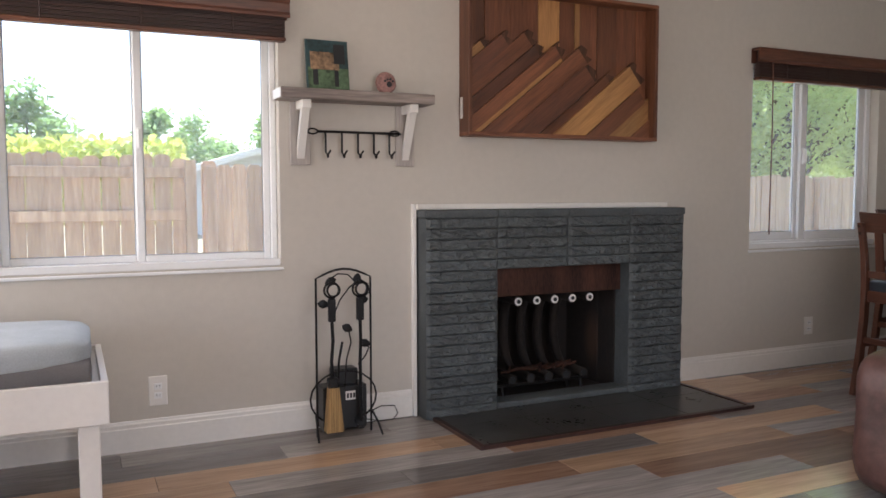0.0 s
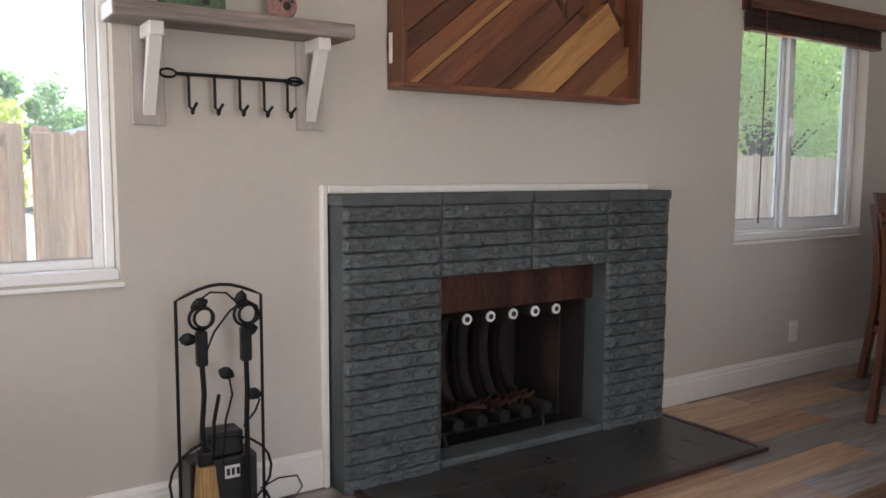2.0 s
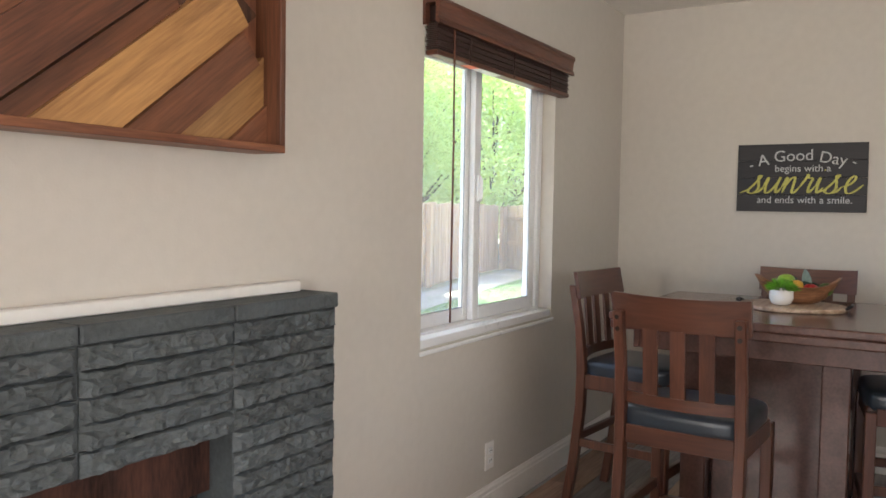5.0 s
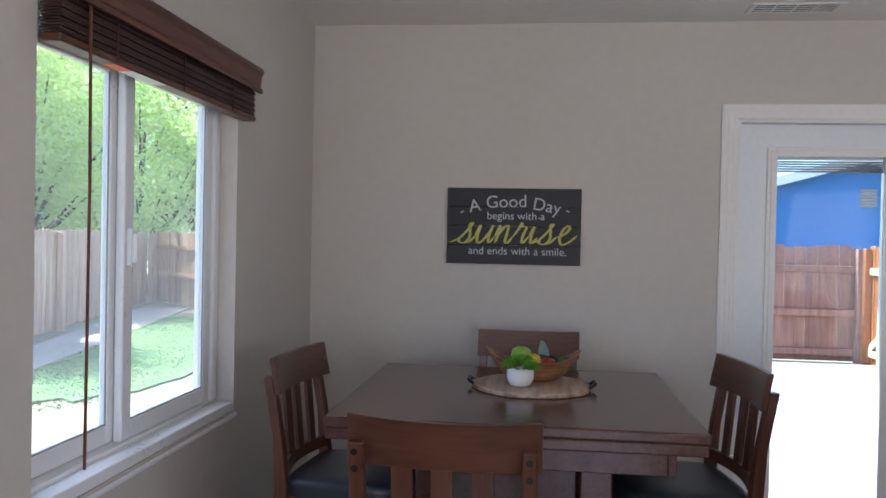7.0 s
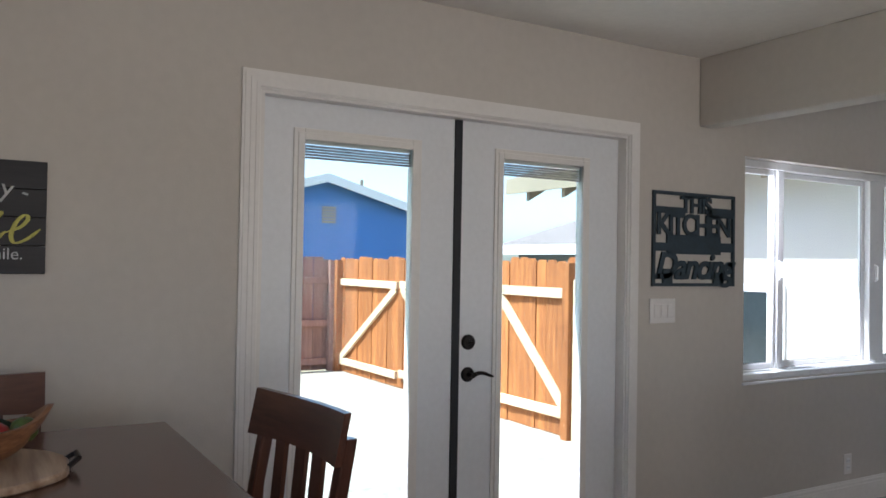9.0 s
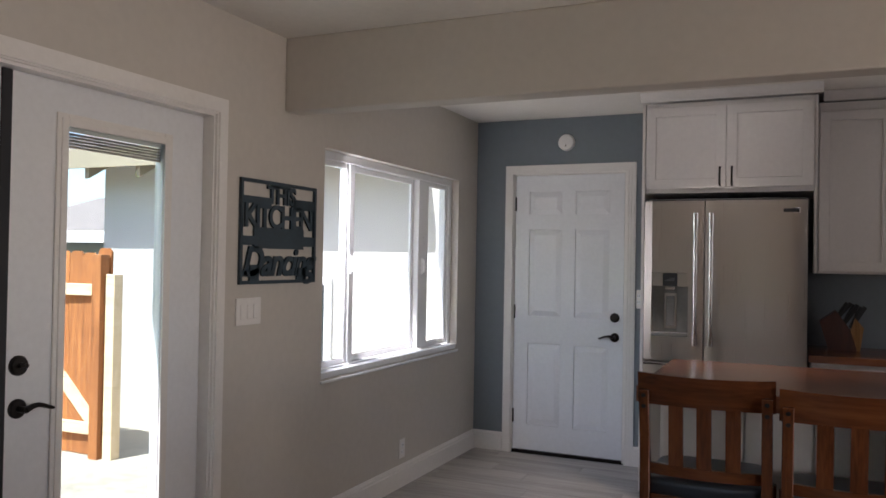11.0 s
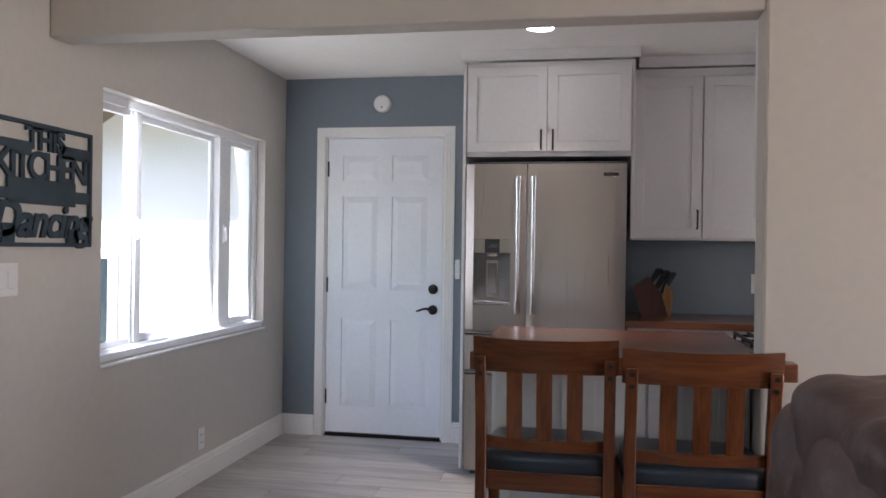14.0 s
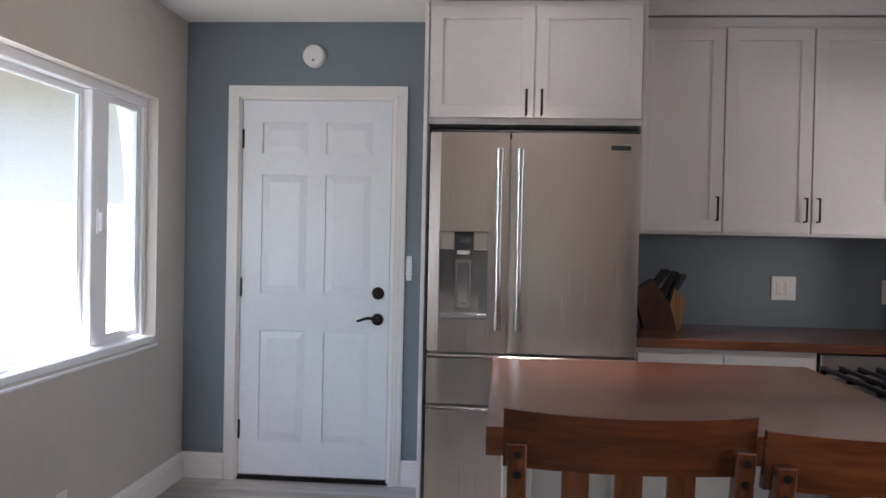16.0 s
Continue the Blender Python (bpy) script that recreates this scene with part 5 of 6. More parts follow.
bm = lathe(bmesh.new(), [(0.033, 0.0), (0.033, -0.010), (0.028, -0.016), (0.010, -0.017), (0.010, -0.024)][::-1], 24, (0.055, -0.025, 1.045), "x")
dbolt = part("deadbolt", bm, BRONZE, fdoor, "dark bronze deadbolt", True)
part("thumb_turn", boxm(0.018, 0.032, -0.043, -0.007, 1.040, 1.050, 0.003), BRONZE, dbolt)


def lever(parent, x, y, z, axis, way, out):
    """A rose and a waved lever handle."""
    bm = lathe(bmesh.new(), [(0.032, 0.0), (0.032, out * 0.008), (0.026, out * 0.014), (0.011, out * 0.015), (0.011, out * 0.05)], 24, (x, y, z), axis)
    rose = part("handle_rose", bm, BRONZE, parent, "dark bronze lever handle", True)
    pts = []
    for k in range(8):
        f = k / 7
        a = way * 0.105 * f
        w = 0.010 * math.sin(f * 4.2)
        pts.append((x + out * 0.047, y + a, z + w) if axis == "x" else (x + a, y + out * 0.047, z + w))
    part("lever", sweep(bmesh.new(), pts, [0.011, 0.010, 0.009, 0.008, 0.0075, 0.007, 0.0065, 0.005], 8), BRONZE, rose, smooth=True)


lever(fdoor, 0.055, -0.025, 0.905, "x", -1, -1)

# ---- kitchen: panel door ----
kdoor = thing("door_2", (6.133, SOUTH, 0.011), "white six-panel door, closed, with dark bronze hardware", "door", kind="structure")
bm = bmesh.new()
for b in ((-0.422, -0.406, -0.139, 0.0, 0, 2.05), (0.408, 0.4225, -0.139, 0.0, 0, 2.05), (-0.406, 0.408, -0.139, 0.0, 2.040, 2.051)):
    box(bm, *b)
part("jamb", bm, TRIM, kdoor)
part("threshold", boxm(-0.405, 0.407, -0.139, -0.004, -0.012, 0.012), BRONZE, kdoor)
slab = part("slab", boxm(-0.403, 0.405, -0.05, -0.022, 0.016, 2.037), DOORW, kdoor)
bm = bmesh.new()
cols = ((-0.298, -0.050), (0.050, 0.298))
rowz = ((0.20, 0.80), (1.00, 1.64), (1.75, 1.92))
zs = [0.016, 0.20, 0.80, 1.00, 1.64, 1.75, 1.92, 2.037]
xs = [-0.403, -0.298, -0.050, 0.050, 0.298, 0.405]
for i in range(5):
    for j in range(7):
        if not (i in (1, 3) and j in (1, 3, 5)):
            box(bm, xs[i], xs[i + 1], -0.0219, -0.010, zs[j], zs[j + 1])
part("stile_frame", bm, DOORW, slab)
for c0, c1 in cols:
    for r0, r1 in rowz:
        bm = bmesh.new()
        g = 0.042
        lo = [(c0, r0), (c1, r0), (c1, r1), (c0, r1)]
        hi = [(c0 + g, r0 + g), (c1 - g, r0 + g), (c1 - g, r1 - g), (c0 + g, r1 - g)]
        a = [bm.verts.new((x, -0.0205, z)) for x, z in lo]
        b = [bm.verts.new((x * 1.0, -0.0125, z)) for x, z in hi]
        for k in range(4):
            bm.faces.new((a[k], a[(k + 1) % 4], b[(k + 1) % 4], b[k]))
        bm.faces.new(b)
        bm.faces.new(a[::-1])
        part("panel", bm, DOORW, slab)
for z in (0.26, 1.03, 1.83):
    part("hinge", boxm(0.398, 0.418, -0.020, -0.002, z - 0.052, z + 0.052, 0.003), BRONZE, kdoor, "dark bronze hinge")
bm = lathe(bmesh.new(), [(0.033, 0.0), (0.033, 0.010), (0.026, 0.018), (0.012, 0.020)], 24, (-0.345, -0.010, 1.015), "y")
part("deadbolt", bm, BRONZE, kdoor, "dark bronze deadbolt", True)
lever(kdoor, -0.345, -0.010, 0.875, "y", 1, 1)

det = thing("smoke_detector", (6.152, SOUTH, 2.281), "round white smoke alarm above the panel door", "smoke alarm")
part("body", lathe(bmesh.new(), [(0.060, 0.001), (0.060, 0.022), (0.052, 0.034), (0.030, 0.038), (0.002, 0.038)], 32, (0, 0, 0), "y"), TRIM, det, smooth=True)
part("button", lathe(bmesh.new(), [(0.007, 0.038), (0.006, 0.040)], 12, (0.0, 0, -0.025), "y"), SHELFW, det)
sw = outlet((5.622, SOUTH, 1.164), "+y", "white light switch beside the panel door", 0.03, 0.13, 0)

can = thing("recessed_light", (5.02, -1.12, CEILING), "recessed ceiling light, switched on", "ceiling light")
part("trim_ring", lathe(bmesh.new(), [(0.092, -0.001), (0.092, -0.005), (0.078, -0.008), (0.070, -0.004), (0.070, -0.001)], 32), TRIM, can, smooth=True)
LAMP = material("warm_led_lens", (1.0, 0.93, 0.82), 0.5, var=0.0, bump=0, emit=6.0)
part("lens", lathe(bmesh.new(), [(0.069, -0.001), (0.069, -0.0035), (0.001, -0.0035)], 32), LAMP, can)
spot = new("recessed_lamp", bpy.data.lights.new("recessed_lamp", "AREA"))
spot.data.shape, spot.data.size, spot.data.energy, spot.data.color = "DISK", 0.13, 2.6, (1.0, 0.86, 0.68)
spot.data.spread = radians(85)
spot.matrix_world = pose(5.02, -1.12, CEILING - 0.012)

# ---- kitchen: cabinets ----
def shaker(parent, x0, x1, z0, z1, y, out=1, handle=None, drawer=False):
    """A shaker door with a sunk middle; out is the way it faces along y."""
    w = 0.058 if not drawer else 0.04
    ya, yb = y + 0.002 * out, y + 0.020 * out
    bm = bmesh.new()
    loops = []
    for q, h in ((0, ya), (0, yb - 0.0015 * out), (0.0015, yb), (w - 0.0015, yb), (w, yb - 0.0015 * out), (w, ya)):
        loops.append([bm.verts.new(p) for p in ((x0 + q, h, z0 + q), (x1 - q, h, z0 + q), (x1 - q, h, z1 - q), (x0 + q, h, z1 - q))])
    for a, b in zip(loops, loops[1:] + loops[:1]):
        for k in range(4):
            bm.faces.new((a[k], a[(k + 1) % 4], b[(k + 1) % 4], b[k]))
    d = part("drawer_front" if drawer else "door", bm, CABW, parent)
    part("panel", boxm(x0 + w - 0.001, x1 - w + 0.001, ya + 0.0003 * out, y + 0.010 * out, z0 + w - 0.001, z1 - w + 0.001), CABW, d)
    if handle:
        hx, hz, up = handle
        bm = bmesh.new()
        if up:
            sweep(bm, [(hx, yb, hz), (hx, yb + 0.03 * out, hz), (hx, yb + 0.03 * out, hz + 0.11), (hx, yb, hz + 0.11)], 0.0055, 6)
        else:
            sweep(bm, [(hx - 0.055, yb, hz), (hx - 0.055, yb + 0.03 * out, hz), (hx + 0.055, yb + 0.03 * out, hz), (hx + 0.055, yb, hz)], 0.0055, 6)
        part("handle", bm, BRONZE, d, "dark bar handle")


def crown(parent, x0, x1, y, z):
    bm = prism(bmesh.new(), [(y - 0.02, z - 0.055), (y + 0.004, z - 0.055), (y + 0.010, z - 0.04), (y + 0.040, z - 0.006), (y + 0.045, z), (y - 0.02, z)], "x", x0, x1)
    part("crown", bm, CABW, parent)


def cabinet(name, at, label, category="kitchen cabinet"):
    return thing(name, at, label, category)


fc = cabinet("fridge_cabinet", (-0.02, 0, 0.004), "white shaker cabinet with side panels round the fridge")
part("carcass", boxm(4.545, 5.499, SOUTH + 0.001, -1.622, 1.845, 2.40), CABW, fc)
part("side_panel", boxm(5.4995, 5.518, SOUTH + 0.001, -1.60, 0.0, 2.40, 0.002), CABW, fc)
part("side_panel", boxm(4.526, 4.5445, SOUTH + 0.001, -1.622, 1.37, 2.40, 0.002), CABW, fc)
shaker(fc, 5.026, 5.494, 1.872, 2.372, -1.622, 1, (5.058, 1.885, True))
shaker(fc, 4.550, 5.021, 1.872, 2.372, -1.622, 1, (4.990, 1.885, True))
crown(fc, 4.50, 5.53, -1.60, 2.463)
uc = cabinet("upper_cabinet", (-0.025, 0, 0), "white shaker wall cabinets over the wooden counter")
part("carcass", boxm(2.955, 4.525, SOUTH + 0.001, -1.882, 1.372, 2.40), CABW, uc)
for x0, x1, hx in ((4.128, 4.52, 4.153), (3.722, 4.121, 3.748), (3.315, 3.715, 3.690), (2.985, 3.308, 3.28)):
    shaker(uc, x0, x1, 1.385, 2.345, -1.882, 1, (hx, 1.44, True))
crown(uc, 2.955, 4.4995, -1.868, 2.463)
pc = cabinet("partition_cabinet", (0, 0, 0), "white wall cabinet on the kitchen side of the stub wall")
part("carcass", boxm(2.955, 4.132, -0.172, 0.139, 1.442, 2.40, 0.002), CABW, pc)
shaker(pc, 3.68, 4.128, 1.455, 2.39, -0.172, -1, (3.74, 1.5, True))
shaker(pc, 3.22, 3.674, 1.455, 2.39, -0.172, -1, (3.26, 1.5, True))
bc = cabinet("base_cabinet", (0, 0, 0), "white base cabinet with drawers under the counter")
part("carcass", boxm(3.756, 4.535, SOUTH + 0.001, -1.582, 0.09, 0.869), CABW, bc)
part("toe_kick", boxm(3.756, 4.535, SOUTH + 0.001, -1.66, 0.0, 0.0899), CABW, bc)
for x0, x1 in ((4.160, 4.525), (3.766, 4.153)):
    shaker(bc, x0, x1, 0.70, 0.845, -1.582, 1, ((x0 + x1) / 2, 0.735, False), True)
    shaker(bc, x0, x1, 0.11, 0.69, -1.582, 1, (x0 + 0.04, 0.54, True))
counter = thing("kitchen_counter", (0, 0, 0), "dark red-brown wooden counter along the wall", "counter")
cuts = [SOUTH + 0.001, -2.04, -1.88, -1.71, -1.545]
for i in range(4):
    part("worktop_stave", boxm(2.955, 4.546, cuts[i] + 0.0002, cuts[i + 1] - 0.0002, 0.87, 0.91, 0.001), BUTCHER, counter)
bc2 = cabinet("base_cabinet", (0, 0, 0), "white base cabinet beyond the dishwasher")
part("carcass", boxm(2.955, 3.140, SOUTH + 0.001, -1.582, 0.0, 0.869), CABW, bc2)
dw = thing("dishwasher", (3.447, -1.87, 0), "stainless steel dishwasher under the wooden counter", "dishwasher")
part("body", boxm(-0.30, 0.30, -0.33, 0.27, 0.0, 0.866), BLACK, dw)
part("front_panel", boxm(-0.298, 0.298, 0.2705, 0.305, 0.10, 0.775, 0.004), STEEL, dw)
part("control_strip", boxm(-0.298, 0.298, 0.2705, 0.308, 0.78, 0.862, 0.004), STEEL, dw)
part("door_handle", sweep(bmesh.new(), [(-0.25, 0.305, 0.735), (-0.25, 0.345, 0.735), (0.25, 0.345, 0.735), (0.25, 0.305, 0.735)], 0.011, 8), CHROME, dw)

rng = thing("gas_range", (3.775, -0.285, 0), "stainless steel gas range with black grates", "range", rz=180)
part("body", boxm(-0.38, 0.38, -0.335, 0.30, 0.0, 0.895, 0.004), STEEL, rng)
part("cooktop", boxm(-0.38, 0.38, -0.335, 0.30, 0.8955, 0.922, 0.004), BLACK, rng)
part("control_panel", boxm(-0.38, 0.38, 0.3005, 0.335, 0.80, 0.922, 0.008, 2), STEEL, rng)
part("oven_door", boxm(-0.375, 0.375, 0.3005, 0.33, 0.15, 0.79, 0.006), STEEL, rng)
part("oven_handle", sweep(bmesh.new(), [(-0.32, 0.33, 0.74), (-0.32, 0.38, 0.74), (0.32, 0.38, 0.74), (0.32, 0.33, 0.74)], 0.012, 8), CHROME, rng)
for i in range(5):
    part("knob", lathe(bmesh.new(), [(0.022, 0.334), (0.022, 0.355), (0.018, 0.362)], 16, (-0.28 + 0.14 * i, 0, 0.855), "y"), STEEL, rng)
for gx in (-0.19, 0.19):
    bm = bmesh.new()
    for i in range(7):
        box(bm, gx - 0.17 + 0.055 * i, gx - 0.16 + 0.055 * i, -0.30, 0.27, 0.951, 0.963)
    for i in range(4):
        box(bm, gx - 0.17, gx + 0.17, -0.30 + 0.187 * i, -0.29 + 0.187 * i, 0.940, 0.9509)
    for cx_ in (-0.165, 0.165):
        for cy_ in (-0.295, 0.264):
            box(bm, gx + cx_ - 0.006, gx + cx_ + 0.006, cy_ - 0.006, cy_ + 0.006, 0.922, 0.9395)
    part("grate", bm, IRON, rng)
    for cy_ in (-0.16, 0.13):
        part("burner", lathe(bmesh.new(), [(0.05, 0.922), (0.05, 0.932), (0.035, 0.938), (0.001, 0.938)], 16, (gx, cy_, 0), "z"), IRON, rng)

kb = thing("knife_block", (4.365, -2.0, 0.91), "reddish wooden knife block with black-handled knives", "knife block")
KBW = wood("knife_block_wood", (0.035, 0.012, 0.009), (0.085, 0.030, 0.020), 0.4, "z", rnd=0.0)
bm = prism(bmesh.new(), [(0.07, 0.0), (-0.08, 0.0), (-0.10, 0.05), (0.03, 0.24), (0.12, 0.17)], "y", -0.06, 0.06)
part("block", bm, KBW, kb)
part("side_board", prism(bmesh.new(), [(-0.085, 0.0), (-0.10, 0.0), (-0.12, 0.14), (-0.072, 0.20), (-0.05, 0.12)], "y", -0.05, 0.062), CEDAR[4], kb, "pale wooden side")
rg = random.Random(7)
for i in range(9):
    f = i / 8
    bx, bz = 0.02 - 0.11 * (i % 3) / 3, 0.225 - 0.03 * (i % 3)
    y = -0.045 + 0.011 * i
    part("knife_handle", sweep(bmesh.new(), [(bx, y, bz - 0.03), (bx - 0.055 - 0.02 * (i % 2), y, bz + 0.06 + 0.02 * (i % 3))], 0.0095, 6, flat=1.5), BLACK, kb)
outlet((3.693, SOUTH, 1.108), "+y", "white double outlet on the blue backsplash", 0.122, 0.122, 2)
outlet((3.17, SOUTH, 1.10), "+y", "white switch plate on the blue backsplash", 0.078, 0.122, 1)

# ---- kitchen: fridge ----
fr = thing("refrigerator", (5.0, -1.42, 0), "stainless steel French-door refrigerator with a water dispenser", "refrigerator")
part("cabinet_body", boxm(-0.445, 0.445, -0.72, -0.062, 0.03, 1.765), STEEL, fr)
for x in (-0.38, 0.38):
    part("foot", boxm(x - 0.04, x + 0.04, -0.6, -0.1, 0, 0.03), BLACK, fr)


def fridge_door(name, x0, x1, z0, z1, hole=None):
    """A door with a gently bowed front; hole: the dispenser niche."""
    bm = bmesh.new()
    def bowed(u0, u1, w0, w1):
        n = max(1, int((u1 - u0) / 0.04))
        fr_, bk_ = [], []
        for i in range(n + 1):
            u = u0 + (u1 - u0) * i / n
            e = min(u - x0, x1 - u)
            d = -0.012 * max(0, 1 - e / 0.03) ** 2 + 0.006 * math.sin(math.pi * (u - x0) / (x1 - x0))
            fr_.append([bm.verts.new((u, d, w)) for w in (w0, w1)])
            bk_.append([bm.verts.new((u, -0.058, w)) for w in (w0, w1)])
        for i in range(n):
            bm.faces.new((fr_[i][0], fr_[i + 1][0], fr_[i + 1][1], fr_[i][1]))
            bm.faces.new((bk_[i][0], bk_[i][1], bk_[i + 1][1], bk_[i + 1][0]))
            bm.faces.new((fr_[i][1], fr_[i + 1][1], bk_[i + 1][1], bk_[i][1]))
            bm.faces.new((fr_[i][0], bk_[i][0], bk_[i + 1][0], fr_[i + 1][0]))
        bm.faces.new((fr_[0][0], fr_[0][1], bk_[0][1], bk_[0][0]))
        bm.faces.new((fr_[-1][0], bk_[-1][0], bk_[-1][1], fr_[-1][1]))
    if hole:
        h0, h1, v0, v1 = hole
        bowed(x0, h0, z0, z1)
        bowed(h1, x1, z0, z1)
        bowed(h0, h1, z0, v0)
        bowed(h0, h1, v1, z1)
    else:
        bowed(x0, x1, z0, z1)
    return part(name, bm, STEEL, fr, smooth=True)


fridge_door("right_door", -0.445, 0.098, 0.845, 1.785)
ld = fridge_door("left_door", 0.106, 0.447, 0.845, 1.785, (0.19, 0.40, 0.985, 1.362))
fridge_door("upper_drawer", -0.445, 0.447, 0.620, 0.832)
fridge_door("lower_drawer", -0.445, 0.447, 0.065, 0.608)
dk = material("dispenser_grey", (0.20, 0.20, 0.20), 0.4, metal=0.4, var=0.08, bump=0.03)
disp = part("dispenser_niche", boxm(0.19, 0.40, -0.056, -0.052, 0.985, 1.362), dk, ld)
part("dispenser_header", boxm(0.191, 0.399, -0.05, -0.002, 1.282, 1.361, 0.003), STEEL, ld)
part("display", boxm(0.252, 0.336, -0.0018, 0.0012, 1.283, 1.360), BLACK, ld, "dark glass display")
for i in range(3):
    part("display_mark", boxm(0.266, 0.322 - 0.012 * i, 0.0012, 0.002, 1.314 + 0.007 * i, 1.3165 + 0.007 * i), dk, ld)
part("spout", boxm(0.268, 0.325, -0.04, -0.006, 1.262, 1.2815, 0.003), CHROME, ld)
part("paddle", boxm(0.272, 0.322, -0.046, -0.040, 1.045, 1.225, 0.004), dk, ld)
part("paddle_rim", boxm(0.262, 0.332, -0.0515, -0.047, 1.03, 1.24, 0.002), STEEL, ld)
part("drip_tray", boxm(0.191, 0.399, -0.05, 0.006, 0.986, 1.008, 0.003), dk, ld)
for x in (0.060, 0.146):
    h = part("door_handle", sweep(bmesh.new(), [(x, 0.052, 0.95), (x, 0.052, 1.705)], 0.0125, 12), CHROME, fr, smooth=True)
    for z0, z1 in ((0.945, 1.02), (1.635, 1.71)):
        part("handle_collar", sweep(bmesh.new(), [(x, 0.052, z0), (x, 0.052, z1)], 0.0165, 12), CHROME, h, smooth=True)
        part("handle_mount", sweep(bmesh.new(), [(x, -0.004, (z0 + z1) / 2), (x, 0.045, (z0 + z1) / 2)], 0.010, 8), CHROME, h)
for z in (0.596, 0.820):
    part("drawer_lip", boxm(-0.44, 0.442, 0.004, 0.018, z - 0.004, z + 0.010, 0.002), CHROME, fr)
part("badge", boxm(-0.40, -0.305, -0.004, 0.004, 1.715, 1.735), BLACK, fr, "dark name badge")
part("badge_rim", boxm(-0.405, -0.30, -0.005, 0.0025, 1.708, 1.742, 0.001), CHROME, fr)
part("hinge_cover", boxm(-0.44, 0.44, -0.4, -0.03, 1.786, 1.80), BLACK, fr)

# ---- kitchen: breakfast bar ----
bar = thing("breakfast_bar", (0, 0, 0), "red-brown butcher-block breakfast bar on a white base", "counter")
strips = [-0.60, -0.44, -0.27, -0.11, 0.06, 0.21, 0.352]
for i in range(6):
    part("worktop_stave", boxm(4.162 if i < 4 else 4.187, 5.150, strips[i] + 0.0002, strips[i + 1] - 0.0002, 0.89, 0.95, 0.0006), BUTCHER, bar)
part("worktop_end", boxm(4.088, 4.1865, 0.2765, 0.352, 0.89, 0.95, 0.003), BUTCHER, bar)
part("worktop_return", boxm(2.955, 3.388, -0.60, 0.1395, 0.89, 0.95, 0.003), BUTCHER, bar)
for x0, x1 in ((4.166, 5.115), (2.955, 3.386)):
    part("base_panel", boxm(x0, x1, -0.55, 0.0, 0.09, 0.8895, 0.003), CABW, bar)
    part("toe_kick", boxm(x0, x1 - 0.015, -0.52, -0.03, 0.0, 0.0895), CABW, bar)
for x0, x1 in ((4.79, 5.10), (4.47, 4.78), (4.22, 4.46)):
    shaker(bar, x0, x1, 0.11, 0.875, 0.0, 1)

# ---- outdoors ----
GZ = -0.16
ground = structure("ground", boxm(-400, 400, -400, 400, GZ - 0.4, GZ - 0.02), DIRT, "dry bare earth reaching to the horizon", "ground")


def patch(name, outline, z0, z1, mtl, label, category, wob=0.0, kind="structure"):
    bm = prism(bmesh.new(), outline, "z", z0, z1)
    ob = part(name, bm, mtl)
    return tagged(ob, label, category, kind=kind)


patch("patio", [(EAST + 0.142, -2.0), (14.45, -2.0), (14.45, 4.2), (11.0, 6.2), (EAST + 0.142, 6.2)], GZ - 0.02, GZ + 0.015, CONCRETE, "pale concrete patio slab", "pavement")
patch("garden_path", [(4.0, 8.1), (4.2, 7.6), (20.0, 10.9), (20.0, 11.9)], GZ - 0.02, GZ + 0.01, CONCRETE, "pale concrete strip along the fence", "pavement")
rg = random.Random(11)
outl = []
for k in range(40):
    a = 2 * math.pi * k / 40
    r = 1 + 0.10 * math.sin(3 * a + 1) + 0.06 * rg.uniform(-1, 1)
    outl.append((13.4 + 3.9 * r * math.cos(a), 8.95 + 0.26 * 3.9 * r * math.cos(a) + 1.15 * r * math.sin(a)))
patch("lawn", outl, GZ - 0.02, GZ + 0.004, GRASS, "patchy green lawn in the back yard", "lawn")
bm = bmesh.new()
for i in range(9000):
    a, r = rg.uniform(0, 2 * math.pi), math.sqrt(rg.uniform(0, 1.0))
    x, y = 13.4 + 3.9 * r * math.cos(a), 8.95 + 0.26 * 3.9 * r * math.cos(a) + 1.15 * r * math.sin(a)
    h, q = rg.uniform(0.008, 0.02), rg.uniform(0, 6.28)
    s = Vector((math.cos(q), math.sin(q), 0)) * 0.012
    t = Vector((x + rg.uniform(-0.03, 0.03), y + rg.uniform(-0.03, 0.03), GZ + h))
    bm.faces.new([bm.verts.new(p) for p in (Vector((x, y, GZ)) - s, Vector((x, y, GZ)) + s, t)])
tagged(part("grass_blades", bm, GRASS), "short green grass blades on the lawn", "grass", kind="stuff")


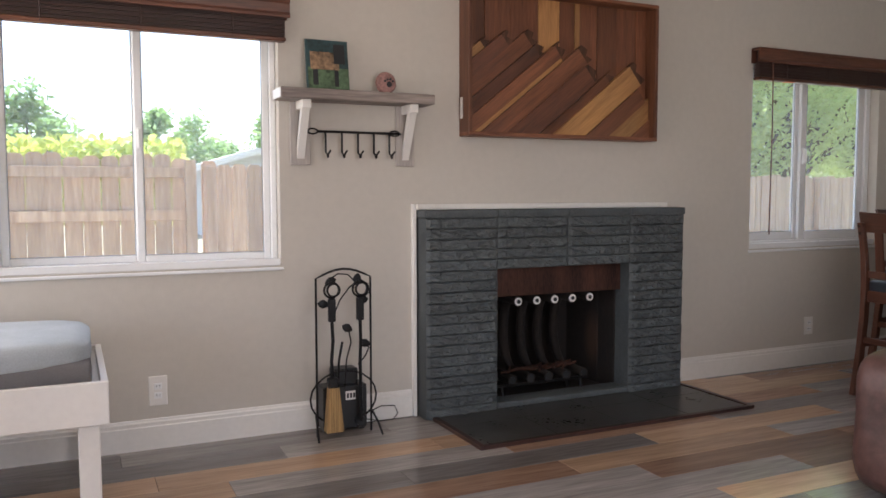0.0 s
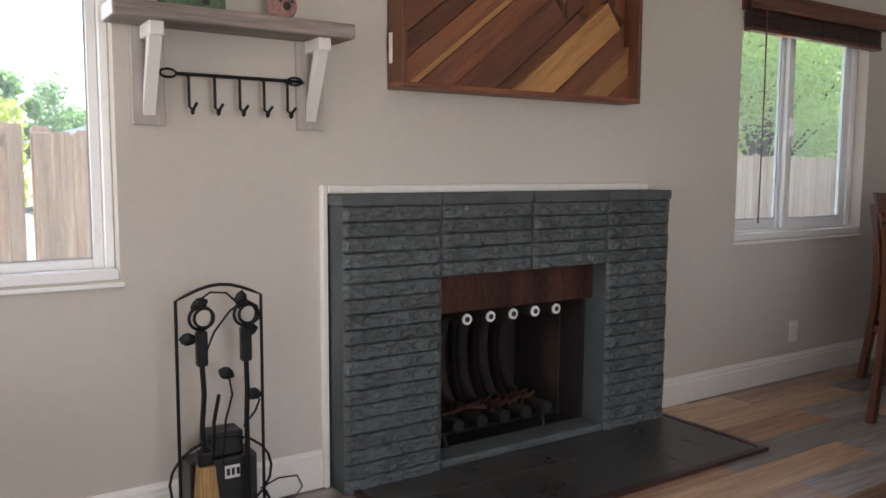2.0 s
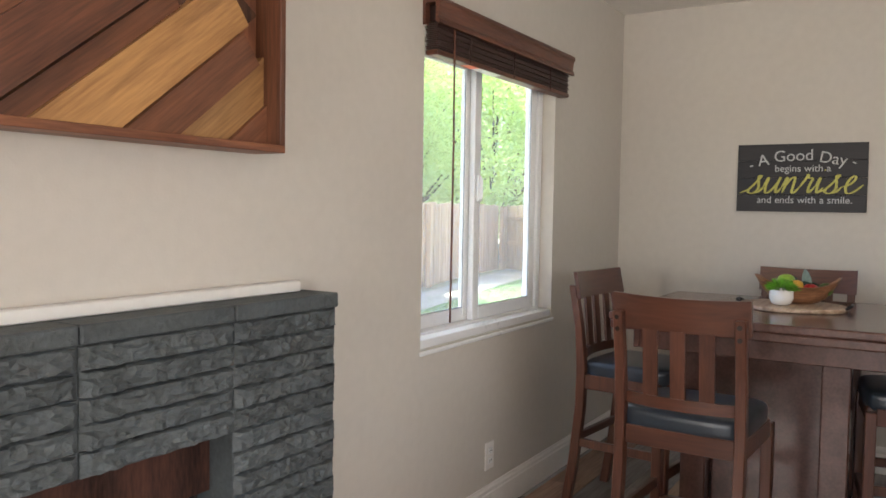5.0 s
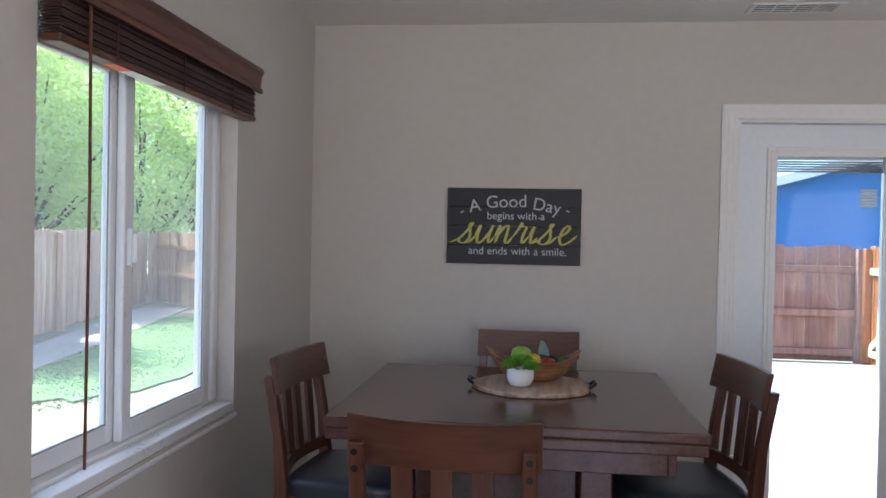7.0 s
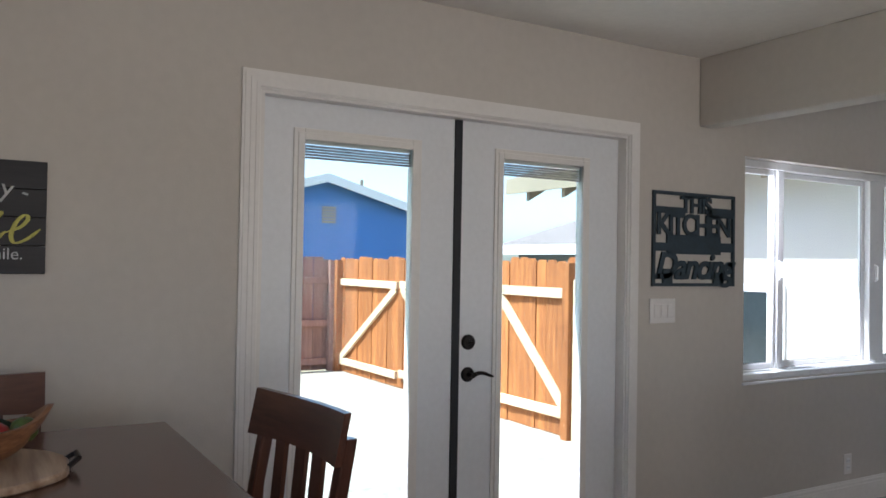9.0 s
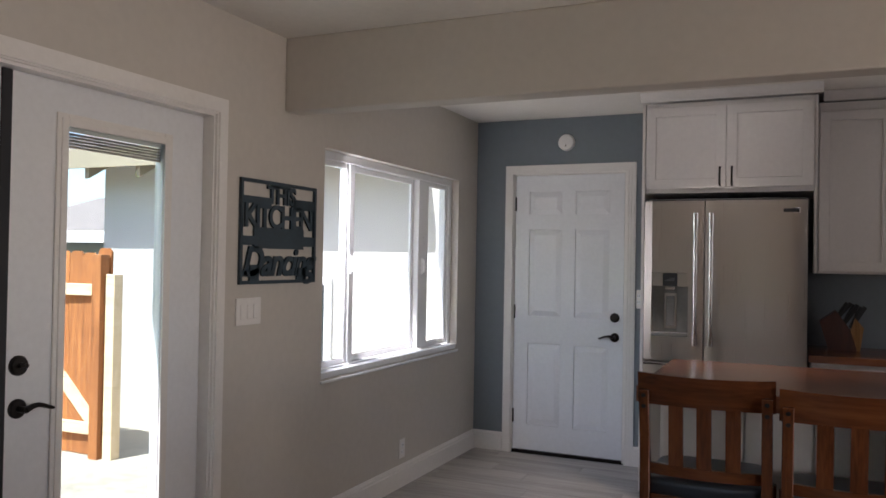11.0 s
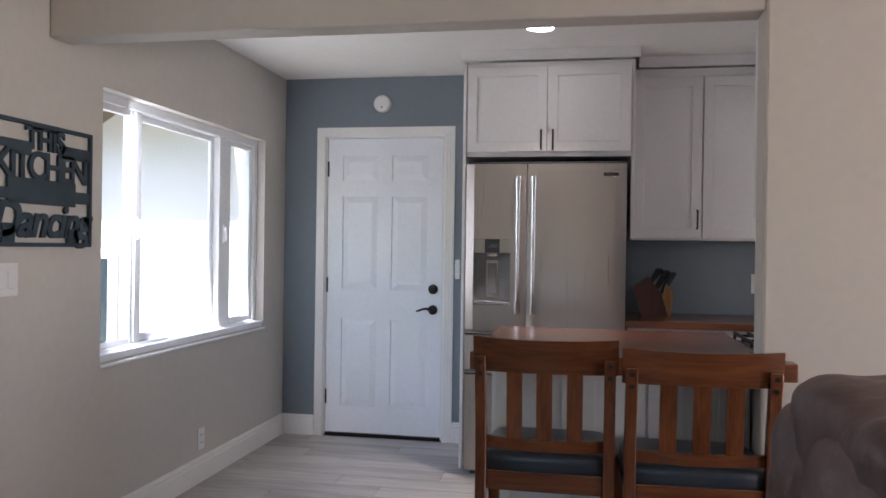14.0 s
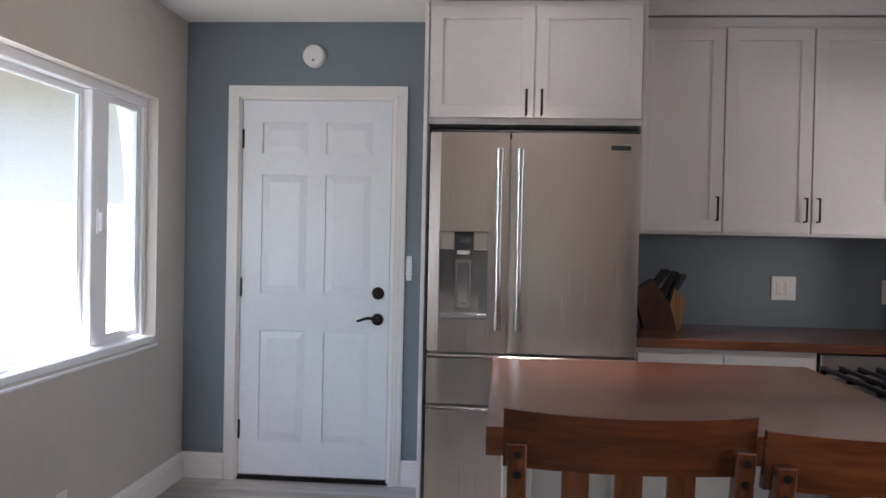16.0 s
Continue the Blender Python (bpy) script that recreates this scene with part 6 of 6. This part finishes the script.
def fence(name, p, q, z1, mtl, label, rails, side, dog=True, pitch=0.143, post_every=2.4):
    """A board fence from p to q; side is where the rails show (+1: left of the way)."""
    p, q = Vector((*p, 0)), Vector((*q, 0))
    L = (q - p).length
    ang = math.degrees(math.atan2(q.y - p.y, q.x - p.x))
    f = thing(name, (p.x, p.y, GZ), label, "fence", rz=ang)
    h = z1 - GZ
    meshes = []
    for k in range(4):
        w = pitch * (0.985 if k % 2 else 0.96)
        hh = h - 0.012 * k
        bm = bmesh.new()
        o = [(0, 0.02), (w, 0.02), (w, hh - 0.03), (w - 0.03, hh), (0.03, hh), (0, hh - 0.03)] if dog else [(0, 0.02), (w, 0.02), (w, hh), (0, hh)]
        prism(bm, o, "y", -0.008, 0.010)
        bmesh.ops.recalc_face_normals(bm, faces=bm.faces[:])
        me = bpy.data.meshes.new("board")
        bm.to_mesh(me)
        bm.free()
        me.materials.append(mtl)
        meshes.append(me)
    n = int(L / pitch)
    for i in range(n):
        ob = new("board", meshes[(i * 7 + i // 3) % 4])
        ob.parent = f
        ob.matrix_basis = pose(i * pitch, 0.004 * ((i * 5) % 3), 0, 0, 0.3 * ((i * 11) % 5 - 2) * 0.4, 0)
    for z in rails:
        part("rail", boxm(0, L, 0.02 * side if side > 0 else -0.055, 0.055 if side > 0 else -0.0145, z - GZ - 0.045, z - GZ + 0.045, 0.003), mtl, f)
    k = max(1, int(L / post_every))
    for i in range(k + 1):
        x = min(L - 0.1, i * L / k)
        y = 0.02 if side > 0 else -0.115
        part("post", boxm(x, x + 0.09, y, y + 0.09, 0, h - 0.05, 0.004), mtl, f)
    return f


fence("fence", (-8.0, 8.05), (1.78, 8.15), 1.50, FENCE, "weathered grey-tan board fence with rails showing", (1.34, 0.97, 0.30), -1)
fence("fence", (1.85, 8.25), (20.0, 12.1), 1.45, FENCE, "weathered dog-ear board fence along the back yard", (), -1)
fence("fence", (20.2, 12.0), (14.62, 4.55), 1.45, FENCE, "weathered board fence at the yard's corner", (1.1, 0.5), -1)
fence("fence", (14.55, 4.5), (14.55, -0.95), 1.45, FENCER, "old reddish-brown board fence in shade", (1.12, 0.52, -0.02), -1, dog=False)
gate = fence("fence", (9.43, -1.12), (14.45, -1.02), 1.46, FENCEO, "new orange redwood fence with a braced gate", (), 1, post_every=5)
for x0, x1, z0, z1 in ((0.05, 1.30, 1.25, 1.34), (0.05, 1.30, 0.18, 0.27), (1.36, 3.20, 1.23, 1.32), (1.36, 3.20, 0.15, 0.24), (3.28, 4.95, 1.22, 1.31), (3.28, 4.95, 0.12, 0.21)):
    part("gate_rail", boxm(x0, x1, 0.016, 0.052, z0, z1, 0.003), LUMBER, gate, "pale lumber rail")
for (xa, za), (xb, zb) in (((0.13, 0.28), (1.14, 1.25)), ((2.05, 0.25), (3.15, 1.23)), ((4.9, 0.22), (3.32, 1.22))):
    d = Vector((xb - xa, 0, zb - za)).normalized()
    nrm = Vector((-d.z, 0, d.x)) * 0.045
    a, b = Vector((xa, 0, za)), Vector((xb, 0, zb))
    bm = prism(bmesh.new(), [((a + nrm).x, (a + nrm).z), ((b + nrm).x, (b + nrm).z), ((b - nrm).x, (b - nrm).z), ((a - nrm).x, (a - nrm).z)], "y", 0.016, 0.05)
    part("gate_brace", bm, LUMBER, gate, "pale diagonal brace")
part("gate_post", boxm(-0.10, -0.012, -0.02, 0.07, 0, 1.42, 0.004), LUMBER, gate)
for z in (1.28, 0.15):
    part("gate_hinge", boxm(-0.03, 0.12, 0.052, 0.058, z - 0.02, z + 0.02, 0.002), IRON, gate)
part("gate_latch", boxm(1.31, 1.352, 0.02, 0.05, 0.7, 0.88, 0.004), LUMBER, gate)

# the white wing of the house, seen from the kitchen window
wing = thing("garage_wing", (0, 0, GZ), "white stucco wing of the house with a tan eave", "house")
part("wall", boxm(EAST + 0.141, 10.5, -7.0, -2.02, 0, 2.62), STUCCO, wing)
ro = part("roof", prism(bmesh.new(), [(-1.68, 2.36), (-1.68, 2.50), (-4.5, 3.52), (-7.6, 2.50), (-7.6, 2.36), (-4.5, 3.38)], "x", EAST + 0.36, 11.3), SHINGLE, wing)
part("soffit", prism(bmesh.new(), [(-1.69, 2.335), (-1.69, 2.358), (-4.5, 3.378), (-4.5, 3.355)], "x", 7.25, 11.31), TANP, wing)
part("fascia", boxm(EAST + 0.36, 11.32, -1.679, -1.65, 2.33, 2.50), TANP, wing)
for i in range(6):
    part("rafter_tail", prism(bmesh.new(), [(-1.70, 2.24), (-1.70, 2.334), (-2.02, 2.52), (-2.02, 2.42)], "x", 7.95 + 0.6 * i, 8.0 + 0.6 * i), TANP, wing)
w = part("window", boxm(8.0, 9.1, -2.018, -1.985, 0.45, 1.42, 0.004), VINYL, wing)
part("pane", boxm(8.06, 9.04, -1.9845, -1.980, 0.51, 1.36), material("dark_window_glass", (0.03, 0.04, 0.045), 0.08, var=0.1, bump=0), w)
part("sill", boxm(7.95, 9.15, -2.018, -1.94, 0.40, 0.449, 0.004), VINYL, w)


def gable_house(name, at, rz, width, depth, wall_h, rise, mtl, trim, label, roofm=SHINGLE, vent=False, window=False):
    h = thing(name, at, label, "house", rz=rz)
    W, o = width / 2, 0.4
    bm = prism(bmesh.new(), [(-W, 0), (W, 0), (W, wall_h), (0, wall_h + rise), (-W, wall_h)], "y", 0, depth)
    part("wall", bm, mtl, h)
    s = rise / W
    roof = part("roof", prism(bmesh.new(), [(-W - o, wall_h - s * o + 0.02), (0, wall_h + rise + 0.02), (W + o, wall_h - s * o + 0.02), (W + o, wall_h - s * o + 0.14), (0, wall_h + rise + 0.14), (-W - o, wall_h - s * o + 0.14)], "y", -0.3, depth + 0.3), roofm, h)
    for sg in (-1, 1):
        q = [(0, wall_h + rise + 0.15), (sg * (W + o), wall_h - s * o + 0.15), (sg * (W + o), wall_h - s * o - 0.06), (0, wall_h + rise - 0.06)]
        part("barge_board", prism(bmesh.new(), q, "y", -0.34, -0.302), trim, h, "white barge board")
    part("vent_pipe", sweep(bmesh.new(), [(1.7, 1.5, wall_h), (1.7, 1.5, wall_h + rise + 0.25)], 0.05, 8), TANP, roof)
    if vent:
        for i in range(6):
            part("vent_slat", boxm(-0.02, 0.34, -0.03, -0.002, wall_h + rise - 1.02 + 0.07 * i, wall_h + rise - 0.975 + 0.07 * i), TANP, h)
    if window:
        w = part("window", boxm(W * 0.25, W * 0.65, -0.05, -0.002, wall_h - 1.1, wall_h - 0.2), TRIM, h)
        part("pane", boxm(W * 0.3, W * 0.6, -0.06, -0.051, wall_h - 1.0, wall_h - 0.3), BLUEH, w)
    return h


gable_house("neighbour_house", (22.0, -3.75, GZ), -90, 9.0, 8.0, 2.25, 1.25, BLUEH, TRIM, "bright blue neighbouring house with a white-trimmed gable", vent=True)
rh = thing("shingle_roof_house", (16.5, -10.5, GZ), "low neighbouring house with a grey shingle roof", "house", rz=0)
part("wall", boxm(-5, 4, -4, 2.0, 0, 1.95), material("grey_siding", (0.22, 0.25, 0.28), 0.7, var=0.05), rh)
part("roof", prism(bmesh.new(), [(2.5, 1.85), (2.5, 2.0), (-1.0, 3.0), (-4.5, 2.0), (-4.5, 1.85)], "x", -5.5, 4.5), SHINGLE, rh)
part("fascia", boxm(-5.5, 4.5, 2.5, 2.54, 1.80, 2.03), TRIM, rh)
gable_house("white_house", (6.3, 27.0, GZ), 0, 3.4, 6.0, 2.15, 0.5, STUCCO, TRIM, "white house beyond the back fence", window=True, roofm=STUCCO)


def tree(at, h, r, crown_z, mtl, label, seed, leaves=2600, leaf=0.13, lump=9, squash=1.0):
    """A tapered trunk with limbs and a crown of leaves in uneven clumps."""
    rg = random.Random(seed)
    t = thing("tree", at, label, "tree")
    part("trunk", sweep(bmesh.new(), [(0, 0, 0), (0.05 * r, 0.02, crown_z * 0.6), (0.0, 0.05 * r, crown_z), (0.04 * r, 0, h * 0.75)], [0.09 * r, 0.07 * r, 0.055 * r, 0.015 * r], 8), BARK, t)
    clumps = []
    for i in range(lump):
        a, u = rg.uniform(0, 6.28), rg.uniform(-0.9, 1)
        k = math.sqrt(max(0, 1 - u * u)) * rg.uniform(0.45, 0.95)
        c = Vector((r * k * math.cos(a), r * k * math.sin(a), (crown_z + h) / 2 + u * (h - crown_z) / 2 * 0.8))
        clumps.append((c, r * rg.uniform(0.32, 0.55)))
        part("limb", sweep(bmesh.new(), [(0, 0, crown_z * 0.9 + 0.02 * i), (c.x * 0.5, c.y * 0.5, (crown_z + c.z) / 2), tuple(c)], [0.03 * r, 0.02 * r, 0.008 * r], 5), BARK, t)
    vs, fs = [], []
    for i in range(leaves):
        c, cr = clumps[rg.randrange(lump)]
        d = Vector((rg.gauss(0, 1), rg.gauss(0, 1), rg.gauss(0, 1))).normalized() * cr * rg.uniform(0.35, 1.08)
        d.z *= squash
        o = c + d
        e1 = Vector((rg.gauss(0, 1), rg.gauss(0, 1), rg.gauss(0, 0.6))).normalized() * leaf * rg.uniform(0.6, 1.3)
        e2 = e1.cross(Vector((rg.gauss(0, 1), rg.gauss(0, 1), rg.gauss(0, 1)))).normalized() * leaf * 0.45
        b = len(vs)
        vs += [o - e1, o + e2, o + e1, o - e2]
        fs.append((b, b + 1, b + 2, b + 3))
    me = bpy.data.meshes.new("crown")
    me.from_pydata(vs, [], fs)
    me.materials.append(mtl)
    c = new("crown", me)
    c.parent = t
    return t


BIG = "leafy green yard tree behind the board fence"
tree((12.8, 14.2, GZ), 8.0, 2.6, 1.2, LEAF, BIG, 1, 21000, 0.085, 28)
tree((17.2, 15.4, GZ), 8.5, 2.8, 1.3, LEAF, BIG, 2, 21000, 0.085, 28)
tree((22.0, 16.4, GZ), 8.6, 3.2, 1.4, LEAF, BIG, 3, 21000, 0.085, 28)
tree((9.9, 13.6, GZ), 6.6, 1.9, 2.0, LEAFY, "tree with yellow-green blossom behind the fence", 4, 11000, 0.07, 14)
tree((15.0, 17.5, GZ), 8.5, 3.0, 2.0, LEAF, BIG, 12, 21000, 0.085, 28)
tree((19.6, 14.9, GZ), 6.0, 2.3, 0.9, LEAF, BIG, 31, 15000, 0.08, 26)
tree((11.3, 15.6, GZ), 7.5, 2.6, 0.8, LEAF, BIG, 32, 18000, 0.085, 28)
tree((14.4, 14.6, GZ), 6.0, 2.2, 0.8, LEAF, BIG, 33, 15000, 0.08, 26)
tree((25.6, 13.0, GZ), 8.2, 3.0, 0.8, LEAF, BIG, 41, 21000, 0.085, 30)
tree((22.6, 13.6, GZ), 5.6, 2.1, 0.7, LEAF, BIG, 42, 14000, 0.08, 24)
tree((24.5, 15.5, GZ), 8.0, 3.2, 1.4, LEAF, BIG, 13, 21000, 0.085, 28)
FAR = "distant green tree beyond the houses"
for x, y, h, r, s in ((3.9, 33.0, 4.6, 1.0, 5), (8.9, 35.0, 4.9, 1.2, 6), (7.3, 45.0, 5.6, 1.9, 7), (-0.5, 31.0, 4.9, 1.6, 8), (1.8, 50.0, 4.4, 2.0, 9), (3.2, 52.0, 4.4, 2.0, 10), (11.5, 60.0, 5.5, 2.6, 14), (0.2, 55, 4.6, 2.2, 15)):
    tree((x, y, GZ), h, r, h * 0.25, LEAFD, FAR, s, 2200, 0.16, 12)
hd = thing("hedge", (0.3, 12.2, GZ), "yellow-green clipped hedge behind the fence", "hedge")
rg = random.Random(21)
vs, fs = [], []
for i in range(5000):
    o = Vector((rg.uniform(-1.9, 1.9), rg.uniform(-0.4, 0.4), rg.uniform(0.9, 2.02 + 0.06 * math.sin(i))))
    e1 = Vector((rg.gauss(0, 1), rg.gauss(0, 1), rg.gauss(0, 1))).normalized() * 0.07
    e2 = e1.cross(Vector((rg.gauss(0, 1), rg.gauss(0, 1), rg.gauss(0, 1)))).normalized() * 0.04
    b = len(vs)
    vs += [o - e1, o + e2, o + e1, o - e2]
    fs.append((b, b + 1, b + 2, b + 3))
me = bpy.data.meshes.new("foliage")
me.from_pydata(vs, [], fs)
me.materials.append(LEAFY)
fo = new("foliage", me)
fo.parent = hd
for i in range(5):
    part("stem", sweep(bmesh.new(), [(-1.6 + 0.8 * i, 0, 0), (-1.6 + 0.8 * i, 0.05, 1.3)], 0.03, 6), BARK, hd)

# ---- pieces: bricks of the surround ----
def brick_mesh(w, h, seed):
    """A split-face brick: a chiselled, uneven front between pressed edges."""
    rg = random.Random(seed)
    nx, rows_ = 24, (0.0, 0.07, 0.22, 0.40, 0.58, 0.76, 0.92, 1.0)
    nz = len(rows_) - 1
    vs, fs = [], []
    for j in range(nz + 1):
        for i in range(nx + 1):
            edge = i in (0, nx) or j in (0, nz)
            x, z = -w / 2 + w * i / nx, rows_[j]
            big = noise.noise(Vector((x * 22 + z * 1.3, z * 1.6, seed * 5.1)))
            chip = noise.noise(Vector((x * 60 - z * 2.0, z * 3.2, seed * 9.7)))
            d = 0.0 if edge else -(0.010 + 0.009 * big + 0.009 * chip + 0.003 * rg.random())
            e = 0.0022 * rg.uniform(-1, 1) if edge else 0
            sx = 0 if i in (0, nx) else 0.004 * rg.uniform(-1, 1)
            vs.append((x + sx, min(d, -0.002 if not edge else 0.0), -h / 2 + h * z + (e if j in (0, nz) else 0.002 * rg.uniform(-1, 1))))
    for j in range(nz):
        for i in range(nx):
            a = j * (nx + 1) + i
            if (i + j + seed) % 2:
                fs += [(a, a + 1, a + nx + 2), (a, a + nx + 2, a + nx + 1)]
            else:
                fs += [(a, a + 1, a + nx + 1), (a + 1, a + nx + 2, a + nx + 1)]
    b = len(vs)
    vs += [(-w / 2, 0.02, -h / 2), (w / 2, 0.02, -h / 2), (w / 2, 0.02, h / 2), (-w / 2, 0.02, h / 2)]
    tl = nz * (nx + 1)
    fs += [(b, b + 1, nx, 0), (b + 1, b + 2, tl + nx, nx), (b + 2, b + 3, tl, tl + nx), (b + 3, b, 0, tl)]
    me = bpy.data.meshes.new("brick")
    me.from_pydata(vs, [], fs)
    me.materials.append(SLATE)
    return me


PITCH = FB_T / 19
variants = [brick_mesh(0.400, PITCH - 0.0025, k) for k in range(7)]
cx = (2.579, 3.003, 3.4315, 3.834)
cw = (0.408, 0.434, 0.415, 0.386)
for r_ in range(19):
    z = (r_ + 0.5) * PITCH
    for k in range(4):
        if k in (1, 2) and z < 0.757:
            continue
        ob = new("brick", variants[(r_ * 3 + k * 5 + r_ // 2) % 7])
        ob.parent = fp
        ob.matrix_basis = Matrix.Translation(Vector((cx[k], 4.450 + 0.002 * ((r_ * 5 + k) % 3), z)) - FP) @ Matrix.Diagonal((cw[k] / 0.4, 1, 1, 1))

# ---- pieces: floor planks ----
PW, PL = 0.178, 1.22


def plank_mesh(length, width, mtl):
    bm = boxm(0, length - 0.0015, 0, width - 0.0015, -0.011, 0.0, 0.0012)
    bmesh.ops.recalc_face_normals(bm, faces=bm.faces[:])
    me = bpy.data.meshes.new("plank")
    bm.to_mesh(me)
    bm.free()
    me.materials.append(mtl)
    return me


rg = random.Random(3)
cache = {}


def lay(x0, x1, y0, y1, mats, pick):
    y = y0
    row = 0
    while y < y1 - 0.002:
        w = min(PW, y1 - y)
        x = x0 - ((row * 0.437 + 0.11 * (row % 3)) % 1.0) * PL
        while x < x1 - 0.01:
            a, b = max(x, x0), min(x + PL, x1)
            if b - a > 0.02:
                m_ = pick(mats)
                key = (round(b - a, 3), round(w, 3), m_.name)
                if key not in cache:
                    cache[key] = plank_mesh(b - a, w, m_)
                ob = new("plank", cache[key])
                ob.parent = floor
                ob.matrix_basis = Matrix.Translation((a, y, 0))
            x += PL
        y += w
        row += 1


lay(WEST, EAST, 0.272, NORTH, (PLANK, PLANK, PLANKG, PLANKG, PLANKG, PLANKL, PLANKL), lambda m: rg.choice(m))
lay(2.951, EAST, SOUTH, 0.271, (KPLANK,), lambda m: m[0])
